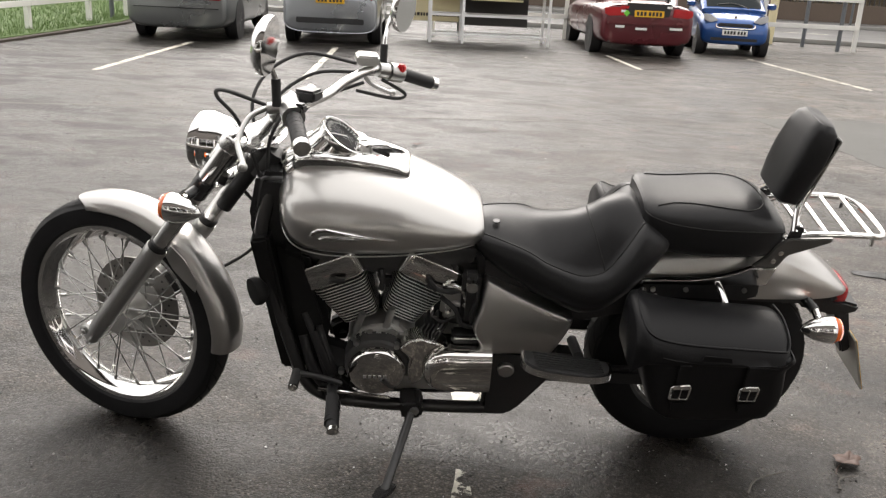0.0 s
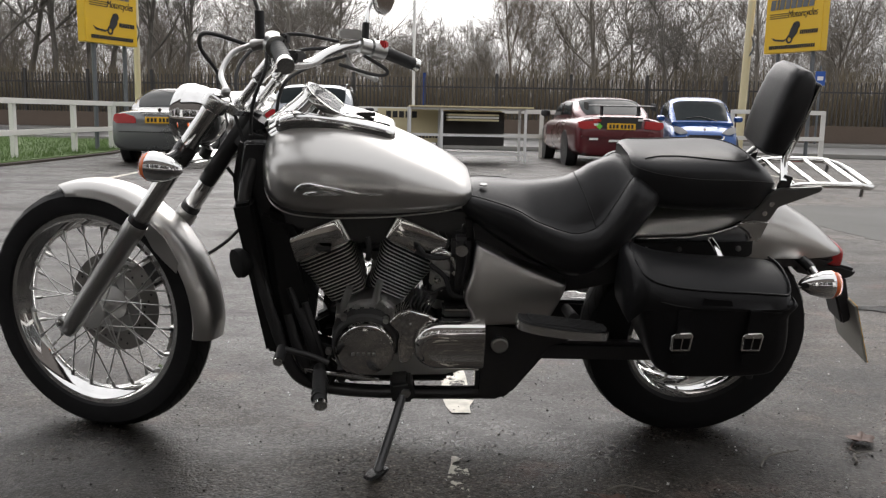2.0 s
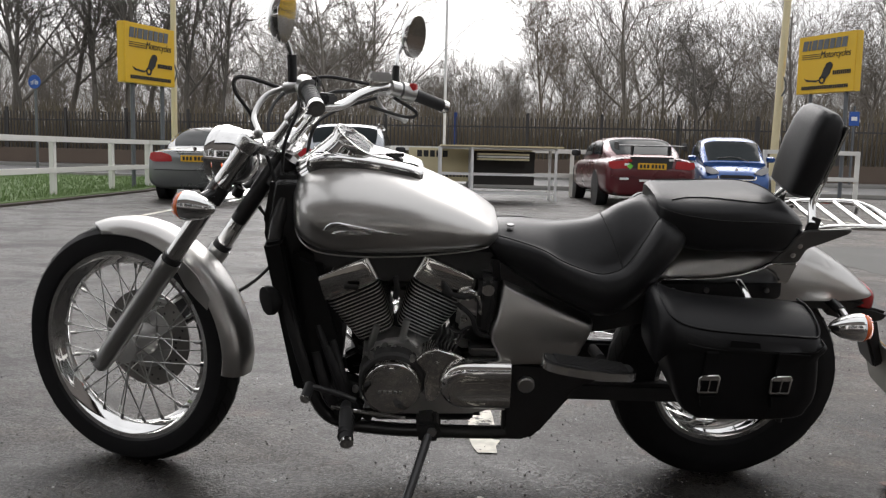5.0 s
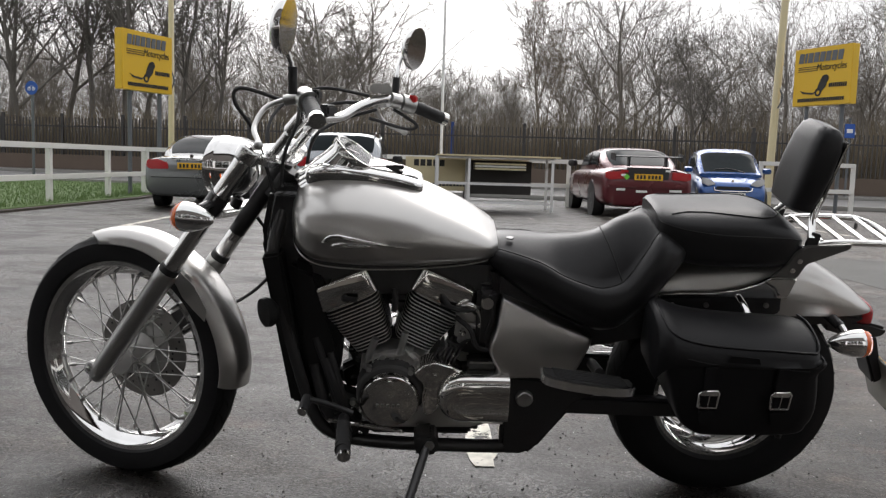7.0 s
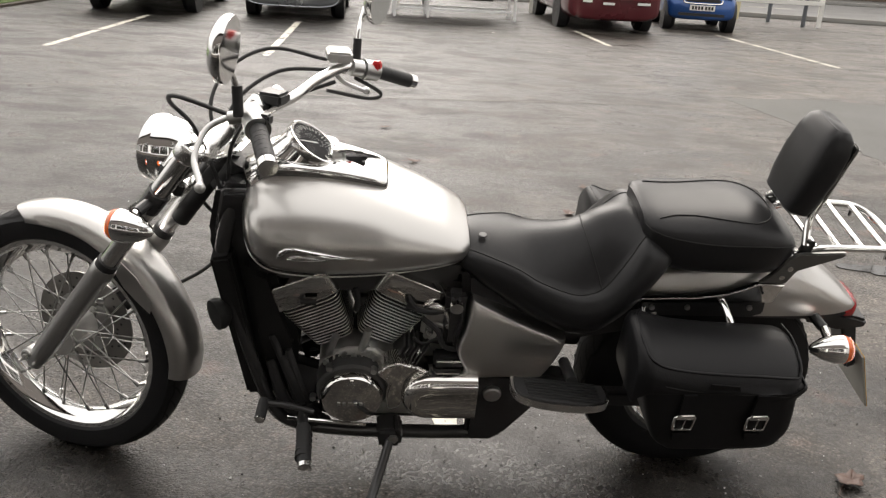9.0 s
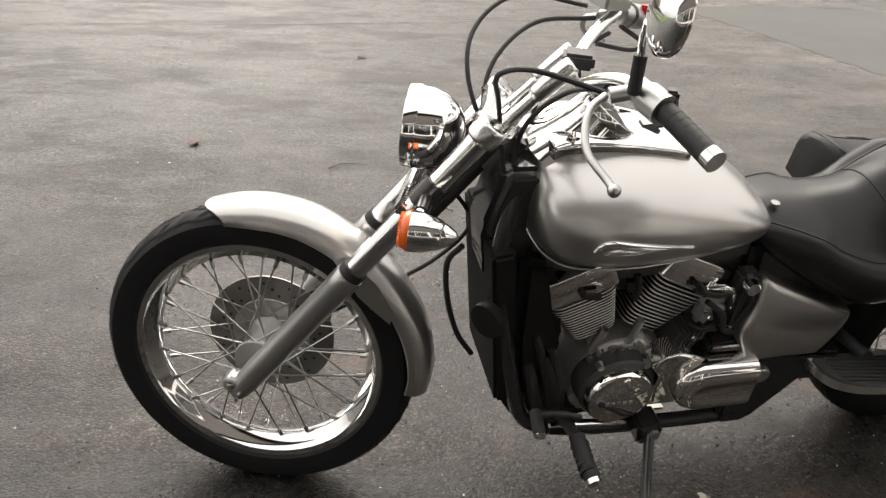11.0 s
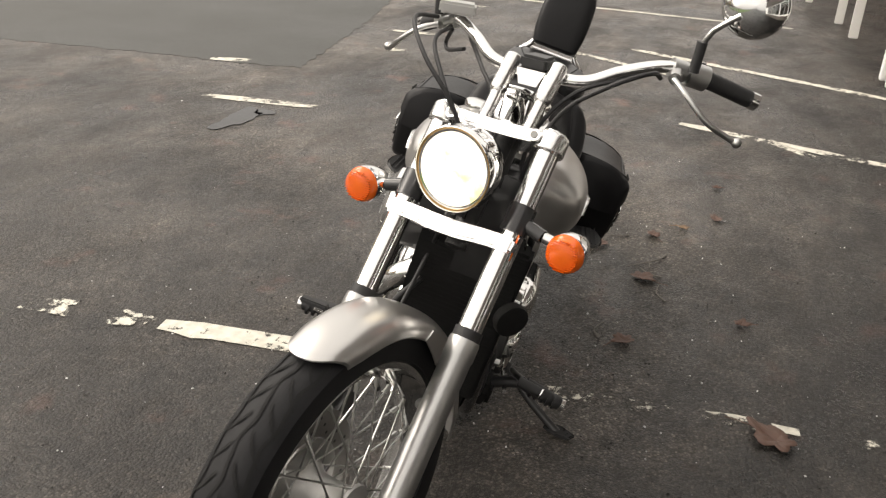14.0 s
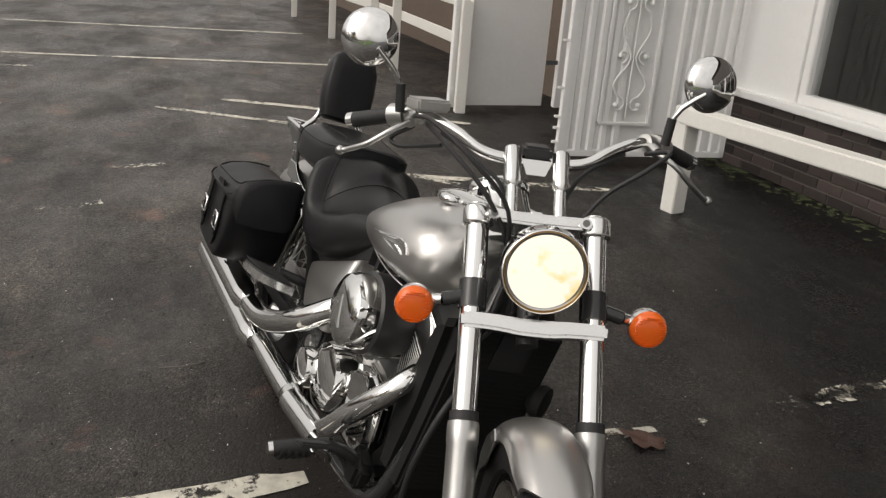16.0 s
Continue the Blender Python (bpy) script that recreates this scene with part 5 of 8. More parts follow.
def on_bar(u, sy):
    """A place on the bar from the grip's outer end (0) inwards, in metres about."""
    p = Vector(BAR[0]).lerp(Vector(BAR[1]), u / 0.113) if u < 0.113 else Vector(BAR[1]).lerp(Vector(BAR[2]), (u - 0.113) / 0.092)
    return Vector((p.x, p.y * -sy, p.z))


for sy in (-1, 1):
    grip = part("grip", tube([on_bar(0.004, sy), on_bar(0.06, sy), on_bar(0.118, sy)], 0.0175, 18, 2), RUBBER, bike, "black rubber grip", TURN)
    bm = bmesh.new()
    for k in range(6):
        tube([on_bar(0.018 + 0.015 * k, sy), on_bar(0.024 + 0.015 * k, sy)], 0.0179, 18, 1, bm)
    part("grip_ribs", bm, RUBBER, grip)
    part("grip_end", tube([on_bar(-0.008, sy), on_bar(0.010, sy)], 0.0182, 18, 1), CHROME, grip, "chrome grip end")
    sw = part("switch_housing", tube([on_bar(0.120, sy), on_bar(0.128, sy), on_bar(0.155, sy), on_bar(0.163, sy)], 0.0255, 20, 1), ALLOY, bike, "polished alloy switch housing", TURN)
    c = on_bar(0.142, sy)
    part("switch", box(c.x + 0.008, c.x + 0.03, c.y - 0.012, c.y + 0.012, c.z + 0.004, c.z + 0.026, 0.004), RED_SWITCH if sy > 0 else BLACK_SATIN, sw, "red stop switch" if sy > 0 else "black switch")
    perch = on_bar(0.185, sy)
    clamp = part("lever_perch", tube([on_bar(0.168, sy), on_bar(0.200, sy)], 0.021, 18, 1), ALLOY, bike, "alloy lever clamp", TURN)
    part("perch_arm", tube([perch, perch + Vector((-0.045, 0.012 * sy, -0.012))], 0.013, 10, 1), ALLOY, clamp)
    lp = perch + Vector((-0.050, 0.012 * sy, -0.012))
    tip = Vector((-0.278, 0.413 * sy, 1.038 if sy < 0 else 1.052))
    bm = tube([lp, lp.lerp(tip, 0.25) + Vector((-0.030, 0, 0.004)), lp.lerp(tip, 0.6) + Vector((-0.035, 0, -0.004)), lp.lerp(tip, 0.88) + Vector((-0.008, 0, -0.004)), tip], 0.0062, 10, 5)
    bmesh.ops.create_uvsphere(bm, u_segments=12, v_segments=8, radius=0.0105, matrix=Matrix.Translation(tip))
    part("lever", bm, ALLOY, clamp, "polished alloy lever")
    # mirror
    stem = perch + Vector((-0.012, 0.035 * sy, 0.004))
    mc = Vector((-0.247, 0.375 * sy, 1.290 if sy < 0 else 1.296))
    back = Vector((-1.0, -0.22 if sy < 0 else 0.08, 0.08)).normalized()
    boot = part("mirror_boot", tube([stem, stem + Vector((-0.002, 0.004 * sy, 0.060))], 0.0105, 12, 1), RUBBER, clamp)
    mirror = part("mirror", tube([stem + Vector((0, 0.004 * sy, 0.05)), stem + Vector((-0.006, 0.02 * sy, 0.085)), mc + back * 0.030 + Vector((0, -0.022 * sy, -0.022))], 0.006, 10, 2), CHROME, bike, "round chrome mirror on a stalk", TURN)
    mm = Matrix.Translation(mc) @ back.to_track_quat("Z", "Y").to_matrix().to_4x4()
    part("mirror_shell", moved(lathe([(-0.006, 0.060), (0.0, 0.0625), (0.010, 0.060), (0.021, 0.046), (0.028, 0.024), (0.030, 0.0005)], 40, "z"), mm), CHROME, mirror)
    part("mirror_glass", moved(lathe([(-0.0045, 0.0005), (-0.005, 0.0565), (-0.001, 0.0585)], 40, "z"), mm), MIRROR, mirror, "mirror glass")
# brake fluid reservoir at the right
p = on_bar(0.19, 1)
part("brake_reservoir", moved(box(-0.030, 0.030, -0.040, 0.040, -0.012, 0.014, 0.005), Matrix.Translation(p + Vector((-0.032, -0.02, 0.028))) @ Matrix.Rotation(radians(28), 4, "Z")), CASE, bike, "alloy brake reservoir", TURN)
# cables
CABLES = [
    [(-0.305, -0.245, 1.129), (-0.42, -0.26, 1.152), (-0.475, -0.20, 1.117), (-0.47, -0.12, 1.047), (-0.45, -0.06, 0.92), (-0.42, -0.05, 0.80)],
    [(-0.30, -0.20, 1.122), (-0.36, -0.10, 1.072), (-0.42, -0.05, 0.98), (-0.43, -0.04, 0.85)],
    [(-0.31, 0.235, 1.135), (-0.43, 0.20, 1.117), (-0.50, 0.12, 1.047), (-0.50, 0.06, 0.95), (-0.44, 0.04, 0.84)],
    [(-0.33, 0.26, 1.152), (-0.47, 0.23, 1.162), (-0.545, 0.15, 1.107), (-0.54, 0.07, 1.017), (-0.46, 0.05, 0.86)],
    [(-0.28, 0.20, 1.117), (-0.36, 0.12, 1.077), (-0.40, 0.06, 1.017), (-0.41, 0.05, 0.86)],
    [(-0.255, 0.262, 1.120), (-0.200, 0.305, 1.082), (-0.222, 0.285, 1.068), (-0.300, 0.200, 1.092)],
    [(-0.55, 0.05, 0.80), (-0.50, 0.10, 0.70), (-0.56, 0.11, 0.60), (-0.66, 0.10, 0.52), (-0.78, 0.085, 0.46)],
]
for pts in CABLES:
    part("cable", tube(pts, 0.0048, 8, 6), RUBBER, bike, "black control cable", TURN)
# ---- the place: car park, cars, fences, road, wood, shop ----
ground_mat = bpy.data.materials.new("wet_asphalt")
ground_mat.use_nodes = True
_nt = ground_mat.node_tree
_b = _nt.nodes["Principled BSDF"]
_tc = _nt.nodes.new("ShaderNodeTexCoord")


def _noise(nt, tc, scale, detail=4, rough=0.55, squash=None):
    n = nt.nodes.new("ShaderNodeTexNoise")
    n.inputs["Scale"].default_value, n.inputs["Detail"].default_value, n.inputs["Roughness"].default_value = scale, detail, rough
    src = tc.outputs["Object"]
    if squash:
        mp = nt.nodes.new("ShaderNodeMapping")
        mp.inputs["Scale"].default_value = squash
        nt.links.new(src, mp.inputs["Vector"])
        src = mp.outputs[0]
    nt.links.new(src, n.inputs["Vector"])
    return n.outputs[0]


def _ramp(nt, src, *stops):
    r = nt.nodes.new("ShaderNodeValToRGB")
    el = r.color_ramp.elements
    while len(el) < len(stops):
        el.new(0.5)
    for e, (p, c) in zip(el, stops):
        e.position, e.color = p, (*((c,) * 3 if isinstance(c, (int, float)) else c), 1)
    nt.links.new(src, r.inputs[0])
    return r.outputs[0]


def _mix(nt, fac, a, b, mode="MIX"):
    m = nt.nodes.new("ShaderNodeMix")
    m.data_type, m.blend_type = "RGBA", mode
    for sock, v in ((m.inputs[0], fac), (m.inputs[6], a), (m.inputs[7], b)):
        if isinstance(v, (int, float)):
            sock.default_value = v
        elif isinstance(v, tuple):
            sock.default_value = (*v, 1)
        else:
            nt.links.new(v, sock)
    return m.outputs[2]


_vor = _nt.nodes.new("ShaderNodeTexVoronoi")
_vor.inputs["Scale"].default_value = 130
_vor.inputs["Randomness"].default_value = 1.0
_nt.links.new(_tc.outputs["Object"], _vor.inputs["Vector"])
_sep = _nt.nodes.new("ShaderNodeSeparateColor")
_nt.links.new(_vor.outputs["Color"], _sep.inputs[0])
_stone = _ramp(_nt, _mix(_nt, 0.45, _sep.outputs[0], _noise(_nt, _tc, 60, 3, 0.7)), (0.28, (0.012, 0.0104, 0.0088)), (0.52, (0.038, 0.0332, 0.0285)), (0.72, (0.078, 0.068, 0.058)), (0.88, (0.19, 0.170, 0.145)))
_big = _nt.nodes.new("ShaderNodeTexVoronoi")
_big.inputs["Scale"].default_value = 62
_nt.links.new(_tc.outputs["Object"], _big.inputs["Vector"])
_sepb = _nt.nodes.new("ShaderNodeSeparateColor")
_nt.links.new(_big.outputs["Color"], _sepb.inputs[0])
_stone = _mix(_nt, 1.0, _stone, _ramp(_nt, _sepb.outputs[0], (0.15, 0.75), (0.6, 1.0), (0.95, 1.35)), "MULTIPLY")
_gap = _ramp(_nt, _vor.outputs["Distance"], (0.35, 1.0), (0.62, 0.30))
_stone = _mix(_nt, 0.42, _mix(_nt, 1.0, _stone, _gap, "MULTIPLY"), (0.031, 0.0272, 0.0236))
_patch = _mix(_nt, 1.0, _ramp(_nt, _noise(_nt, _tc, 0.55, 5), (0.35, 0.62), (0.65, 1.25)), _ramp(_nt, _noise(_nt, _tc, 1.3, 7, 0.66, (0.55, 1.3, 1)), (0.38, 0.50), (0.62, 1.60)), "MULTIPLY")
_stain = _mix(_nt, 1.0, _ramp(_nt, _noise(_nt, _tc, 1.9, 6, 0.62), (0.34, 0.50), (0.64, 1.15)), _ramp(_nt, _noise(_nt, _tc, 9.0, 6, 0.7), (0.36, 0.62), (0.64, 1.35)), "MULTIPLY")
_col = _mix(_nt, 1.0, _mix(_nt, 1.0, _stone, _patch, "MULTIPLY"), _stain, "MULTIPLY")
_rust = _ramp(_nt, _noise(_nt, _tc, 3.3, 4, 0.6), (0.60, 0.0), (0.74, 0.55))
_col = _mix(_nt, _rust, _col, (0.085, 0.045, 0.035))
# darker along the shop, whose dark reflection is put into the colour; edge wandering
_sx = _nt.nodes.new("ShaderNodeSeparateXYZ")
_nt.links.new(_tc.outputs["Object"], _sx.inputs[0])
_my = _nt.nodes.new("ShaderNodeMath")
_my.operation = "MULTIPLY_ADD"
_nt.links.new(_noise(_nt, _tc, 0.7, 5, 0.65), _my.inputs[0])
_my.inputs[1].default_value = 1.3
_nt.links.new(_sx.outputs[1], _my.inputs[2])
_band = _nt.nodes.new("ShaderNodeMapRange")
_band.inputs[1].default_value, _band.inputs[2].default_value, _band.inputs[3].default_value, _band.inputs[4].default_value = -1.25, 0.9, 0.06, 0.95
_nt.links.new(_my.outputs[0], _band.inputs[0])
_col = _mix(_nt, 1.0, _col, _band.outputs[0], "MULTIPLY")
# paler towards the open end of the car park
_mx = _nt.nodes.new("ShaderNodeMath")
_mx.operation = "MULTIPLY_ADD"
_nt.links.new(_noise(_nt, _tc, 0.9, 6, 0.68), _mx.inputs[0])
_mx.inputs[1].default_value = 2.4
_nt.links.new(_sx.outputs[0], _mx.inputs[2])
_pale = _nt.nodes.new("ShaderNodeMapRange")
_pale.inputs[1].default_value, _pale.inputs[2].default_value, _pale.inputs[3].default_value, _pale.inputs[4].default_value = -0.6, 3.8, 0.80, 2.5
_nt.links.new(_mx.outputs[0], _pale.inputs[0])
_col = _mix(_nt, 1.0, _col, _pale.outputs[0], "MULTIPLY")
# patch worn smooth beside the stand; its dark colour includes the motorcycle's shade
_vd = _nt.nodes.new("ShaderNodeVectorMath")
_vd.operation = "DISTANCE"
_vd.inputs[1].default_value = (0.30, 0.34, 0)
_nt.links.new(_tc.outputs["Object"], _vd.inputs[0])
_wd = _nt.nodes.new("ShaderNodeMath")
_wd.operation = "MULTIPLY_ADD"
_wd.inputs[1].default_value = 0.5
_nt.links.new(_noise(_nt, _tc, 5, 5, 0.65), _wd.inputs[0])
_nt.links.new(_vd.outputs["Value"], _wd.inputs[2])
_worn_shade = _ramp(_nt, _wd.outputs[0], (0.42, 1.0), (0.62, 0.0))
_col = _mix(_nt, _worn_shade, _col, (0.022, 0.0195, 0.017))
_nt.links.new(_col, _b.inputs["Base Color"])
_b.inputs["IOR"].default_value = 1.38
_wet = _mix(_nt, 0.35, _ramp(_nt, _noise(_nt, _tc, 1.3, 8, 0.70, (0.7, 1.3, 1)), (0.42, 0.20), (0.58, 0.74)), _ramp(_nt, _noise(_nt, _tc, 4.5, 6, 0.65), (0.36, 0.22), (0.64, 0.56)))
_wet = _mix(_nt, 0.30, _wet, _ramp(_nt, _sep.outputs[1], (0.2, 0.10), (0.8, 0.75)))
_nt.links.new(_wet, _b.inputs["Roughness"])
_bp = _nt.nodes.new("ShaderNodeBump")
_bp.inputs["Strength"].default_value, _bp.inputs["Distance"].default_value = 1.0, 0.0029
# stones stand out where the fines are washed away and lie sunk elsewhere
_proud = _ramp(_nt, _noise(_nt, _tc, 1.3, 5, 0.6), (0.36, 0.45), (0.62, 1.0))
_bh = _nt.nodes.new("ShaderNodeMath")
_bh.operation = "MULTIPLY_ADD"
_bh.inputs[1].default_value = -0.85
_nt.links.new(_vor.outputs["Distance"], _bh.inputs[0])
_nt.links.new(_mix(_nt, 0.5, _noise(_nt, _tc, 150, 3, 0.65), _mix(_nt, 1.0, _big.outputs["Distance"], (-0.7, -0.7, -0.7), "MULTIPLY")), _bh.inputs[2])
_hh = _mix(_nt, 1.0, _mix(_nt, 1.0, _bh.outputs[0], _proud, "MULTIPLY"), _mix(_nt, 1.0, _noise(_nt, _tc, 7, 8, 0.74), (3.4, 3.4, 3.4), "MULTIPLY"), "ADD")
_nt.links.new(_mix(_nt, _worn_shade, _hh, _mix(_nt, 0.40, _hh, (0.2, 0.2, 0.2))), _bp.inputs["Height"])
_nt.links.new(_bp.outputs[0], _b.inputs["Normal"])

bm = bmesh.new()
bmesh.ops.create_grid(bm, x_segments=8, y_segments=8, size=600)
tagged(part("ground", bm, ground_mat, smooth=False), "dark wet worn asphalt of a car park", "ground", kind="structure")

ROAD = mat("road_asphalt", (0.075, 0.075, 0.075), 0.4, grain=(0.5, 90), spread=0.2, rough_var=0.15)
KERB = mat("kerb_stone", (0.25, 0.245, 0.23), 0.6, grain=(3, 60), spread=0.2)
WHITE_WOOD = mat("white_painted_wood", (0.74, 0.73, 0.69), 0.45, grain=(2.5, 40), spread=0.12, bump=(50, 0.15, 0.002))
WHITE_STEEL = mat("white_painted_steel", (0.80, 0.80, 0.79), 0.38, grain=(3, 30), spread=0.08)
CREAM = mat("cream_paint", (0.66, 0.58, 0.36), 0.5, grain=(3, 40), spread=0.12)
GREY_STEEL = mat("grey_steel", (0.13, 0.14, 0.15), 0.5, 0.3, grain=(4, 50), spread=0.15)
YELLOW = mat("yellow_sign", (0.72, 0.45, 0.02), 0.4, grain=(2, 30), spread=0.06)
BLUE_SIGN = mat("blue_sign", (0.02, 0.09, 0.38), 0.4, grain=(3, 30))
BARK = mat("bark", (0.215, 0.196, 0.172), 0.9, grain=(2, 25), spread=0.35)
BARK_DARK = mat("dark_bark", (0.150, 0.138, 0.124), 0.9, grain=(2, 25), spread=0.35)
BIRCH = mat("pale_bark", (0.20, 0.17, 0.14), 0.85, grain=(3, 25), spread=0.4)
TWIG = mat("undergrowth", (0.165, 0.135, 0.092), 0.95, grain=(0.6, 5), spread=0.45)
PALE = mat("dark_palisade", (0.060, 0.057, 0.056), 0.5, 0.2, grain=(3, 30))
PALE_BLUE = mat("blue_post", (0.02, 0.05, 0.20), 0.5)
BROWN_WALL = mat("far_brick", (0.12, 0.09, 0.07), 0.85, grain=(1.5, 18), spread=0.3)
GRASS = mat("grass", (0.075, 0.13, 0.028), 0.8, grain=(1.2, 30), spread=0.4, bump=(60, 0.6, 0.02))
BLADE = mat("grass_blade", (0.085, 0.15, 0.035), 0.7, grain=(0.8, 9), spread=0.45)
SOIL = mat("soil", (0.045, 0.035, 0.026), 0.9, grain=(3, 40), spread=0.4)
LEAF = mat("dead_leaf", (0.085, 0.042, 0.028), 0.55, grain=(12, 90), spread=0.45)
LEAF_PALE = mat("dry_leaf", (0.16, 0.10, 0.055), 0.65, grain=(12, 90), spread=0.4)

# worn paint: the coat breaks up in flakes
PAINT = bpy.data.materials.new("worn_road_paint")
PAINT.use_nodes = True
_nt = PAINT.node_tree
_b = _nt.nodes["Principled BSDF"]
_tc = _nt.nodes.new("ShaderNodeTexCoord")
_nt.links.new(_ramp(_nt, _noise(_nt, _tc, 22, 5), (0.3, (0.42, 0.40, 0.34)), (0.7, (0.70, 0.67, 0.58))), _b.inputs["Base Color"])
_b.inputs["Roughness"].default_value = 0.5
_nt.links.new(_ramp(_nt, _mix(_nt, 0.45, _noise(_nt, _tc, 3.2, 4), _noise(_nt, _tc, 26, 6, 0.7)), (0.43, 0.0), (0.465, 1.0)), _b.inputs["Alpha"])
PAINT_FAINT = PAINT.copy()
PAINT_FAINT.name = "faint_road_paint"
for n in PAINT_FAINT.node_tree.nodes:
    if n.type == "VALTORGB" and n.outputs[0].links and n.outputs[0].links[0].to_socket.name == "Alpha":
        n.color_ramp.elements[0].position, n.color_ramp.elements[1].position = 0.52, 0.56


def marking(x0, y0, x1, y1, width=0.10, faint=False, seed=0):
    rnd = random.Random(seed + int(x0 * 31 + y0 * 17))
    a, b = Vector((x0, y0, 0)), Vector((x1, y1, 0))
    d = (b - a).normalized()
    s = Vector((-d.y, d.x, 0))
    n = max(3, int((b - a).length / 0.06))
    bm = bmesh.new()
    rows = []
    for k in range(n + 1):
        p = a.lerp(b, k / n)
        taper = 0.6 + 0.4 * min(1, min(k, n - k) / 2)
        rows.append((bm.verts.new(p + s * (width / 2 * taper + rnd.uniform(-0.008, 0.006)) + Vector((0, 0, 0.0035))), bm.verts.new(p - s * (width / 2 * taper + rnd.uniform(-0.008, 0.006)) + Vector((0, 0, 0.0035)))))
    for p, q in zip(rows, rows[1:]):
        bm.faces.new((p[0], p[1], q[1], q[0]))
    ob = part("road_marking", bm, PAINT_FAINT if faint else PAINT, smooth=False)
    tagged(ob, "worn white painted line on the asphalt", "road marking", kind="structure")


for k, row in enumerate([
    (0.02, 1.10, 0.185, 0.30), (-0.10, 1.75, 0.015, 1.13, 0.10, True), (0.22, -0.05, 0.37, -0.84, 0.06, True), (0.39, -0.98, 0.45, -1.26, 0.07, True), (0.455, -1.24, 0.60, -1.86, 0.10, True), (0.52, -1.50, 0.61, -1.90, 0.07, True), (0.61, -1.90, 0.68, -2.25, 0.10),
    (2.42, 2.74, 2.58, 2.02), (3.28, 3.32, 3.40, 3.05, 0.12), (2.62, 1.55, 2.75, 1.25, 0.10, True), (5.14, 2.76, 5.22, 2.36), (4.35, 2.55, 4.42, 2.30, 0.10, True), (3.45, 1.30, 3.55, 1.0, 0.09, True),
    (3.52, 0.0, 3.18, -1.80, 0.09), (3.40, -0.55, 3.10, -1.0, 0.08, True), (5.72, 0.75, 5.08, -1.28, 0.10), (5.30, 1.25, 4.82, 0.12, 0.08), (7.70, 3.6, 7.96, -0.45, 0.09), (10.45, 4.2, 10.7, -0.14, 0.10), (6.87, 3.6, 7.0, 2.4, 0.09, True),
    (-5.45, 7.5, -6.15, 11.6, 0.10), (-3.02, 8.05, -3.90, 12.3, 0.10), (1.12, 11.9, 0.58, 14.1, 0.09), (4.30, 11.1, 3.20, 15.3, 0.10), (-0.6, 12.0, -0.75, 12.8, 0.08, True), (2.2, 10.2, 2.1, 10.7, 0.10, True), (0.3, 10.3, 0.22, 10.7, 0.09, True),
]):
    marking(*row, seed=k)

# a resurfaced patch of smoother grey asphalt
NEWER = mat("resurfaced_asphalt", (0.036, 0.0365, 0.032), 0.46, ior=1.38, grain=(0.8, 160), spread=0.50, bump=(170, 0.6, 0.003), rough_var=0.14)
_edge = [(3.43, 2.66), (4.40, 2.89), (5.55, 3.18), (6.87, 3.59), (8.2, 4.1), (9.6, 4.7), (9.2, 7.2), (3.2, 7.9), (2.12, 7.5), (2.52, 6.4), (2.88, 4.97), (3.15, 3.9), (3.28, 3.11)]
_rag = random.Random(31)
_ragged = []
for (x0, y0), (x1, y1) in zip(_edge, _edge[1:] + _edge[:1]):
    n = max(2, int(math.hypot(x1 - x0, y1 - y0) / 0.06))
    _ragged += [(x0 + (x1 - x0) * k / n + _rag.uniform(-0.022, 0.022), y0 + (y1 - y0) * k / n + _rag.uniform(-0.022, 0.022)) for k in range(n)]
bm = slab(_ragged, -0.02, 0.0022, 0.0, plane="xy")
tagged(part("asphalt_patch", bm, NEWER, smooth=False), "smoother grey resurfaced patch of asphalt", "ground", kind="structure")

# pale worn joint that runs across the car park
JOINT = mat("worn_joint", (0.11, 0.10, 0.088), 0.6, grain=(3, 40), spread=0.4, bump=(60, 0.4, 0.003))
rnd = random.Random(8)
bm = bmesh.new()
rows = []
for k in range(121):
    x = -5.4 + 7.6 * k / 120
    y = 5.25 + 0.27 * (x + 3.8) + 0.06 * math.sin(1.3 * x) + rnd.uniform(-0.012, 0.012)
    w = 0.012 + 0.012 * rnd.random()
    rows.append((bm.verts.new((x, y - w, 0.003)), bm.verts.new((x, y + w, 0.003))))
for p, q in zip(rows, rows[1:]):
    bm.faces.new((p[0], p[1], q[1], q[0]))
tagged(part("asphalt_joint", bm, JOINT, smooth=False), "pale worn joint across the asphalt", "ground", kind="structure")

# kerbed road beyond the fence
bm = box(-90, 90, 21.4, 30.8, -0.02, 0.006)
tagged(part("road", bm, ROAD, smooth=False), "grey wet two-lane road", "road", kind="structure")
for y in (21.2, 30.8):
    bm = box(-90, 90, y, y + 0.2, 0, 0.11, 0.02)
    tagged(part("kerb", bm, KERB, smooth=False), "pale stone kerb along the road", "kerb", kind="structure")
bm = box(-90, 90, 31.0, 33.4, 0, 0.105)
tagged(part("pavement", bm, ROAD, smooth=False), "grey far pavement", "pavement", kind="structure")
bm = bmesh.new()
for k in range(24):
    box(-60 + 5 * k, -58 + 5 * k, 26.0, 26.12, 0.006, 0.011, bm=bm)
tagged(part("lane_marking", bm, PAINT, smooth=False), "white dashes along the road", "road marking", kind="structure")
bm = box(-90, 90, 33.5, 33.9, 0, 0.75, 0.03)
tagged(part("far_wall", bm, BROWN_WALL, smooth=False), "low brown brick wall beyond the road", "wall", kind="structure")
fence = thing("palisade_fence", "tall dark steel palisade fence along the wood", "fence")
bm = bmesh.new()
for k in range(560):
    x = -48 + 0.165 * k
    box(x, x + 0.042, 34.0, 34.03, 0.1, 2.42, bm=bm)
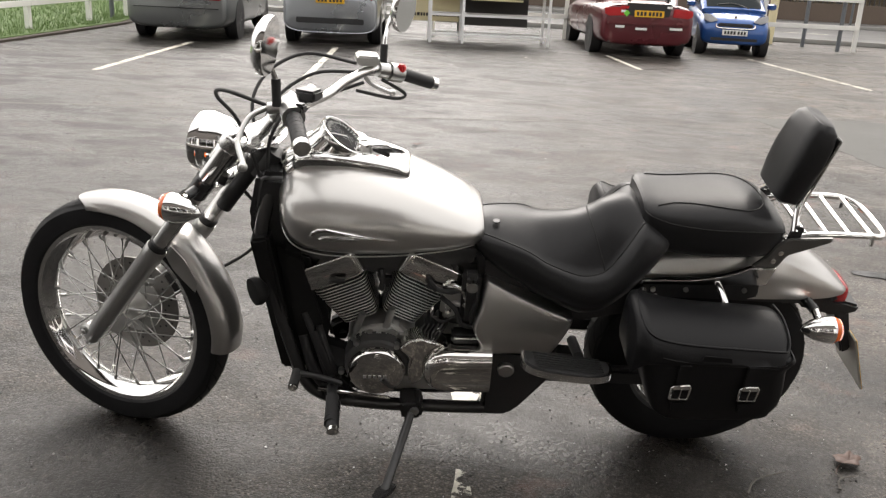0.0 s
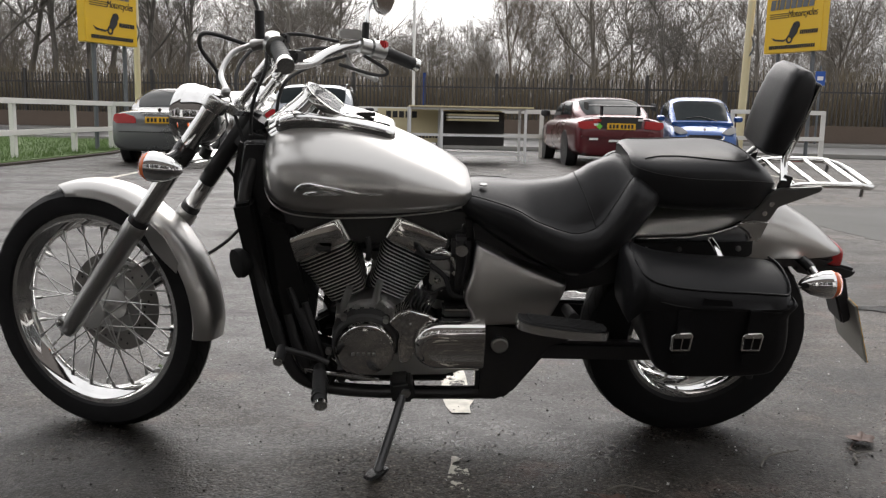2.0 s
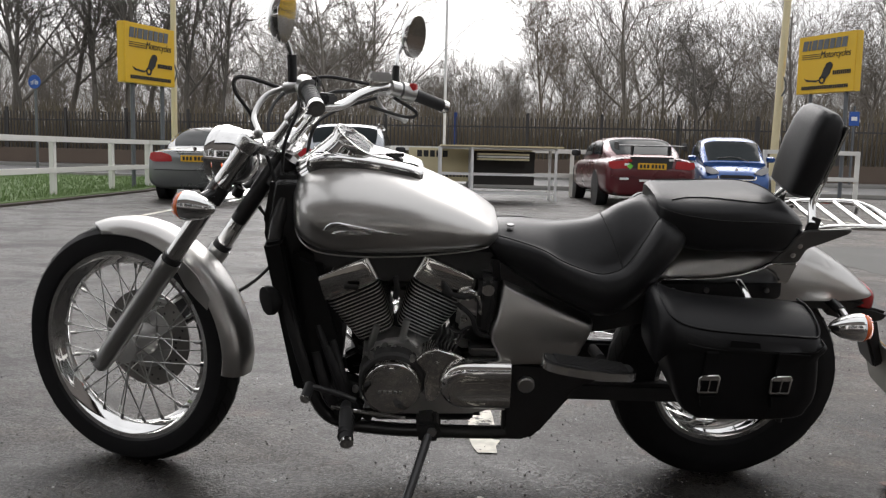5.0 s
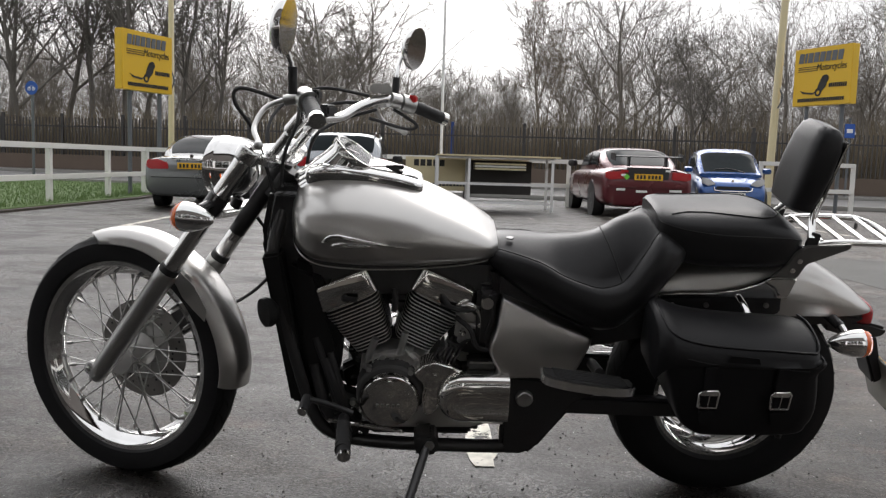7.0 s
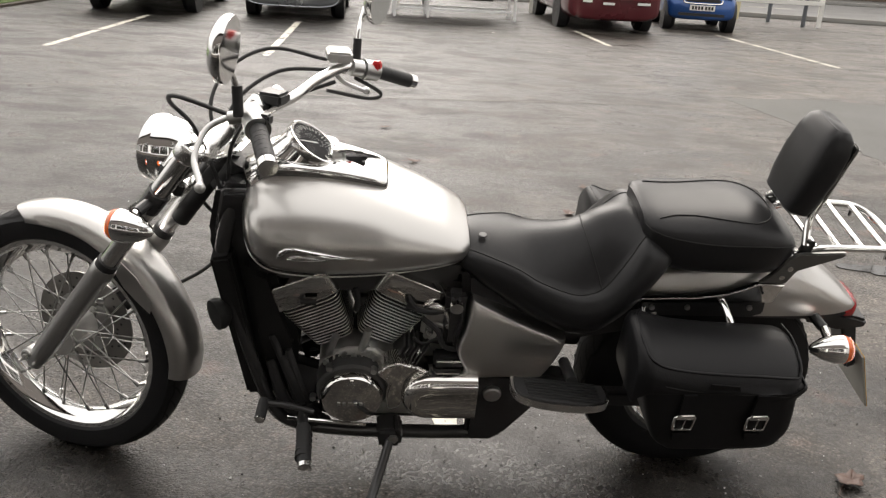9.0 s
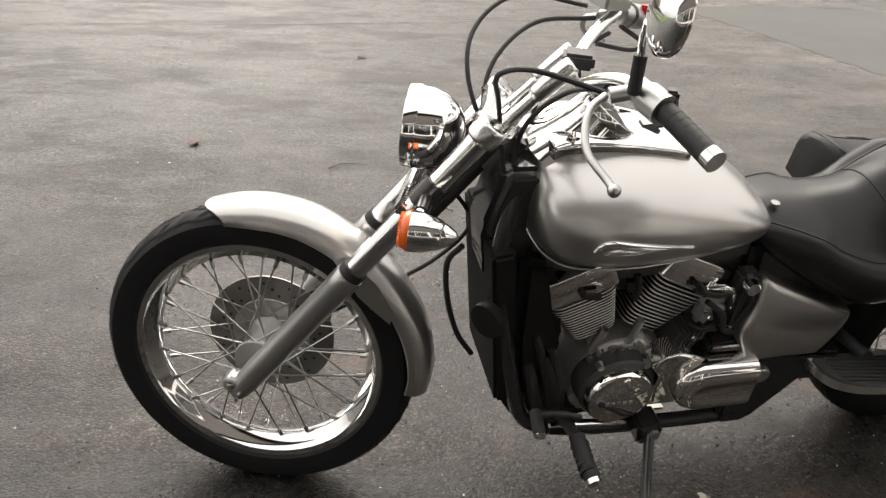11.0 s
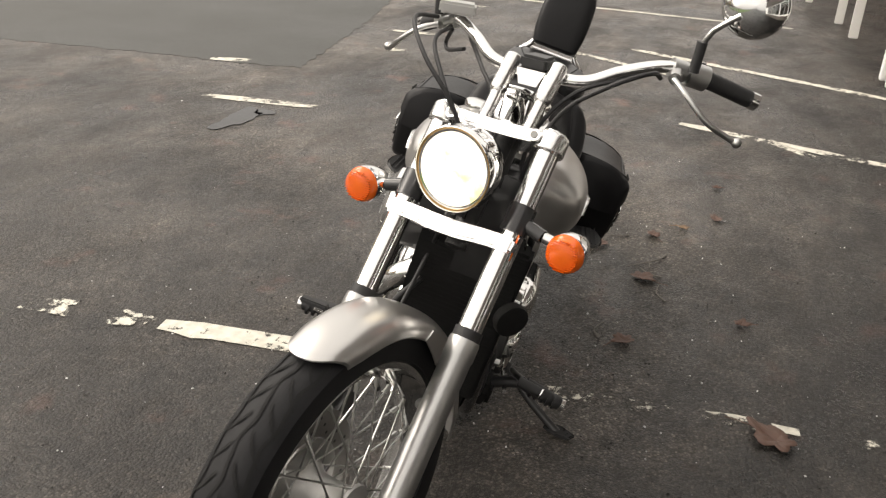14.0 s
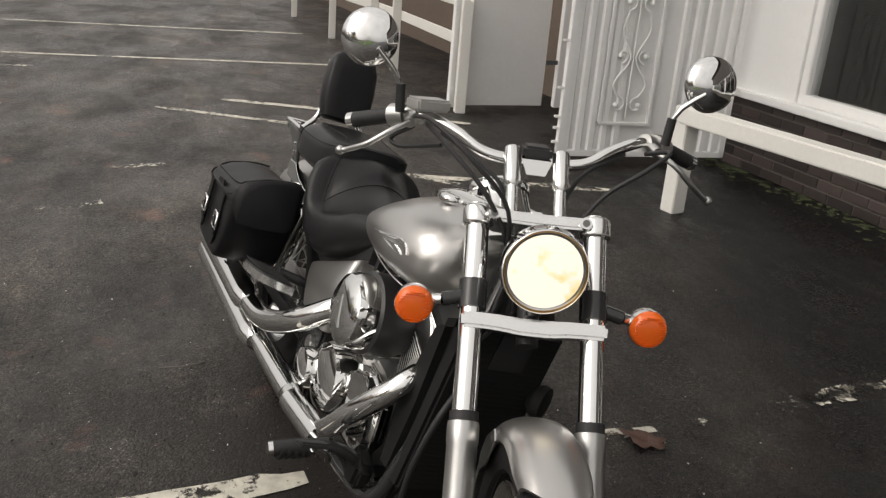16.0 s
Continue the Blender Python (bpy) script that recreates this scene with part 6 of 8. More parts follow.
part("pales", bm, PALE, fence, "dark pointed pales", smooth=False, kind="stuff")
for z in (0.55, 2.0):
    part("fence_rail", box(-48, 45, 34.03, 34.08, z, z + 0.06), PALE, fence, smooth=False)
for k in range(31):
    part("post", box(-48 + 3 * k, -47.88 + 3 * k, 34.03, 34.13, 0, 2.6), PALE_BLUE if k in (12, 14, 5) else PALE, fence, smooth=False)

# grass bank at the left, with blades
bm = bmesh.new()
_edge = [(-7.7, 3.0), (-8.15, 8.0), (-8.55, 11.5), (-8.9, 14.2), (-9.3, 15.4), (-9.6, 20.9), (-60, 20.9), (-60, 3.0)]
slab(_edge, -0.05, 0.05, 0.0, plane="xy", bm=bm)
tagged(part("grass_verge", bm, GRASS, smooth=False), "short green grass verge behind the fence", "grass", kind="structure")
bm = bmesh.new()
_soil = [(-7.55, 3.0), (-8.0, 8.0), (-8.4, 11.5), (-8.75, 14.2), (-9.1, 15.3), (-9.35, 15.3), (-8.95, 14.2), (-8.6, 11.5), (-8.2, 8.0), (-7.75, 3.0)]
slab(_soil, -0.05, 0.035, 0.0, plane="xy", bm=bm)
tagged(part("soil_edge", bm, SOIL, smooth=False), "strip of dark soil along the grass", "soil", kind="structure")
rnd = random.Random(5)
verts, faces = [], []
for k in range(26000):
    y = rnd.uniform(6.0, 20.5)
    x0 = float(np.interp(y, [3, 8, 11.5, 14.2, 15.4, 20.9], [-7.75, -8.2, -8.6, -8.95, -9.35, -9.65]))
    x = x0 - rnd.random() ** 1.4 * 11
    h, a = rnd.uniform(0.03, 0.10), rnd.uniform(0, 6.28)
    c, s = 0.006 * math.cos(a), 0.006 * math.sin(a)
    n = len(verts)
    verts += [(x - c, y - s, 0.045), (x + c, y + s, 0.045), (x + rnd.uniform(-0.03, 0.03), y + rnd.uniform(-0.03, 0.03), 0.05 + h)]
    faces.append((n, n + 1, n + 2))
me = bpy.data.meshes.new("grass")
me.from_pydata(verts, [], faces)
me.materials.append(BLADE)
tagged(new("grass", me), "rough green grass blades", "grass", kind="stuff")


# fences of the car park
def rail_fence(points, height, post=0.09, rails=(0.96, 0.45), first_post=0, label="white painted timber post and rail fence"):
    """Posts at points of the plan and rails between them."""
    x0, y0 = points[0]
    ob = thing("rail_fence", label, "fence", Matrix.Translation((x0, y0, 0)), "white fences")
    for k, (x, y) in enumerate(points):
        if k >= first_post:
            part("post", box(x - x0 - post / 2, x - x0 + post / 2, y - y0 - post / 2, y - y0 + post / 2, 0, height, 0.006), WHITE_WOOD, ob, auto=30)
    for (xa, ya), (xb, yb) in zip(points, points[1:]):
        a = math.atan2(yb - ya, xb - xa)
        ln = math.hypot(xb - xa, yb - ya)
        for z in rails:
            m = Matrix.Translation((xa - x0, ya - y0, z * height)) @ Matrix.Rotation(a, 4, "Z")
            part("rail", moved(box(0, ln, -0.03 - post / 2, -post / 2 + 0.003, -0.045, 0.05, 0.005), m), WHITE_WOOD, ob, auto=30)
    return ob


def steps(a, b, n):
    return [(a[0] + (b[0] - a[0]) * k / n, a[1] + (b[1] - a[1]) * k / n) for k in range(n + 1)]


rail_fence(steps((-7.9, 4.3), (-9.0, 11.45), 3) + [(-9.38, 13.9), (-9.6, 15.7)], 1.05)
rail_fence(steps((-9.55, 15.72), (-2.6, 17.1), 3), 1.05)
rail_fence(steps((-2.6, 17.1), (1.9, 18.1), 2), 1.05)
rail_fence(steps((3.9, 18.55), (5.95, 18.95), 1), 1.15)


# display frame standing between the cars: white steel frame, plank top, banners
stall = thing("display_frame", "white steel display frame with plank top and banners", "display frame", Matrix.Translation((-2.75, 14.55, 0)) @ Matrix.Rotation(radians(13), 4, "Z"))
for x in (0.0, 0.62, 2.26):
    for y in (0.0, 0.75):
        part("upright", box(x - 0.025, x + 0.025, y - 0.025, y + 0.025, 0, 1.06, 0.004), WHITE_STEEL, stall, auto=30)
for z in (0.16, 0.52, 1.03):
    part("frame_bar", box(-0.025, 2.285, -0.02, 0.02, z - 0.02, z + 0.02, 0.004), WHITE_STEEL, stall, auto=30)
    part("frame_bar", box(-0.025, 2.285, 0.73, 0.77, z - 0.02, z + 0.02, 0.004), WHITE_STEEL, stall, auto=30)
for k in range(3):
    part("plank", box(0.0, 2.4, -0.08 + 0.30 * k, 0.20 + 0.30 * k, 1.055, 1.085, 0.004), CREAM, stall, "weathered cream plank", auto=30)
banner = part("banner", box(-0.62, 1.9, 0.80, 0.815, 0.35, 1.02), CREAM, stall, "pale banner with dark lettering", smooth=False)
bm = bmesh.new()
rnd = random.Random(3)
x = -0.5
while x < 1.8:
    w = rnd.uniform(0.03, 0.06)
    box(x, x + w, 0.793, 0.799, 0.44, 0.50, bm=bm)
    x += w + 0.022
for k in range(5):
    box(-0.45 + 0.13 * k, -0.35 + 0.13 * k, 0.793, 0.799, 0.84, 0.97, bm=bm)
part("banner_bars", bm, DARK_MARK, banner, smooth=False, kind="stuff")
part("dark_panel", box(0.62, 1.95, 0.770, 0.785, 0.30, 0.98), mat("dark_board", (0.03, 0.027, 0.024), 0.5, grain=(4, 40), spread=0.5), stall, "dark printed panel", smooth=False)
for k in range(3):
    part("stored_plank", box(0.75, 1.75, 0.1, 0.6, 0.80 + 0.05 * k, 0.835 + 0.05 * k, 0.004), CREAM if k != 1 else WHITE_WOOD, stall, auto=30)


# signs on posts
def shop_sign(m, width, height, z0, posts, flip):
    ob = thing("shop_sign", "yellow box sign with dark lettering on grey posts", "sign", m, "yellow signs")
    body = part("sign_box", box(-width / 2, width / 2, 0.0, 0.20, z0, z0 + height, 0.01), YELLOW, ob, "yellow sign box", auto=30)
    h = height
    bm = bmesh.new()
    x = -width * 0.42
    for k in range(8):
        w = width * (0.085 if k not in (1,) else 0.04)
        slab([(x, z0 + h * 0.75), (x + w, z0 + h * 0.75), (x + w + 0.03, z0 + h * 0.92), (x + 0.03, z0 + h * 0.92)], -0.012, -0.004, bm=bm)
        x += w + width * 0.018
    part("name_bars", bm, GREY_STEEL, body, "bold grey name bars", smooth=False, kind="stuff")
    bm = bmesh.new()
    for k in range(3):
        box(-width * 0.42, -width * 0.08, -0.012, -0.004, z0 + h * (0.60 + 0.035 * k), z0 + h * (0.61 + 0.035 * k), bm=bm)
    for k in range(9):
        box(width * (0.14 + 0.034 * k), width * (0.164 + 0.034 * k), -0.012, -0.004, z0 + h * 0.30, z0 + h * 0.37, bm=bm)
    for k in range(22):
        xx = -width * 0.40 + width * 0.037 * k
        box(xx, xx + width * 0.028, -0.012, -0.004, z0 + h * 0.07, z0 + h * 0.13, bm=bm)
    # plain emblem of a leaning machine with a swept trail
    cx, cz, u = width * 0.03, z0 + h * 0.36, h * 0.17
    for ox, oz, rr in ((-0.55, -0.80, 0.42), (0.35, 0.55, 0.40)):
        lathe([(-0.012, rr * u), (-0.012, rr * u * 0.55), (-0.004, rr * u * 0.55), (-0.004, rr * u)], 18, "y", (cx + ox * u, 0, cz + oz * u), bm=bm, closed=True)
    slab([(cx - 0.75 * u, cz - 0.55 * u), (cx - 0.10 * u, cz - 0.75 * u), (cx + 0.45 * u, cz - 0.20 * u), (cx + 0.62 * u, cz + 0.45 * u), (cx + 0.35 * u, cz + 0.95 * u), (cx - 0.05 * u, cz + 0.85 * u), (cx - 0.40 * u, cz + 0.30 * u)], -0.012, -0.005, bm=bm)
    slab([(cx - 3.0 * u, cz - 0.50 * u), (cx - 2.6 * u, cz - 0.86 * u), (cx - 1.3 * u, cz - 1.0 * u), (cx - 0.5 * u, cz - 0.62 * u), (cx - 1.3 * u, cz - 0.80 * u), (cx - 2.4 * u, cz - 0.70 * u)], -0.012, -0.005, bm=bm)
    part("sign_bars", bm, DARK_MARK, body, smooth=False, kind="stuff")
    cu = bpy.data.curves.new("lettering", "FONT")
    cu.body, cu.size, cu.extrude = "Motorcycles", h * 0.17, 0.003
    cu.shear = 0.25
    tx = new("lettering", cu)
    deps = bpy.context.evaluated_depsgraph_get()
    me = bpy.data.meshes.new_from_object(tx.evaluated_get(deps))
    bpy.data.objects.remove(tx)
    me.materials.clear()
    me.materials.append(DARK_MARK)
    lt = new("lettering", me)
    lt.parent = body
    lt.matrix_basis = Matrix.Translation((-width * 0.10, -0.008, z0 + h * 0.60)) @ Matrix.Rotation(radians(90), 4, "X") @ Matrix.Diagonal((width * 0.52 / max(0.01, max(v.co.x for v in me.vertices)), 1, 1, 1))
    for x in posts:
        part("sign_post", tube([(x, 0.12, 0), (x, 0.12, z0 + height * 0.7)], 0.045, 14, 1), GREY_STEEL, ob, "grey steel post")
    return ob


shop_sign(Matrix.Translation((-9.35, 15.45, 0)) @ Matrix.Rotation(radians(80), 4, "Z"), 1.62, 1.25, 2.25, (-0.45, 0.52), False)
shop_sign(Matrix.Translation((5.22, 19.35, 0)) @ Matrix.Rotation(radians(-57), 4, "Z"), 1.70, 1.32, 2.48, (-0.5, 0.55), True)

# poles
for x, y, lean, r0, h, label in ((-10.1, 17.9, 0.0, 0.075, 8.5, "tall cream lamp post"), (4.36, 20.3, 0.026, 0.10, 8.5, "tall cream lamp post with bracket")):
    pole = thing("lamp_post", label, "lamp post", Matrix.Translation((x, y, 0)), "lamp posts")
    part("shaft", tube([(0, 0, 0), (lean * h, 0, h)], r0, 16, 1, r_end=r0 * 0.75), CREAM, pole)
    part("cable_bracket", tube([(lean * 3.1, -0.05, 3.0), (lean * 3.1 + 0.12, -0.08, 2.7), (lean * 3.1 + 0.02, -0.09, 2.45)], 0.02, 8, 3), GREY_STEEL, pole)
pole = thing("flag_pole", "slim tall white pole behind the display frame", "pole", Matrix.Translation((-3.0, 16.2, 0)))
part("shaft", tube([(0, 0, 0), (0, 0, 7.5)], 0.032, 12, 1, r_end=0.024), WHITE_STEEL, pole)
part("collar", tube([(0, 0, 2.9), (0, 0, 2.96)], 0.04, 12, 1), WHITE_STEEL, pole)
cyc = thing("cycle_sign", "round blue cycle route sign on a grey post", "road sign", Matrix.Translation((-16.1, 21.0, 0)))
part("post", tube([(0, 0, 0), (0, 0, 2.75)], 0.04, 12, 1), GREY_STEEL, cyc)
part("disc", lathe([(-0.05, 0.0005), (-0.05, 0.20), (-0.04, 0.20), (-0.04, 0.0005)], 28, "y", (0, 0, 2.72)), BLUE_SIGN, cyc, "blue disc")
bm = bmesh.new()
for xx in (-0.07, 0.07):
    lathe([(-0.056, 0.035), (-0.056, 0.05), (-0.052, 0.05), (-0.052, 0.035)], 20, "y", (xx, 0, 2.69), bm=bm, closed=True)
tube([(-0.07, -0.055, 2.69), (-0.02, -0.055, 2.77), (0.05, -0.055, 2.77), (0.07, -0.055, 2.69)], 0.007, 6, 1, bm)
part("cycle_mark", bm, WHITE_STEEL, cyc, "white cycle mark")
par = thing("direction_sign", "small blue sign on a grey post", "road sign", Matrix.Translation((8.95, 31.6, 0)))
part("post", tube([(0, 0, 0), (0, 0, 2.9)], 0.04, 12, 1), GREY_STEEL, par)
part("panel", box(-0.17, 0.17, -0.06, -0.04, 2.2, 2.7, 0.005), BLUE_SIGN, par, "blue panel", auto=30)
part("panel_bars", box(-0.10, 0.10, -0.066, -0.062, 2.38, 2.52), WHITE_STEEL, par, smooth=False)
# ---- parked cars: x ahead from the rear bumper, y to the left ----
CAR_GLASS = mat("car_glass", (0.020, 0.025, 0.027), 0.10, 0.0, ior=1.13, grain=(2, 9), spread=0.3)
CAR_TRIM = mat("car_trim", (0.018, 0.018, 0.019), 0.45, grain=(5, 50))
CAR_RIM = mat("car_rim", (0.40, 0.40, 0.41), 0.3, 0.8, grain=(6, 60))
CAR_RED_LAMP = mat("car_red_lamp", (0.42, 0.02, 0.025), 0.12, coat=0.6, grain=(8, 40), spread=0.25)
CAR_CLEAR_LAMP = mat("car_clear_lamp", (0.62, 0.64, 0.66), 0.08, 0.3, coat=0.6, grain=(9, 50), spread=0.25)


def paint(name, color, metal):
    return mat(name, color, 0.28, metal, coat=0.8, grain=(1.2, 300), spread=0.08, rough_var=0.08)


def low(rows, k, s=1.0):
    """Rows of a body with their heights scaled by k and widths by s."""
    return [(r[0], r[1] * s, *[z * k for z in r[2:]]) for r in rows]


def car(label, m, body_rows, cab_rows, rear, front, sides, body, wheels, lamps, plate, plate_mat, extras=None, pw=0.42, top=None):
    """A car: rear, front: the stretch of each screen along x; sides: lower and upper ends of each side window."""
    ob = thing("car", label, "car", m, "parked cars")
    shell = part("body", loft(body_rows, 48, 8, pw, 0.4), body, ob, auto=50)
    cabin = part("cabin", loft(cab_rows, 48, 8, 0.5, 0.5), top or body, ob, auto=50)
    rows = smooth_rows(cab_rows, 8)

    def on_cab(x, ang, off):
        w, zb, zm, zt = (float(np.interp(x, rows[:, 0], rows[:, i])) for i in (1, 2, 3, 4))
        a = radians(ang)
        ca, sa = math.cos(a), math.sin(a)
        return (x, math.copysign(w * abs(ca) ** 0.5, ca) + off * ca, zm + (zt - zm) * sa**0.5 + off * sa)

    def pane(name, l0, l1, u0, u1, a0, a1, off=0.008):
        bm = bmesh.new()
        grid = [[on_cab(l0 + (u0 - l0) * v + (l1 + (u1 - l1) * v - l0 - (u0 - l0) * v) * u, a0 + (a1 - a0) * v, off) for u in np.linspace(0, 1, 11)] for v in np.linspace(0, 1, 15)]
        skin(bm, grid, closed=False)
        return part(name, bm, CAR_GLASS, cabin, "dark glass", auto=60)

    pane("rear_screen", rear[0], rear[1], rear[0], rear[1], 50, 130)
    pane("windscreen", front[0], front[1], front[0], front[1], 46, 134)
    for l0, l1, u0, u1 in sides:
        for a0, a1 in ((1.5, 36), (178.5, 144)):
            pane("side_window", l0, l1, u0, u1, a0, a1)
    for x, r in wheels:
        for sy in (-1, 1):
            hw = float(np.interp(x, [q[0] for q in body_rows], [q[1] for q in body_rows]))
            y = sy * (hw - 0.135)
            part("wheel_arch", lathe([(sy * (hw - 0.16), r + 0.055), (sy * (hw + 0.004), r + 0.055), (sy * (hw + 0.004), 0.0005)], 28, "y", (x, 0, r + 0.02)), CAR_TRIM, shell, "dark wheel arch")
            wh = part("wheel", lathe([(y - 0.095, r * 0.62), (y - 0.10, r * 0.8), (y - 0.08, r * 0.97), (y - 0.05, r), (y + 0.05, r), (y + 0.08, r * 0.97), (y + 0.118, r * 0.8), (y + 0.113, r * 0.62)], 36, "y", (x, 0, r)), TYRE, ob, "black tyre with alloy rim")
            part("rim", lathe([(y + sy * 0.112, r * 0.64), (y + sy * 0.122, r * 0.62), (y + sy * 0.112, r * 0.5), (y + sy * 0.118, r * 0.16), (y + sy * 0.121, 0.0005)], 28, "y", (x, 0, r)), CAR_RIM, wh)
            bm = bmesh.new()
            for k in range(7):
                a = 2 * math.pi * k / 7
                tube([(x + r * 0.15 * math.cos(a), y + sy * 0.124, r + r * 0.15 * math.sin(a)), (x + r * 0.58 * math.cos(a), y + sy * 0.122, r + r * 0.58 * math.sin(a))], 0.018, 6, 1, bm)
            part("rim_spokes", bm, CAR_RIM, wh)
    for name, outline, x0, x1, material in lamps:
        for sy in (-1, 1):
            part(name, slab([(sy * y, z) for y, z in outline], x0, x1, 0.012, 2, plane="yz"), material, ob)
    x, z, w = plate
    s = 1 if x < 1 else -1
    pl = part("number_plate", box(x - s * 0.014, x, -w / 2, w / 2, z - 0.056, z + 0.056, 0.003), plate_mat, ob, "number plate with plain bars", auto=30)
    bm = bmesh.new()
    for k in range(7):
        yy = -w * 0.42 + k * w * 0.122 + (0.02 if k > 3 else 0)
        box(x - s * 0.017, x - s * 0.0145, yy, yy + w * 0.08, z - 0.034, z + 0.034, bm=bm)
    part("plate_bars", bm, DARK_MARK, pl, smooth=False, kind="stuff")
    if extras:
        extras(ob, shell)
    return ob


HEAD = radians(101.5)


def parked(x, y, turn=HEAD, size=1.0):
    return Matrix.Translation((x, y, 0)) @ Matrix.Rotation(turn, 4, "Z") @ Matrix.Scale(size, 4)


def red_extras(ob, shell):
    part("boot_panel", slab([(-0.36, 0.72), (0.36, 0.72), (0.40, 0.93), (-0.40, 0.93)], -0.022, 0.04, 0.01, plane="yz"), CAR_TRIM, ob, "black boot panel")
    wing = part("rear_wing", slab([(0.0, 1.115), (0.30, 1.135), (0.30, 1.15), (0.0, 1.13)], -0.62, 0.62, 0.006), CAR_TRIM, ob, "black aftermarket rear wing")
    for y in (-0.34, 0.34):
        part("wing_stay", slab([(0.08, 0.95), (0.20, 0.95), (0.20, 1.13), (0.05, 1.12)], y - 0.015, y + 0.015, 0.004), CAR_TRIM, wing)
    for y in (-0.62, 0.62):
        part("wing_end", slab([(-0.04, 1.04), (0.33, 1.08), (0.33, 1.20), (-0.02, 1.18)], y - 0.008, y + 0.008, 0.003), CAR_TRIM, wing)
    part("bumper_strip", box(-0.035, 0.02, -0.72, 0.72, 0.56, 0.60, 0.01), body_red, ob, auto=30)
    part("bumper_lip", box(0.02, 0.12, -0.70, 0.70, 0.24, 0.30, 0.02), CAR_TRIM, ob, auto=30)
    for y, z, w, mt in ((0.45, 0.79, 0.10, PLATE_WHITE), (0.44, 0.86, 0.14, CAR_RED_LAMP), (0.12, 0.50, 0.20, PLATE_WHITE), (-0.50, 0.52, 0.22, PLATE_WHITE), (0.50, 0.53, 0.16, PLATE_WHITE), (-0.35, 0.88, 0.09, PLATE_WHITE)):
        part("sticker", box(-0.045 if z < 0.6 else -0.030, -0.02, y - w / 2, y + w / 2, z - 0.02, z + 0.02), mt, ob, "small sticker", smooth=False)
    part("sticker", moved(box(-0.004, 0.0, -0.04, 0.04, -0.04, 0.04), Matrix.Translation((-0.028, 0.40, 0.76)) @ Matrix.Rotation(radians(40), 4, "X")), mat("green_sticker", (0.15, 0.55, 0.05), 0.5), ob, "green sticker", smooth=False)
    for sy in (-1, 1):
        part("door_mirror", moved(loft([(2.72, 0.03, 0.93, 0.99, 1.05), (2.78, 0.10, 0.92, 0.99, 1.06), (2.88, 0.06, 0.94, 0.99, 1.04)], 16, 3, 0.6, 0.6), Matrix.Translation((0, 0.93 * sy, 0))), CAR_TRIM, ob)


body_red = paint("dark_red_paint", (0.10, 0.010, 0.016), 0.3)
SALOON = [(0.0, 0.70, 0.29, 0.55, 0.72), (0.02, 0.77, 0.25, 0.58, 0.86), (0.10, 0.82, 0.22, 0.60, 0.955), (0.45, 0.85, 0.20, 0.62, 0.985), (0.9, 0.86, 0.20, 0.62, 0.99), (2.2, 0.86, 0.20, 0.60, 0.955), (3.3, 0.85, 0.20, 0.58, 0.93), (4.0, 0.80, 0.24, 0.55, 0.82), (4.38, 0.70, 0.30, 0.50, 0.68), (4.48, 0.50, 0.38, 0.48, 0.58)]
SALOON_CAB = [(0.48, 0.60, 0.88, 0.94, 0.985), (0.80, 0.71, 0.88, 0.97, 1.17), (1.20, 0.71, 0.88, 0.98, 1.375), (1.6, 0.71, 0.88, 0.98, 1.425), (2.1, 0.71, 0.88, 0.97, 1.425), (2.65, 0.71, 0.88, 0.96, 1.365), (3.1, 0.70, 0.88, 0.94, 1.14), (3.45, 0.66, 0.86, 0.92, 0.955)]
SALOON_SIDES = ((1.98, 3.02, 2.0, 2.68), (1.06, 1.90, 1.26, 1.90))
car("dark red saloon car with a black rear wing", parked(1.24, 14.10), low(SALOON, 0.95), low(SALOON_CAB, 0.92), (0.60, 1.20), (2.78, 3.36), SALOON_SIDES, body_red, ((0.92, 0.30), (3.55, 0.30)),
    (("tail_lamp", [(0.42, 0.72), (0.70, 0.70), (0.785, 0.74), (0.775, 0.84), (0.44, 0.86)], -0.018, 0.16, CAR_RED_LAMP),), (-0.024, 0.76, 0.52), PLATE_YELLOW, red_extras)


def merc_extras(ob, shell):
    part("bumper_line", box(-0.025, 0.02, -0.74, 0.74, 0.56, 0.575, 0.004), CAR_TRIM, ob, smooth=False)
    part("boot_chrome", box(-0.028, 0.02, -0.36, 0.36, 0.895, 0.915, 0.004), CHROME, ob, auto=30)
    part("boot_mark", lathe([(-0.03, 0.035), (-0.02, 0.035), (-0.02, 0.028)], 20, "x", (0, 0, 0.955)), CHROME, ob)
    for sy in (-1, 1):
        part("exhaust_tip", lathe([(-0.01, 0.035), (0.12, 0.035), (0.12, 0.025)], 16, "x", (0.02, 0.52 * sy, 0.36)), CHROME, ob)


body_grey = paint("grey_silver_paint", (0.20, 0.21, 0.21), 0.75)
car("grey silver saloon car", parked(-6.42, 11.62, HEAD, 0.94), [(x * 1.07, *r) for x, *r in low(SALOON, 0.98, 1.06)], [(x * 1.07, *r) for x, *r in low(SALOON_CAB, 0.97, 1.05)], (0.62, 1.30), (2.98, 3.60), [tuple(v * 1.07 for v in s) for s in SALOON_SIDES], body_grey, ((0.98, 0.33), (3.84, 0.33)),
    (("tail_lamp", [(0.42, 0.72), (0.76, 0.71), (0.83, 0.77), (0.80, 0.88), (0.62, 0.89), (0.44, 0.83)], -0.018, 0.20, CAR_RED_LAMP),), (-0.022, 0.78, 0.52), PLATE_YELLOW, merc_extras)

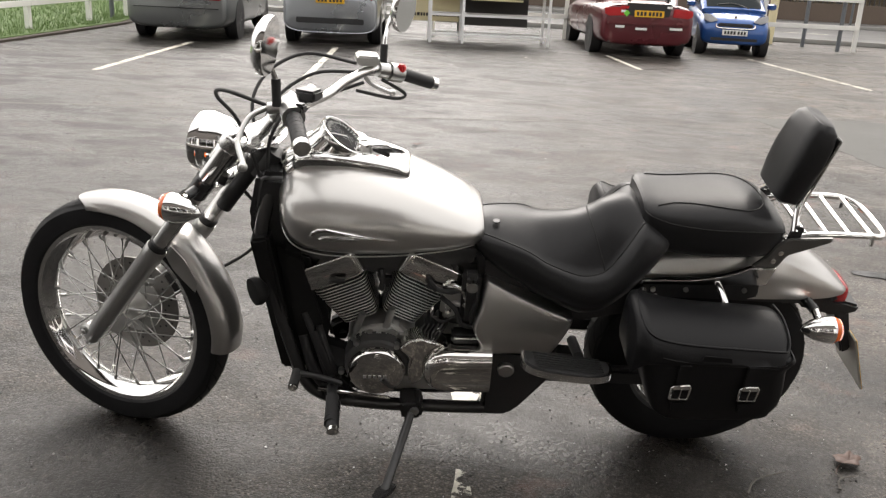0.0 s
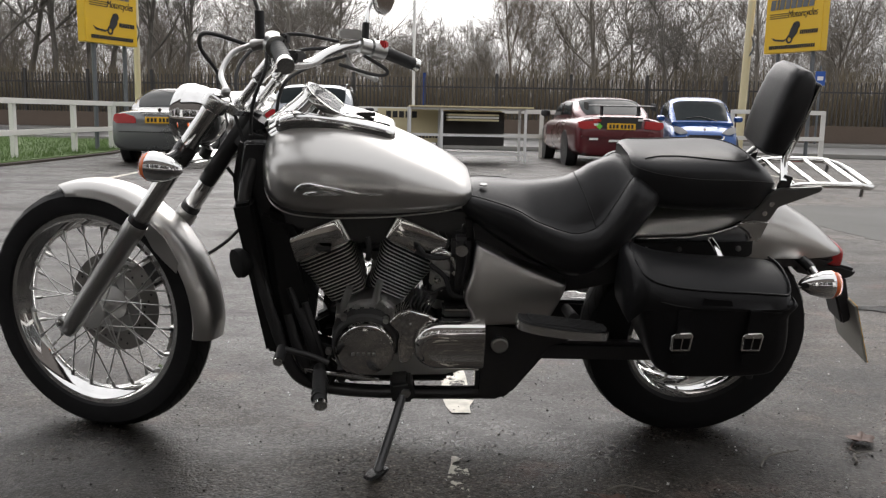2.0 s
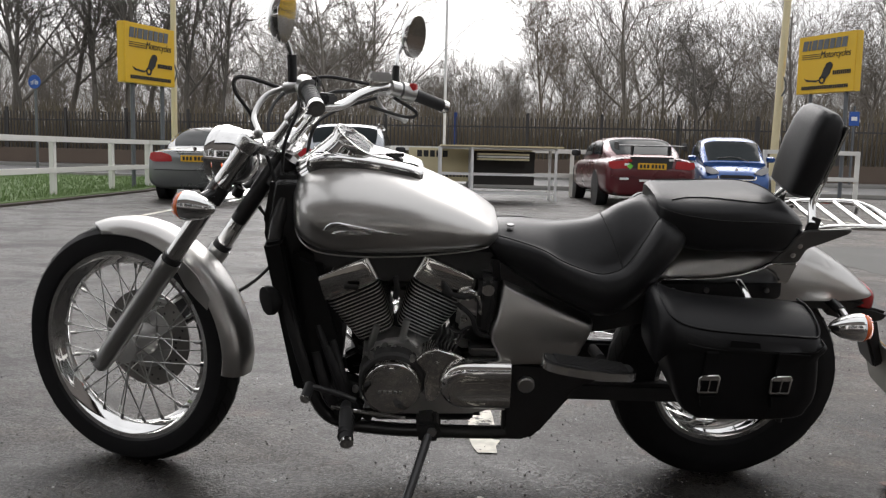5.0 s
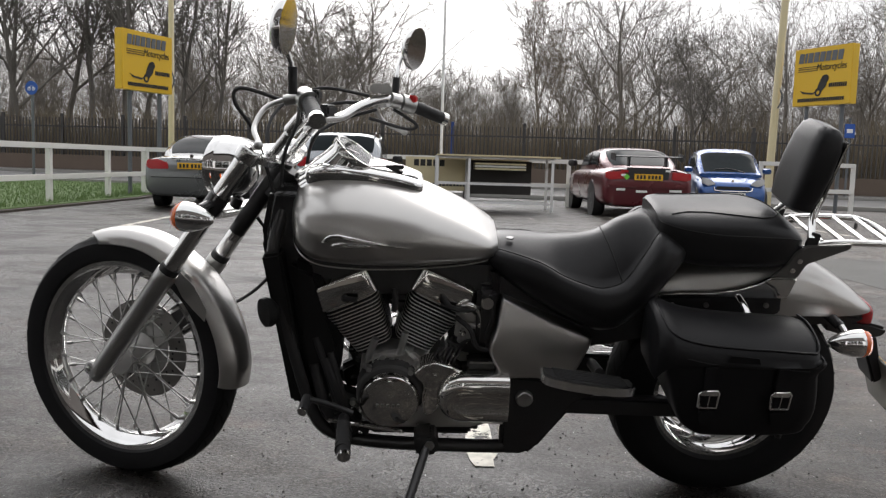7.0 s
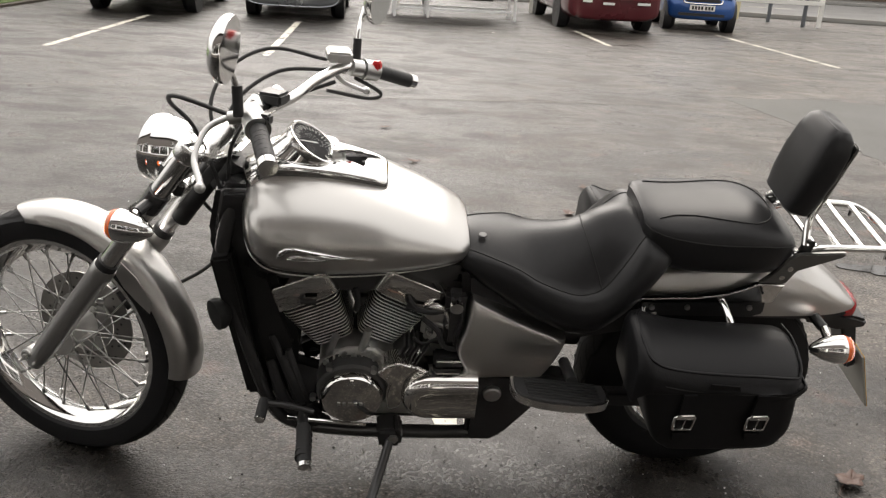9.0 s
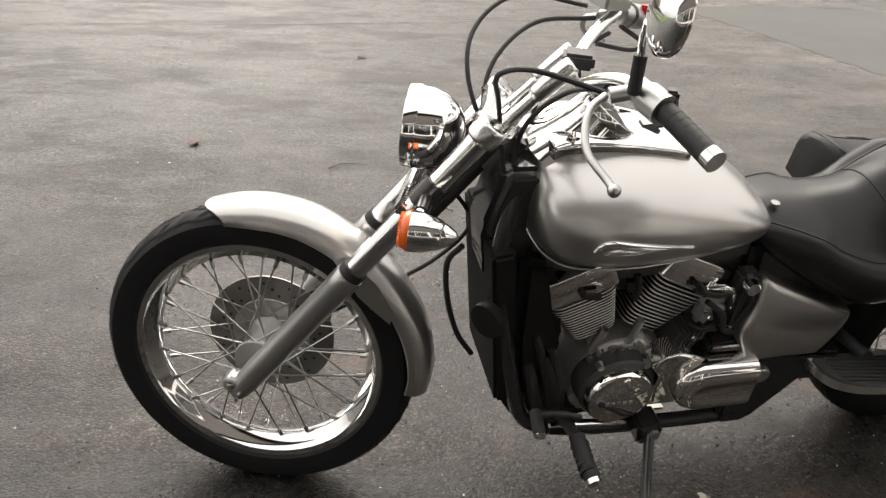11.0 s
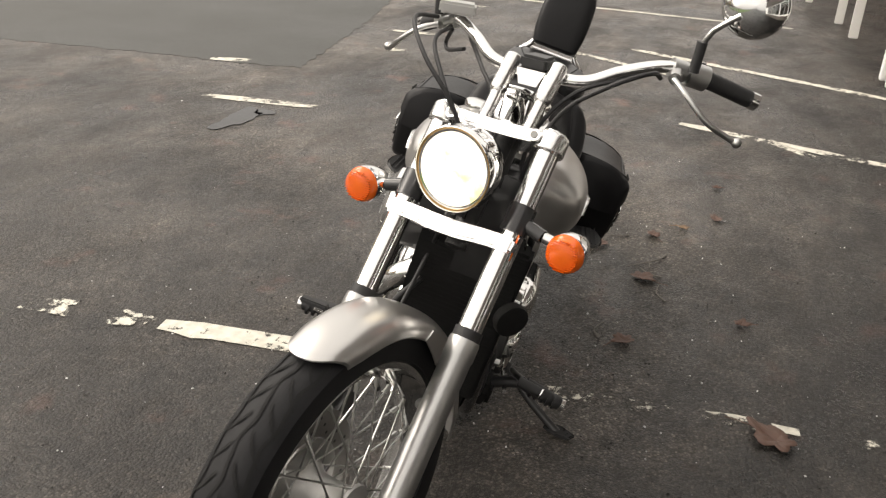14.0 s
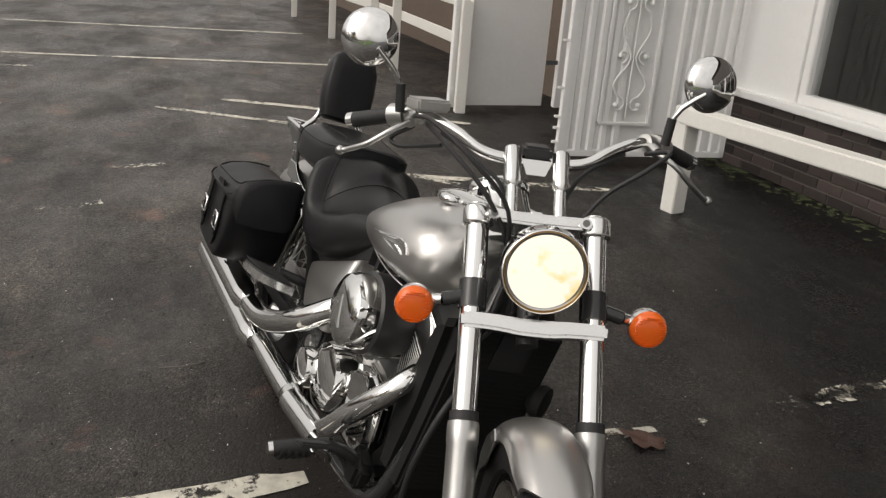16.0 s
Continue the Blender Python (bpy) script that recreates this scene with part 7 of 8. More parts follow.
body_silver = paint("pale_silver_paint", (0.36, 0.38, 0.40), 0.75)
ESTATE = [(0.0, 0.76, 0.29, 0.55, 0.82), (0.03, 0.83, 0.25, 0.60, 0.95), (0.12, 0.87, 0.22, 0.62, 1.01), (0.9, 0.90, 0.20, 0.62, 1.02), (2.3, 0.90, 0.20, 0.60, 1.0), (3.4, 0.89, 0.20, 0.60, 0.98), (4.2, 0.84, 0.24, 0.56, 0.88), (4.55, 0.72, 0.30, 0.52, 0.72), (4.65, 0.5, 0.38, 0.5, 0.6)]
ESTATE_CAB = [(0.06, 0.70, 0.93, 0.98, 1.03), (0.22, 0.76, 0.93, 1.0, 1.27), (0.42, 0.76, 0.93, 1.02, 1.47), (0.7, 0.76, 0.93, 1.02, 1.52), (1.5, 0.76, 0.93, 1.01, 1.54), (2.5, 0.75, 0.93, 1.0, 1.47), (3.0, 0.73, 0.92, 0.98, 1.25), (3.5, 0.68, 0.90, 0.96, 1.0)]


def estate_extras(ob, shell):
    part("bumper_insert", box(-0.028, 0.02, -0.62, 0.62, 0.40, 0.50, 0.01), CAR_TRIM, ob, auto=30)
    part("boot_chrome", box(-0.028, 0.02, -0.34, 0.34, 0.925, 0.945, 0.004), CHROME, ob, auto=30)
    for sy in (-1, 1):
        part("roof_rail", tube([(0.5, 0.62 * sy, 1.45), (0.6, 0.62 * sy, 1.53), (2.3, 0.62 * sy, 1.52), (2.4, 0.62 * sy, 1.44)], 0.018, 8, 3), CHROME, ob)
        part("door_mirror", moved(loft([(2.72, 0.03, 0.98, 1.04, 1.10), (2.78, 0.11, 0.97, 1.04, 1.12), (2.88, 0.06, 0.99, 1.04, 1.08)], 16, 3, 0.6, 0.6), Matrix.Translation((0, 0.98 * sy, 0))), CAR_TRIM, ob)


car("pale silver estate car with roof rails", parked(-4.08, 12.50, HEAD, 0.92), ESTATE, ESTATE_CAB, (0.14, 0.40), (2.64, 3.40), ((1.86, 2.95, 1.90, 2.55), (0.98, 1.78, 1.0, 1.80), (0.42, 0.90, 0.55, 0.92)), body_silver, ((0.92, 0.33), (3.72, 0.33)),
    (("tail_lamp", [(0.56, 0.86), (0.80, 0.85), (0.87, 0.92), (0.85, 1.04), (0.62, 1.03)], -0.016, 0.22, CAR_RED_LAMP),), (-0.026, 0.82, 0.52), PLATE_YELLOW, estate_extras)

body_blue = paint("blue_paint", (0.008, 0.065, 0.24), 0.35)
L = 2.70
TINY = [(0.0, 0.62, 0.30, 0.55, 0.85), (0.06, 0.72, 0.28, 0.6, 1.0), (0.5, 0.77, 0.22, 0.62, 1.05), (1.5, 0.77, 0.22, 0.62, 1.0), (2.15, 0.76, 0.22, 0.6, 0.92), (2.48, 0.72, 0.24, 0.55, 0.80), (2.64, 0.68, 0.24, 0.48, 0.70), (2.70, 0.6, 0.28, 0.45, 0.60)]
TINY_CAB = [(0.06, 0.62, 0.93, 0.98, 1.06), (0.22, 0.69, 0.93, 1.0, 1.38), (0.55, 0.70, 0.93, 1.0, 1.51), (1.1, 0.70, 0.93, 1.0, 1.53), (1.5, 0.70, 0.93, 0.99, 1.46), (1.9, 0.69, 0.90, 0.96, 1.20), (2.25, 0.67, 0.86, 0.92, 0.96)]


def tiny_extras(ob, shell):
    part("grille", box(2.665, 2.715, -0.36, 0.36, 0.60, 0.68, 0.02), CAR_TRIM, ob, "black grille", auto=30)
    part("grille_chrome", tube([(2.70, -0.40, 0.66), (2.715, -0.36, 0.585), (2.722, 0.0, 0.575), (2.715, 0.36, 0.585), (2.70, 0.40, 0.66)], 0.018, 8, 4), CHROME, ob)
    part("bumper_insert", box(2.66, 2.712, -0.50, 0.50, 0.30, 0.40, 0.02), CAR_TRIM, ob, auto=30)
    part("bonnet_mark", lathe([(2.70, 0.03), (2.712, 0.03), (2.712, 0.02)], 16, "x", (-0.10, 0, 0.80)), CHROME, ob)
    part("wiper", tube([(2.30, 0.30, 0.985), (2.12, 0.0, 1.07), (2.16, -0.35, 1.04)], 0.010, 6, 3), CAR_TRIM, ob)
    for sy in (-1, 1):
        part("door_mirror", moved(loft([(1.75, 0.05, 0.98, 1.03, 1.08), (1.82, 0.10, 0.96, 1.03, 1.10), (1.92, 0.07, 0.98, 1.03, 1.07)], 16, 3, 0.6, 0.6), Matrix.Translation((0, 0.86 * sy, 0))), body_blue, ob)


car("small two-seat blue car seen from the front", parked(2.86, 18.15, radians(-88), 0.90), TINY, TINY_CAB, (0.12, 0.40), (1.56, 2.20), ((0.75, 1.90, 0.85, 1.48),), body_blue, ((0.42, 0.29), (2.28, 0.29)),
    (("headlamp", [(0.36, 0.72), (0.52, 0.68), (0.66, 0.74), (0.66, 0.86), (0.52, 0.84), (0.42, 0.78)], 2.46, 2.66, CAR_CLEAR_LAMP),), (2.725, 0.49, 0.52), PLATE_WHITE, tiny_extras, pw=0.5)
# ---- the shop along the car park, behind the first stand of the camera ----
SHOP = Matrix.Translation((4.40, -2.98, 0)) @ Matrix.Rotation(radians(7.9), 4, "Z")  # x towards the corner, y out of the wall
MORTAR = mat("mortar", (0.10, 0.09, 0.08), 0.9, grain=(6, 70), spread=0.2)
BRICK = mat("dark_brick", (0.036, 0.027, 0.025), 0.6, grain=(7, 60), spread=0.3, bump=(90, 0.3, 0.002))
_nt = BRICK.node_tree
_oi = _nt.nodes.new("ShaderNodeObjectInfo")
_hs = _nt.nodes.new("ShaderNodeHueSaturation")
_mr = _nt.nodes.new("ShaderNodeMapRange")
_mr.inputs[3].default_value, _mr.inputs[4].default_value = 0.55, 1.75
_nt.links.new(_oi.outputs["Random"], _mr.inputs[0])
_nt.links.new(_mr.outputs[0], _hs.inputs["Value"])
_src = _nt.nodes["Principled BSDF"].inputs["Base Color"].links[0].from_socket
_nt.links.new(_src, _hs.inputs["Color"])
_nt.links.new(_hs.outputs[0], _nt.nodes["Principled BSDF"].inputs["Base Color"])
PANEL = mat("white_cladding", (0.80, 0.80, 0.79), 0.45, grain=(1.5, 25), spread=0.06)
UNSEEN_TOP = mat("unseen_dark_top", (0.05, 0.04, 0.035), 0.6, grain=(2, 25), spread=0.2)
UPVC = mat("white_frame", (0.76, 0.76, 0.75), 0.35, grain=(2, 30), spread=0.05)
# dark colour stands in for the unlit shop inside
ROOM_SHADE = mat("room_shade", (0.07, 0.065, 0.05), 0.8, grain=(1, 9), spread=0.3)
WINDOW_GLASS = mat("window_glass", (0.9, 0.92, 0.92), 0.02)
WINDOW_GLASS.node_tree.nodes["Principled BSDF"].inputs["Transmission Weight"].default_value = 1.0

SILL = 0.53
WALL_L = 15.0
plinth = tagged(part("wall_plinth", moved(box(-WALL_L, 0.0, -0.25, -0.012, 0, SILL), SHOP), MORTAR, smooth=False), "dark brick plinth wall under the shop windows", "wall", kind="structure")
# bay windows between white panels; x measured back from the corner
BAYS = [(-3.6, -0.98), (-6.8, -3.7), (-10.0, -6.9), (-13.2, -10.1)]
edges = [0.0] + [v for a, b in BAYS for v in (b, a)] + [-WALL_L]
for k in range(0, len(edges), 2):
    tagged(part("wall_panel", moved(box(edges[k + 1], edges[k], -0.2, 0.0, SILL, 2.35, 0.004), SHOP), PANEL, smooth=False), "smooth white clad shop wall", "wall", kind="structure")
# unseen upper wall, its height and dark colour set to hold back sky light
tagged(part("wall_unseen_top", moved(box(-WALL_L, 0.0, -0.2, 0.03, 2.35, 4.8, 0.01), SHOP), UNSEEN_TOP, smooth=False), "unseen dark upper wall added to block sky light", "wall", kind="structure")
tagged(part("window_sill", moved(box(-WALL_L, 0.02, -0.06, 0.05, SILL - 0.015, SILL + 0.045, 0.008), SHOP), UPVC, auto=30), "white window sill board", "sill", kind="structure")
for k, (a, b) in enumerate(BAYS):
    win = tagged(new("window_%d" % (k + 1)), "large shop window with white frame", "window", kind="structure")
    win.matrix_basis = SHOP
    for x0, x1, z0, z1 in ((a, b, SILL + 0.045, SILL + 0.115), (a, b, 2.28, 2.35), (a, a + 0.07, SILL + 0.115, 2.28), (b - 0.07, b, SILL + 0.115, 2.28), ((a + b) / 2 - 0.035, (a + b) / 2 + 0.035, SILL + 0.115, 2.28)):
        part("window_frame", box(x0, x1, -0.10, -0.02, z0, z1, 0.006), UPVC, win, auto=30)
    for x0, x1 in ((a + 0.07, (a + b) / 2 - 0.035), ((a + b) / 2 + 0.035, b - 0.07)):
        pane = part("pane", box(x0, x1, -0.07, -0.064, SILL + 0.115, 2.28), WINDOW_GLASS, win, "clear glass pane", smooth=False)
        pane.visible_shadow = False
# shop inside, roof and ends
tagged(part("shop_floor", moved(box(-WALL_L, 0, -6.2, -0.25, 0.0, 0.08), SHOP), ROOM_SHADE, smooth=False), "shop floor with dimness put into its colour", "floor", kind="structure")
tagged(part("wall_back", moved(box(-WALL_L, 0, -6.4, -6.2, 0, 4.8), SHOP), ROOM_SHADE, smooth=False), "back wall of the shop with dimness put into its colour", "wall", kind="structure")
tagged(part("wall_end", moved(box(-0.2, 0.0, -6.2, -0.25, 0, 4.8), SHOP), PANEL, smooth=False), "white end wall of the shop", "wall", kind="structure")
tagged(part("wall_far_end", moved(box(-WALL_L, -WALL_L + 0.2, -6.2, -0.25, 0, 4.8), SHOP), PANEL, smooth=False), "white end wall of the shop", "wall", kind="structure")
# unseen roof, added at the height that shades the ground
tagged(part("unseen_roof", moved(box(-WALL_L - 0.2, 0.15, -6.5, 0.45, 4.8, 5.0, 0.02), SHOP), UNSEEN_TOP, smooth=False), "unseen flat roof added to block sky light", "roof", kind="structure")
# lining and ceiling are added so that the inside stays dark
tagged(part("wall_lining", moved(box(-0.32, -0.21, -6.2, -0.26, 0.08, 4.75), SHOP), ROOM_SHADE, smooth=False), "dark lining added to keep the shop inside dim", "wall", kind="structure")
tagged(part("ceiling", moved(box(-WALL_L + 0.21, -0.33, -6.19, -0.21, 2.7, 2.85), SHOP), ROOM_SHADE, smooth=False), "unseen dark ceiling added to keep the shop dim", "ceiling", kind="structure")
# a motorcycle-like stock shape inside, kept dark: wheels and tank behind the glass
stock = thing("stock_motorcycle", "dark motorcycle standing inside behind the window", "motorcycle", SHOP @ Matrix.Translation((-2.45, -0.95, 0.08)))
for x in (-0.7, 0.7):
    part("wheel", lathe([(-0.05, 0.24), (-0.05, 0.31), (0, 0.325), (0.05, 0.31), (0.05, 0.24)], 32, "y", (x, 0, 0.33), closed=True), TYRE, stock)
    part("mudguard", tube([(x + 0.36 * math.cos(a), 0, 0.33 + 0.36 * math.sin(a)) for a in np.linspace(0.3, 2.6, 8)], 0.03, 8, 1), BLACK_PAINT, stock)
part("tank", loft([(-0.35, 0.06, 0.75, 0.85, 0.92), (-0.2, 0.14, 0.70, 0.84, 0.98), (0.1, 0.12, 0.72, 0.82, 0.92), (0.2, 0.05, 0.74, 0.8, 0.85)], 24, 4), BLACK_PAINT, stock)
part("seat", loft([(0.15, 0.08, 0.68, 0.74, 0.78), (0.4, 0.14, 0.66, 0.74, 0.8), (0.8, 0.1, 0.72, 0.8, 0.86)], 20, 4), LEATHER, stock)
part("engine", slab([(-0.3, 0.3), (0.3, 0.3), (0.25, 0.65), (-0.25, 0.68)], -0.14, 0.14, 0.04), ENGINE_DARK, stock)
part("handlebar", tube([(-0.3, -0.38, 1.1), (-0.45, -0.15, 1.05), (-0.45, 0.15, 1.05), (-0.3, 0.38, 1.1)], 0.014, 8, 4), CHROME, stock)
part("exhaust", tube([(-0.3, 0.16, 0.5), (-0.2, 0.18, 0.28), (0.9, 0.2, 0.32)], 0.04, 12, 4), CHROME, stock)
part("fork", tube([(-0.7, 0.1, 0.33), (-0.42, 0.1, 1.0)], 0.025, 10, 1), CHROME, stock)

# bricks of the plinth where it is passed close by
first = None
for row in range(7):
    z = 0.004 + row * 0.0755
    off = 0.0 if row % 2 else -0.1125
    k = 0
    while True:
        x1 = -0.004 - k * 0.2255 + off
        x0 = x1 - 0.215
        k += 1
        if x0 < -4.6:
            break
        if x1 > -0.01:
            x1 = -0.01
        m = SHOP @ Matrix.Translation((x0, 0, z + random.uniform(-0.001, 0.001)))
        if x1 - x0 < 0.2:
            part("brick", box(0, x1 - x0, -0.05, random.uniform(-0.004, -0.001), 0, 0.065, 0.004, 1), BRICK, plinth, m=m, smooth=False)
        elif first is None:
            first = part("brick", box(0, 0.215, -0.05, -0.002, 0, 0.065, 0.004, 1), BRICK, plinth, m=m, smooth=False)
        else:
            share("brick", first, plinth, m @ Matrix.Translation((0, random.uniform(-0.002, 0.001), 0)))

# moss and grime along its foot
MOSS = mat("moss", (0.035, 0.045, 0.014), 0.95, grain=(8, 60), spread=0.5, bump=(80, 0.8, 0.01))
rnd = random.Random(9)
bm = bmesh.new()
for k in range(420):
    x, y = rnd.uniform(-4.5, 0.0), abs(rnd.gauss(0, 0.10))
    r = rnd.uniform(0.008, 0.03)
    bmesh.ops.create_icosphere(bm, subdivisions=1, radius=r, matrix=Matrix.Translation((x, y, 0.0)) @ Matrix.Diagonal((1, 1, 0.25, 1)))
tagged(part("moss", moved(bm, SHOP), MOSS), "clumps of dark green moss along the wall foot", "moss", kind="stuff")

# low white rail in front of the window
rail = thing("low_rail", "low white painted timber rail in front of the shop", "rail", Matrix.Translation((2.76, -2.01, 0)) @ Matrix.Rotation(radians(196.6), 4, "Z"), "white fences")
part("post", box(-0.055, 0.055, -0.05, 0.05, 0, 0.545, 0.006), WHITE_WOOD, rail, auto=30)
part("post", box(1.88, 1.98, -0.05, 0.05, 0, 0.545, 0.006), WHITE_WOOD, rail, auto=30)
part("rail", box(-0.06, 2.02, -0.055, 0.055, 0.54, 0.64, 0.008), WHITE_WOOD, rail, auto=30)


# ornamental steel gate leaf, ribbed sheet with wrought scrolls
def scroll(bm, cx, cz, r, start, turn, y):
    pts = []
    for k in range(26):
        u = k / 25
        a = start + turn * 5.0 * u
        rr = r * (1 - 0.80 * u)
        pts.append((cx + rr * math.cos(a), y, cz + rr * math.sin(a)))
    tube(pts, 0.008, 6, 1, bm)
    bmesh.ops.create_uvsphere(bm, u_segments=10, v_segments=6, radius=0.02, matrix=Matrix.Translation(pts[-1]))


gate = thing("ornamental_gate", "white painted steel gate leaf with wrought scrolls, standing open", "gate", Matrix.Translation((3.845, -1.64, 0)) @ Matrix.Rotation(radians(-86), 4, "Z"))
W, Z0, Z1 = 1.28, 0.075, 2.15
prof = []
x = 0.0
while x < W - 0.01:
    for dx, dy in ((0.0, 0.0), (0.012, -0.018), (0.05, -0.018), (0.062, 0.0), (0.085, 0.0)):
        prof.append((min(W, x + dx), dy))
    x += 0.095 if (x < 0.30 or x > 0.60) else 0.42
bm = bmesh.new()
va = [bm.verts.new((px, py, Z0)) for px, py in prof]
vb = [bm.verts.new((px, py, Z1)) for px, py in prof]
vc = [bm.verts.new((px, py + 0.01, Z0)) for px, py in prof]
vd = [bm.verts.new((px, py + 0.01, Z1)) for px, py in prof]
for k in range(len(prof) - 1):
    bm.faces.new((va[k], va[k + 1], vb[k + 1], vb[k]))
    bm.faces.new((vc[k], vd[k], vd[k + 1], vc[k + 1]))
part("ribbed_sheet", bm, WHITE_STEEL, gate, "white ribbed steel sheet", smooth=False)
for x0, x1, z0, z1 in ((-0.03, 0.02, Z0 - 0.01, Z1), (W - 0.02, W + 0.03, Z0 - 0.01, Z1), (-0.03, W + 0.03, Z0 - 0.015, Z0 + 0.03), (-0.03, W + 0.03, Z1, Z1 + 0.04)):
    part("gate_frame", box(x0, x1, -0.022, 0.03, z0, z1, 0.004), WHITE_STEEL, gate, auto=30)
cx = 0.455
for x in (cx - 0.19, cx + 0.19):
    part("panel_bar", box(x - 0.012, x + 0.012, -0.028, 0.0, 0.30, 2.05, 0.003), WHITE_STEEL, gate, auto=30)
for z in (0.30, 1.20):
    part("panel_bar", box(cx - 0.19, cx + 0.19, -0.028, 0.0, z - 0.012, z + 0.012, 0.003), WHITE_STEEL, gate, auto=30)
for zc in (0.34, 1.24):
    bm = bmesh.new()
    for sx in (-1, 1):
        scroll(bm, cx + sx * 0.075, zc + 0.09, 0.062, math.pi / 2 if sx > 0 else math.pi / 2, sx, -0.026)
        scroll(bm, cx + sx * 0.085, zc + 0.44, 0.055, -math.pi / 2, -sx, -0.026)
        scroll(bm, cx + sx * 0.075, zc + 0.80, 0.060, -math.pi / 2, -sx, -0.026)
        tube([(cx + sx * 0.075, -0.026, zc + 0.15), (cx + sx * 0.12, -0.026, zc + 0.25), (cx + sx * 0.02, -0.026, zc + 0.42), (cx + sx * 0.10, -0.026, zc + 0.60), (cx + sx * 0.075, -0.026, zc + 0.74)], 0.008, 6, 5, bm)
    tube([(cx, -0.026, zc), (cx, -0.026, zc + 0.86)], 0.007, 6, 1, bm)
    part("scrollwork", bm, WHITE_STEEL, gate, "wrought scrolls painted white")
for z in (0.15, 0.25, 0.33, 0.53, 0.85):
    part("hinge_pin", box(-0.07, -0.02, -0.012, 0.012, z, z + 0.018, 0.003), WHITE_STEEL, gate, auto=30)
# plain door leaf behind it
leaf = thing("plain_gate", "plain white steel gate leaf in a frame", "gate", Matrix.Translation((5.66, -1.22, 0)) @ Matrix.Rotation(radians(-80), 4, "Z"))
part("sheet", box(0.03, 0.90, -0.012, 0.012, 0.045, 1.90, 0.003), WHITE_STEEL, leaf, "flat white sheet", smooth=False)
for x0, x1 in ((-0.03, 0.03), (1.02, 1.10)):
    part("gate_post", box(x0, x1, -0.035, 0.03, 0.03, 2.1, 0.005), WHITE_STEEL, leaf, auto=30)
for z in (0.18, 0.55):
    part("latch", box(-0.03, 0.06, -0.045, -0.015, z, z + 0.03, 0.004), WHITE_STEEL, leaf, auto=30)
part("hinge", box(0.90, 1.02, -0.02, 0.0, 0.42, 0.46, 0.004), GREY_STEEL, leaf, auto=30)
bm = bmesh.new()
for k in range(9):
    lathe([(-0.017, 0.0005), (-0.016, 0.008), (-0.012, 0.009)], 8, "y", (0.07 + 0.1 * k, 0, 0.10), bm=bm)
part("rivets", bm, WHITE_STEEL, leaf)
# white fence and brick wall further along
rail_fence([(5.55, -1.28), (7.85, -1.02), (8.75, -0.88), (10.4, -0.52), (13.0, -0.1)], 0.95, rails=(0.97, 0.62), label="white painted timber rails beside the gate")
bm = moved(box(0, 16, -0.3, 0.0, 0, 3.2), Matrix.Translation((4.6, -2.75, 0)) @ Matrix.Rotation(radians(9), 4, "Z"))
tagged(part("wall_brick", bm, BROWN_WALL, smooth=False), "brown brick wall behind the gates", "wall", kind="structure")

# puddles
WATER = mat("water", (0.02, 0.02, 0.02), 0.03, ior=1.33)


def puddle(cx, cy, rx, ry, seed):
    rnd = random.Random(seed)
    bm = bmesh.new()
    ph = [rnd.uniform(0, 6.28) for _ in range(5)]
    vs = []
    for k in range(48):
        a = 2 * math.pi * k / 48
        r = 1 + 0.22 * math.sin(2 * a + ph[0]) + 0.16 * math.sin(3 * a + ph[1]) + 0.10 * math.sin(5 * a + ph[2]) + 0.07 * math.sin(9 * a + ph[3])
        vs.append(bm.verts.new((cx + rx * r * math.cos(a), cy + ry * r * math.sin(a), 0.0045)))
    bm.faces.new(vs)
    tagged(part("puddle", bm, WATER, smooth=False), "shallow rain puddle on the asphalt", "puddle", kind="structure")


puddle(2.12, 2.27, 0.20, 0.09, 1)
puddle(2.30, 2.22, 0.07, 0.05, 6)


# fallen leaves and twigs
def dead_leaf(x, y, size, turn, material, seed):
    rnd = random.Random(seed)
    bm = bmesh.new()
    n = 36
    rim, inner = [], []
    ph = rnd.uniform(0, 6.28)
    for k in range(n):
        a = 2 * math.pi * k / n
        r = size * (0.62 + 0.30 * abs(math.cos(2.5 * a)) ** 1.2 + rnd.uniform(-0.10, 0.08)) * (1.0 + 0.25 * math.cos(a))
        curl = 0.010 + size * 0.10 * (1 + math.sin(2 * a + ph)) * (r / size) ** 2
        rim.append(bm.verts.new((r * math.cos(a), r * 0.72 * math.sin(a), curl + rnd.uniform(-0.03, 0.03) * size)))
        inner.append(bm.verts.new((0.5 * r * math.cos(a), 0.36 * r * math.sin(a), 0.006 + size * (0.05 if k % 7 else 0.0) + rnd.uniform(0, 0.02) * size)))
    c = bm.verts.new((0, 0, 0.005))
    for k in range(n):
        bm.faces.new((c, inner[k], inner[(k + 1) % n]))
        bm.faces.new((inner[k], rim[k], rim[(k + 1) % n], inner[(k + 1) % n]))
    tube([(size * 0.8, 0, 0.01), (size * 1.3, 0.1 * size, 0.008), (size * 1.8, 0.3 * size, 0.006)], 0.0016, 5, 2, bm)
    ob = part("leaf", bm, material, m=Matrix.Translation((x, y, 0.002)) @ Matrix.Rotation(turn, 4, "Z"))
    ob.modifiers.new("thickness", "SOLIDIFY").thickness = 0.0012
    tagged(ob, "wet curled brown leaf lying on the asphalt", "leaf", "fallen leaves")


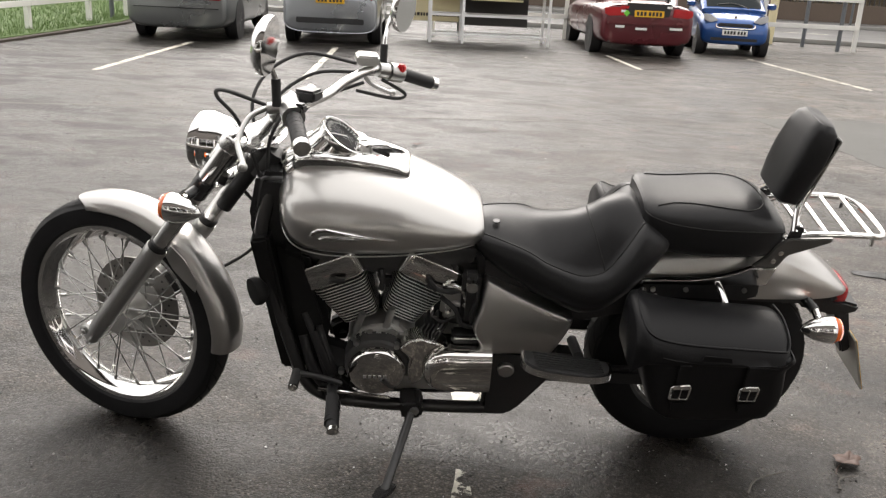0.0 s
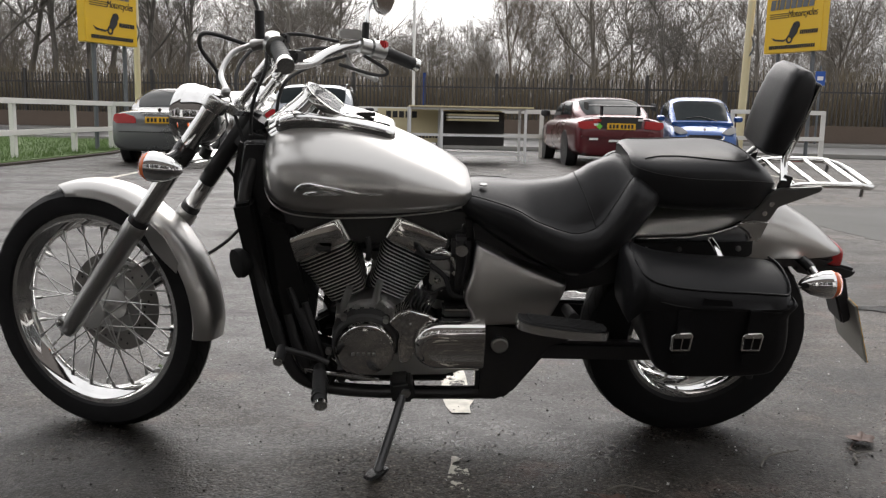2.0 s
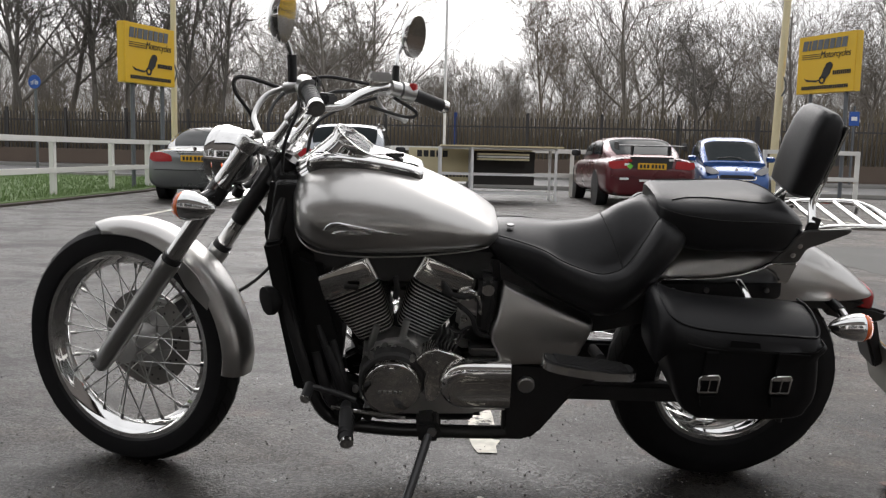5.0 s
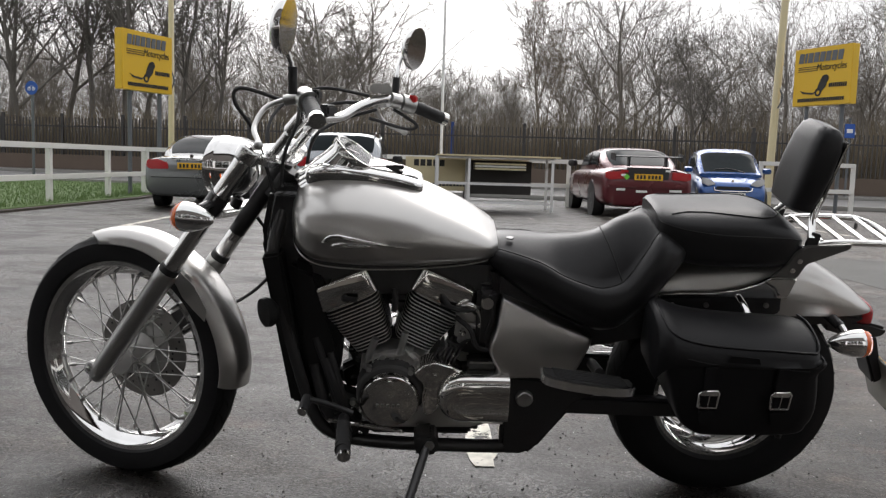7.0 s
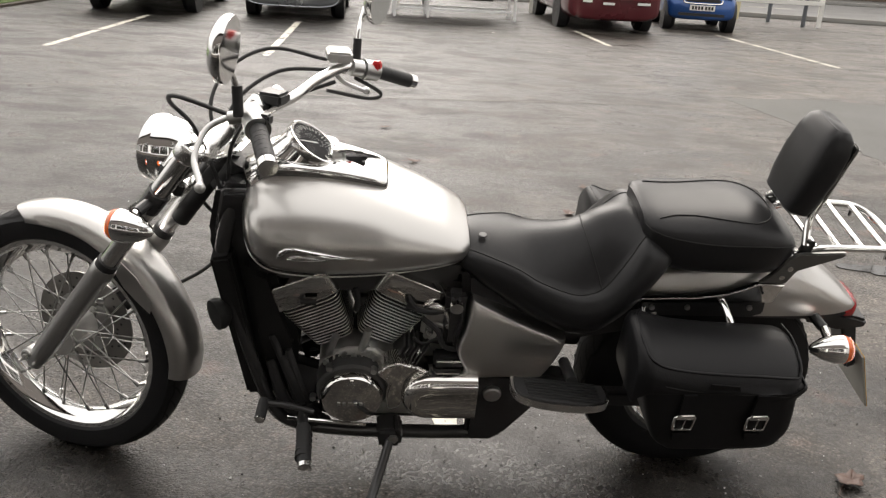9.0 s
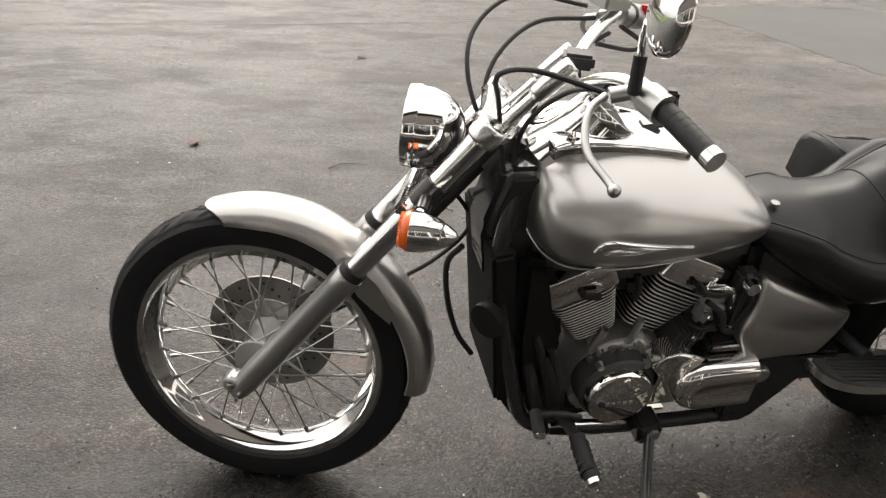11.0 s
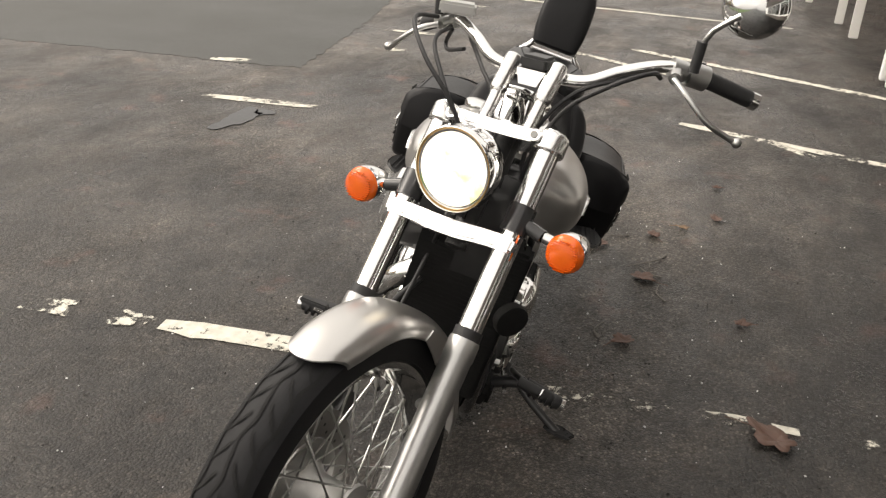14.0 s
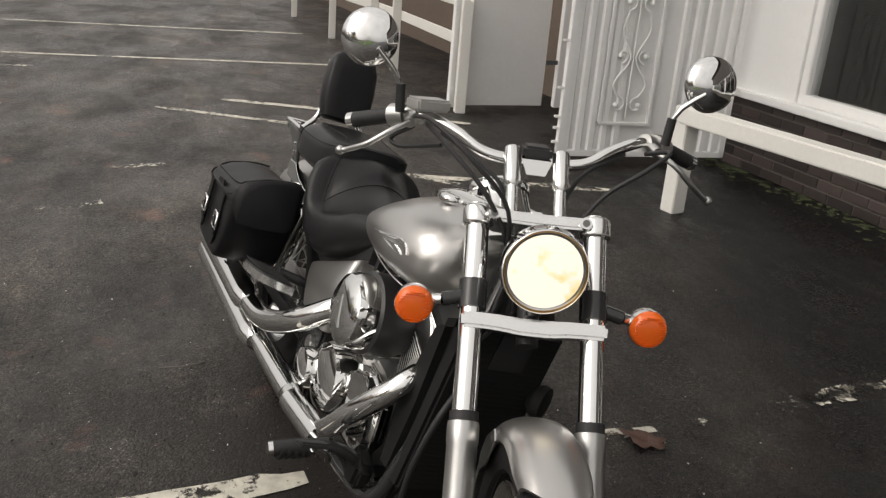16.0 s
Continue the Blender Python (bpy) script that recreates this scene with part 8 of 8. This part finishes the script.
rnd = random.Random(21)
for k, (x, y, s, pale) in enumerate([(0.285, -0.78, 0.085, False), (1.156, -0.231, 0.06, False), (1.364, 0.296, 0.06, False), (1.40, -0.02, 0.045, False), (1.75, -0.30, 0.035, True), (0.95, -0.62, 0.035, False), (2.38, -0.36, 0.03, False), (-0.2, -0.95, 0.03, False), (-0.48, 3.6, 0.05, False), (0.62, 3.3, 0.035, False), (1.62, 0.1, 0.04, False), (0.64, -0.28, 0.05, False), (1.61, -0.19, 0.045, False), (1.93, -0.42, 0.04, False), (-0.59, 1.3, 0.03, False), (0.54, 2.72, 0.05, False), (-1.6, 2.5, 0.05, False), (-0.9, 4.6, 0.045, False)]):
    dead_leaf(x, y, s, rnd.uniform(0, 6.28), LEAF_PALE if pale else LEAF, 100 + k)
for k, (x, y, ln, a) in enumerate([(1.42, -0.28, 0.22, 2.6), (1.30, 0.12, 0.12, 1.0), (1.0, -0.35, 0.14, 0.4), (1.55, -0.1, 0.16, 2.0), (-0.9, 2.2, 0.2, 0.5), (0.9, 0.62, 0.15, 1.9), (1.03, 0.03, 0.2, 0.9), (-0.33, 1.72, 0.16, 2.2), (1.2, -0.3, 0.10, 1.2), (0.62, -0.2, 0.12, 0.2)]):
    bm = tube([(0, 0, 0.005), (ln * 0.4, 0.02, 0.010), (ln, -0.01, 0.006)], 0.004, 6, 3, r_end=0.0015)
    tube([(ln * 0.5, 0.01, 0.008), (ln * 0.7, 0.05, 0.008)], 0.002, 5, 1, bm)
    tagged(part("twig", bm, BARK_DARK, m=Matrix.Translation((x, y, 0)) @ Matrix.Rotation(a, 4, "Z")), "thin broken twig lying on the asphalt", "twig", "fallen twigs")
# grit: loose chippings, thickest round the motorcycle
GRIT = mat("grit_stone", (0.10, 0.092, 0.08), 0.6, grain=(20, 200), spread=0.5)
_nt = GRIT.node_tree
_gi, _gr = _nt.nodes.new("ShaderNodeNewGeometry"), _nt.nodes.new("ShaderNodeValToRGB")
for e, (pos, c) in zip([_gr.color_ramp.elements[0], _gr.color_ramp.elements[1], _gr.color_ramp.elements.new(0.8)], ((0.0, (0.012, 0.011, 0.010, 1)), (1.0, (0.16, 0.145, 0.125, 1)), (0.80, (0.040, 0.036, 0.032, 1)))):
    e.position, e.color = pos, c
_nt.links.new(_gi.outputs["Random Per Island"], _gr.inputs[0])
_nt.links.new(_gr.outputs[0], _nt.nodes["Principled BSDF"].inputs["Base Color"])
rnd = random.Random(33)
verts, faces = [], []
CUBE = [(-1, -1, -1), (1, -1, -1), (1, 1, -1), (-1, 1, -1), (-1, -1, 1), (1, -1, 1), (1, 1, 1), (-1, 1, 1)]
QUADS = [(0, 3, 2, 1), (4, 5, 6, 7), (0, 1, 5, 4), (1, 2, 6, 5), (2, 3, 7, 6), (3, 0, 4, 7)]
for k in range(3600):
    if k < 2400:
        x, y = rnd.gauss(0.35, 0.95), rnd.gauss(0.15, 0.75)
    else:
        x, y = rnd.uniform(-3.0, 5.0), rnd.uniform(-2.0, 6.0)
    r = 0.0008 + 0.0022 * rnd.random() ** 2.5
    rot = Euler((rnd.random() * 3, rnd.random() * 3, rnd.random() * 3)).to_matrix()
    n = len(verts)
    verts += [tuple(rot @ Vector((c[0] * r * rnd.uniform(0.6, 1.2), c[1] * r * rnd.uniform(0.6, 1.2), c[2] * r * 0.7)) + Vector((x, y, r * 0.55))) for c in CUBE]
    faces += [tuple(n + i for i in q) for q in QUADS]
me = bpy.data.meshes.new("grit")
me.from_pydata(verts, [], faces)
me.materials.append(GRIT)
tagged(new("grit", me), "scattered grit and small stones", "grit", kind="stuff")
# ---- bare winter wood beyond the road ----
def limbs(rnd, start, direction, length, radius, level, out, droop, spread, up):
    """Branches as runs of points with radii, one list entry a run."""
    pts, p, d = [(Vector(start), radius)], Vector(start), Vector(direction).normalized()
    n = 5 if level > 2 else 3
    for k in range(n):
        d = (d + Vector((rnd.gauss(0, 0.13), rnd.gauss(0, 0.13), rnd.gauss(0, 0.07) + up))).normalized()
        p = p + d * (length / n)
        pts.append((p.copy(), radius * (1 - 0.62 * (k + 1) / n)))
    out.append(pts)
    if level == 0:
        return
    count = rnd.randint(5, 7) if level > 1 else rnd.randint(4, 6)
    for k in range(count):
        u = rnd.uniform(0.32 if level > 3 else 0.15, 1.0)
        i = min(n - 1, int(u * n))
        q = pts[i][0].lerp(pts[i + 1][0], u * n - i)
        side = d.orthogonal().normalized()
        side.rotate(Matrix.Rotation(rnd.uniform(0, 6.283), 3, d))
        nd = (d * rnd.uniform(0.55, 1.0) + side * rnd.uniform(0.5, 1.0) * spread).normalized()
        limbs(rnd, q, nd, length * rnd.uniform(0.45, 0.72), max(0.007, pts[i][1] * 0.62), level - 1, out, droop, spread, up)


def branch_mesh(name, runs):
    verts, faces = [], []
    for pts in runs:
        sides = 6 if pts[0][1] > 0.07 else (4 if pts[0][1] > 0.02 else 3)
        base = len(verts)
        d = (pts[-1][0] - pts[0][0]).normalized()
        s = d.orthogonal().normalized()
        t = d.cross(s)
        for p, r in pts:
            for k in range(sides):
                a = 2 * math.pi * k / sides
                verts.append(tuple(p + (s * math.cos(a) + t * math.sin(a)) * max(r, 0.006)))
        for i in range(len(pts) - 1):
            for k in range(sides):
                a, b = base + i * sides + k, base + i * sides + (k + 1) % sides
                faces.append((a, b, b + sides, a + sides))
    me = bpy.data.meshes.new(name)
    me.from_pydata(verts, [], faces)
    return me


def tree(x, y, height, spread, radius, seed, material, label, levels=5, lean=(0, 0), first=0.28, up=0.05):
    rnd = random.Random(seed)
    ob = thing("tree", label, "tree", Matrix.Translation((x, y, 0)), "bare trees")
    trunk, crown = [], []
    radius *= 0.8
    pts, p, d = [(Vector((0, 0, 0)), radius)], Vector((0, 0, 0)), Vector((lean[0], lean[1], 1)).normalized()
    n = 9
    for k in range(n):
        d = (d + Vector((rnd.gauss(0, 0.06), rnd.gauss(0, 0.06), 0.04))).normalized()
        p = p + d * (height * 0.80 / n)
        pts.append((p.copy(), radius * (1 - 0.80 * (k + 1) / n)))
    trunk.append(pts)
    count = int(9 + spread * 2)
    for k in range(count):
        u = first + (1 - first) * (k + rnd.random()) / count
        i = min(n - 1, int(u * n))
        q = pts[i][0].lerp(pts[i + 1][0], u * n - i)
        a = k * 2.4 + rnd.uniform(-0.5, 0.5)
        nd = Vector((math.cos(a) * spread, math.sin(a) * spread, 0.5 + 0.9 * u))
        limbs(rnd, q, nd, height * (0.40 - 0.18 * u) * rnd.uniform(0.8, 1.15), pts[i][1] * 0.55, levels - 2, crown, 0, 0.85, up)
    me = branch_mesh("trunk", trunk)
    me.materials.append(material)
    o = new("trunk", me)
    o.parent = ob
    me = branch_mesh("crown", crown)
    me.materials.append(material)
    o = new("crown", me)
    o.parent = ob
    tagged(o, "bare leafless crown of fine branches")
    return ob


# x, y, height, spread, trunk radius, seed, bark, label
for row in (
    (-25.2, 38.0, 13.5, 0.45, 0.22, 1, BARK_DARK, "tall dark bare tree with upright branches"),
    (-22.8, 37.0, 14.0, 0.40, 0.22, 2, BARK_DARK, "tall dark bare tree with upright branches"),
    (-20.6, 39.0, 13.0, 0.42, 0.20, 3, BARK_DARK, "tall dark bare tree with upright branches"),
    (-18.4, 38.5, 12.0, 0.45, 0.18, 4, BARK_DARK, "tall dark bare tree with upright branches"),
    (-27.5, 36.5, 12.0, 0.6, 0.22, 5, BARK_DARK, "dark bare tree with dense branches"),
    (-30.0, 38.5, 14.0, 0.55, 0.24, 21, BARK_DARK, "tall dark bare tree with dense branches"),
    (-24.0, 41.5, 14.5, 0.55, 0.22, 24, BARK_DARK, "tall dark bare tree with dense branches"),
    (-28.6, 41.0, 15.0, 0.6, 0.24, 22, BARK_DARK, "tall dark bare tree with dense branches"),
    (-26.0, 42.5, 14.5, 0.6, 0.24, 23, BARK_DARK, "tall dark bare tree with dense branches"),
    (-13.2, 39.0, 10.5, 0.9, 0.20, 6, BARK, "spreading bare tree behind the fence"),
    (-11.4, 41.0, 11.0, 0.9, 0.18, 7, BARK, "spreading bare tree behind the fence"),
    (-15.6, 41.0, 9.0, 0.8, 0.16, 8, BARK, "bare tree behind the fence"),
    (-2.35, 36.0, 8.3, 0.50, 0.11, 10, BIRCH, "slender pale-barked bare tree"),
    (1.2, 42.0, 11.2, 0.85, 0.22, 11, BARK, "broad bare tree behind the fence"),
    (4.1, 36.2, 6.6, 0.95, 0.20, 12, BARK_DARK, "low dark bare tree with dense crown"),
    (8.0, 38.0, 9.0, 0.9, 0.17, 13, BARK, "bare tree with crooked limbs"),
    (15.0, 39.0, 12.0, 0.85, 0.18, 14, BARK, "tall bare tree with wide crown"),
    (12.2, 42.0, 9.5, 0.7, 0.16, 15, BARK, "bare tree behind the fence"),
    (20.5, 40.0, 10.0, 0.8, 0.17, 16, BARK, "tall bare tree with wide crown"),
    (-7.6, 46.0, 5.6, 0.8, 0.12, 17, BARK, "small bare tree further back"),
    (-4.9, 48.0, 5.8, 0.8, 0.12, 18, BARK, "small bare tree further back"),
):
    tree(*row)

# the wood behind, too thick to count
rnd = random.Random(77)
runs = []
for k in range(100):
    x = -46 + 0.93 * k + rnd.uniform(-0.6, 0.6)
    y = rnd.uniform(45, 62)
    mid = abs(x + 9) < 5.0
    h = rnd.uniform(4.2, 5.6) if mid else rnd.uniform(5.2, 7.6) if x > 7 else rnd.uniform(7, 10.5)
    p0 = Vector((x, y, 0))
    trunk = [(p0 + Vector((rnd.gauss(0, 0.08) * i, 0, h * 0.75 * i / 5)), 0.12 * (1 - 0.16 * i)) for i in range(6)]
    runs.append(trunk)
    for j in range(11):
        i = rnd.randint(1, 4)
        a = rnd.uniform(0, 6.28)
        limbs(rnd, trunk[i][0], (math.cos(a) * 0.8, math.sin(a) * 0.8, 1.0), h * 0.34, 0.045, 2, runs, 0, 0.85, 0.05)
me = branch_mesh("wood", runs)
me.materials.append(BARK)
tagged(new("wood", me), "thick bare winter wood in the distance", "wood", kind="stuff")
verts, faces = [], []
for k in range(30000):
    x, y = rnd.uniform(-42, 36), 34.6 + rnd.random() ** 1.5 * 14
    h = rnd.uniform(0.6, 2.6) * (1.25 if rnd.random() < 0.3 else 1)
    a, w = rnd.uniform(0, 6.28), rnd.uniform(0.008, 0.022)
    lx, ly = rnd.gauss(0, 0.45), rnd.gauss(0, 0.35)
    z0 = rnd.uniform(0, 1.2)
    n = len(verts)
    c, s = w * math.cos(a), w * math.sin(a)
    verts += [(x - c, y - s, z0), (x + c, y + s, z0), (x + lx * 0.5 + c * 0.7, y + ly * 0.5 + s * 0.7, z0 + h * 0.6), (x + lx * 0.5 - c * 0.7, y + ly * 0.5 - s * 0.7, z0 + h * 0.6), (x + lx, y + ly, z0 + h)]
    faces += [(n, n + 1, n + 2, n + 3), (n + 3, n + 2, n + 4)]
me = bpy.data.meshes.new("undergrowth")
me.from_pydata(verts, [], faces)
me.materials.append(TWIG)
tagged(new("undergrowth", me), "tangled brown undergrowth behind the fence", "undergrowth", kind="stuff")
verts, faces = [], []
for k in range(130000):
    x, y = rnd.uniform(-46, 46), rnd.uniform(40, 62)
    top = (5.2 if abs(x + 9) < 5.0 else 8.0) + 1.6 * noise.noise(Vector((x * 0.35, y * 0.2, 3)))
    z0 = 1.0 + rnd.random() ** 0.8 * (top - 1.0)
    h, w = rnd.uniform(0.35, 1.2), rnd.uniform(0.005, 0.011)
    a = rnd.uniform(0, 6.28)
    lx, ly = rnd.gauss(0, 0.5) * h, rnd.gauss(0, 0.5) * h
    n = len(verts)
    c, s = w * math.cos(a), w * math.sin(a)
    verts += [(x - c, y - s, z0), (x + c, y + s, z0), (x + lx, y + ly, z0 + h)]
    faces.append((n, n + 1, n + 2))
me = bpy.data.meshes.new("twigs")
me.from_pydata(verts, [], faces)
me.materials.append(BARK)
tagged(new("twigs", me), "haze of fine bare twigs in the wood", "twigs", kind="stuff")
bm = bmesh.new()
bmesh.ops.create_grid(bm, x_segments=60, y_segments=10, size=1, matrix=Matrix.Translation((0, 56, 0)) @ Matrix.Diagonal((90, 21.5, 1, 1)))
for v in bm.verts:
    v.co.z = 0.06 + 0.06 * max(0, v.co.y - 36) + 0.25 * noise.noise(v.co * 0.2)
tagged(part("wood_floor", bm, SOIL), "leaf-strewn brown floor of the wood", "ground", kind="structure")
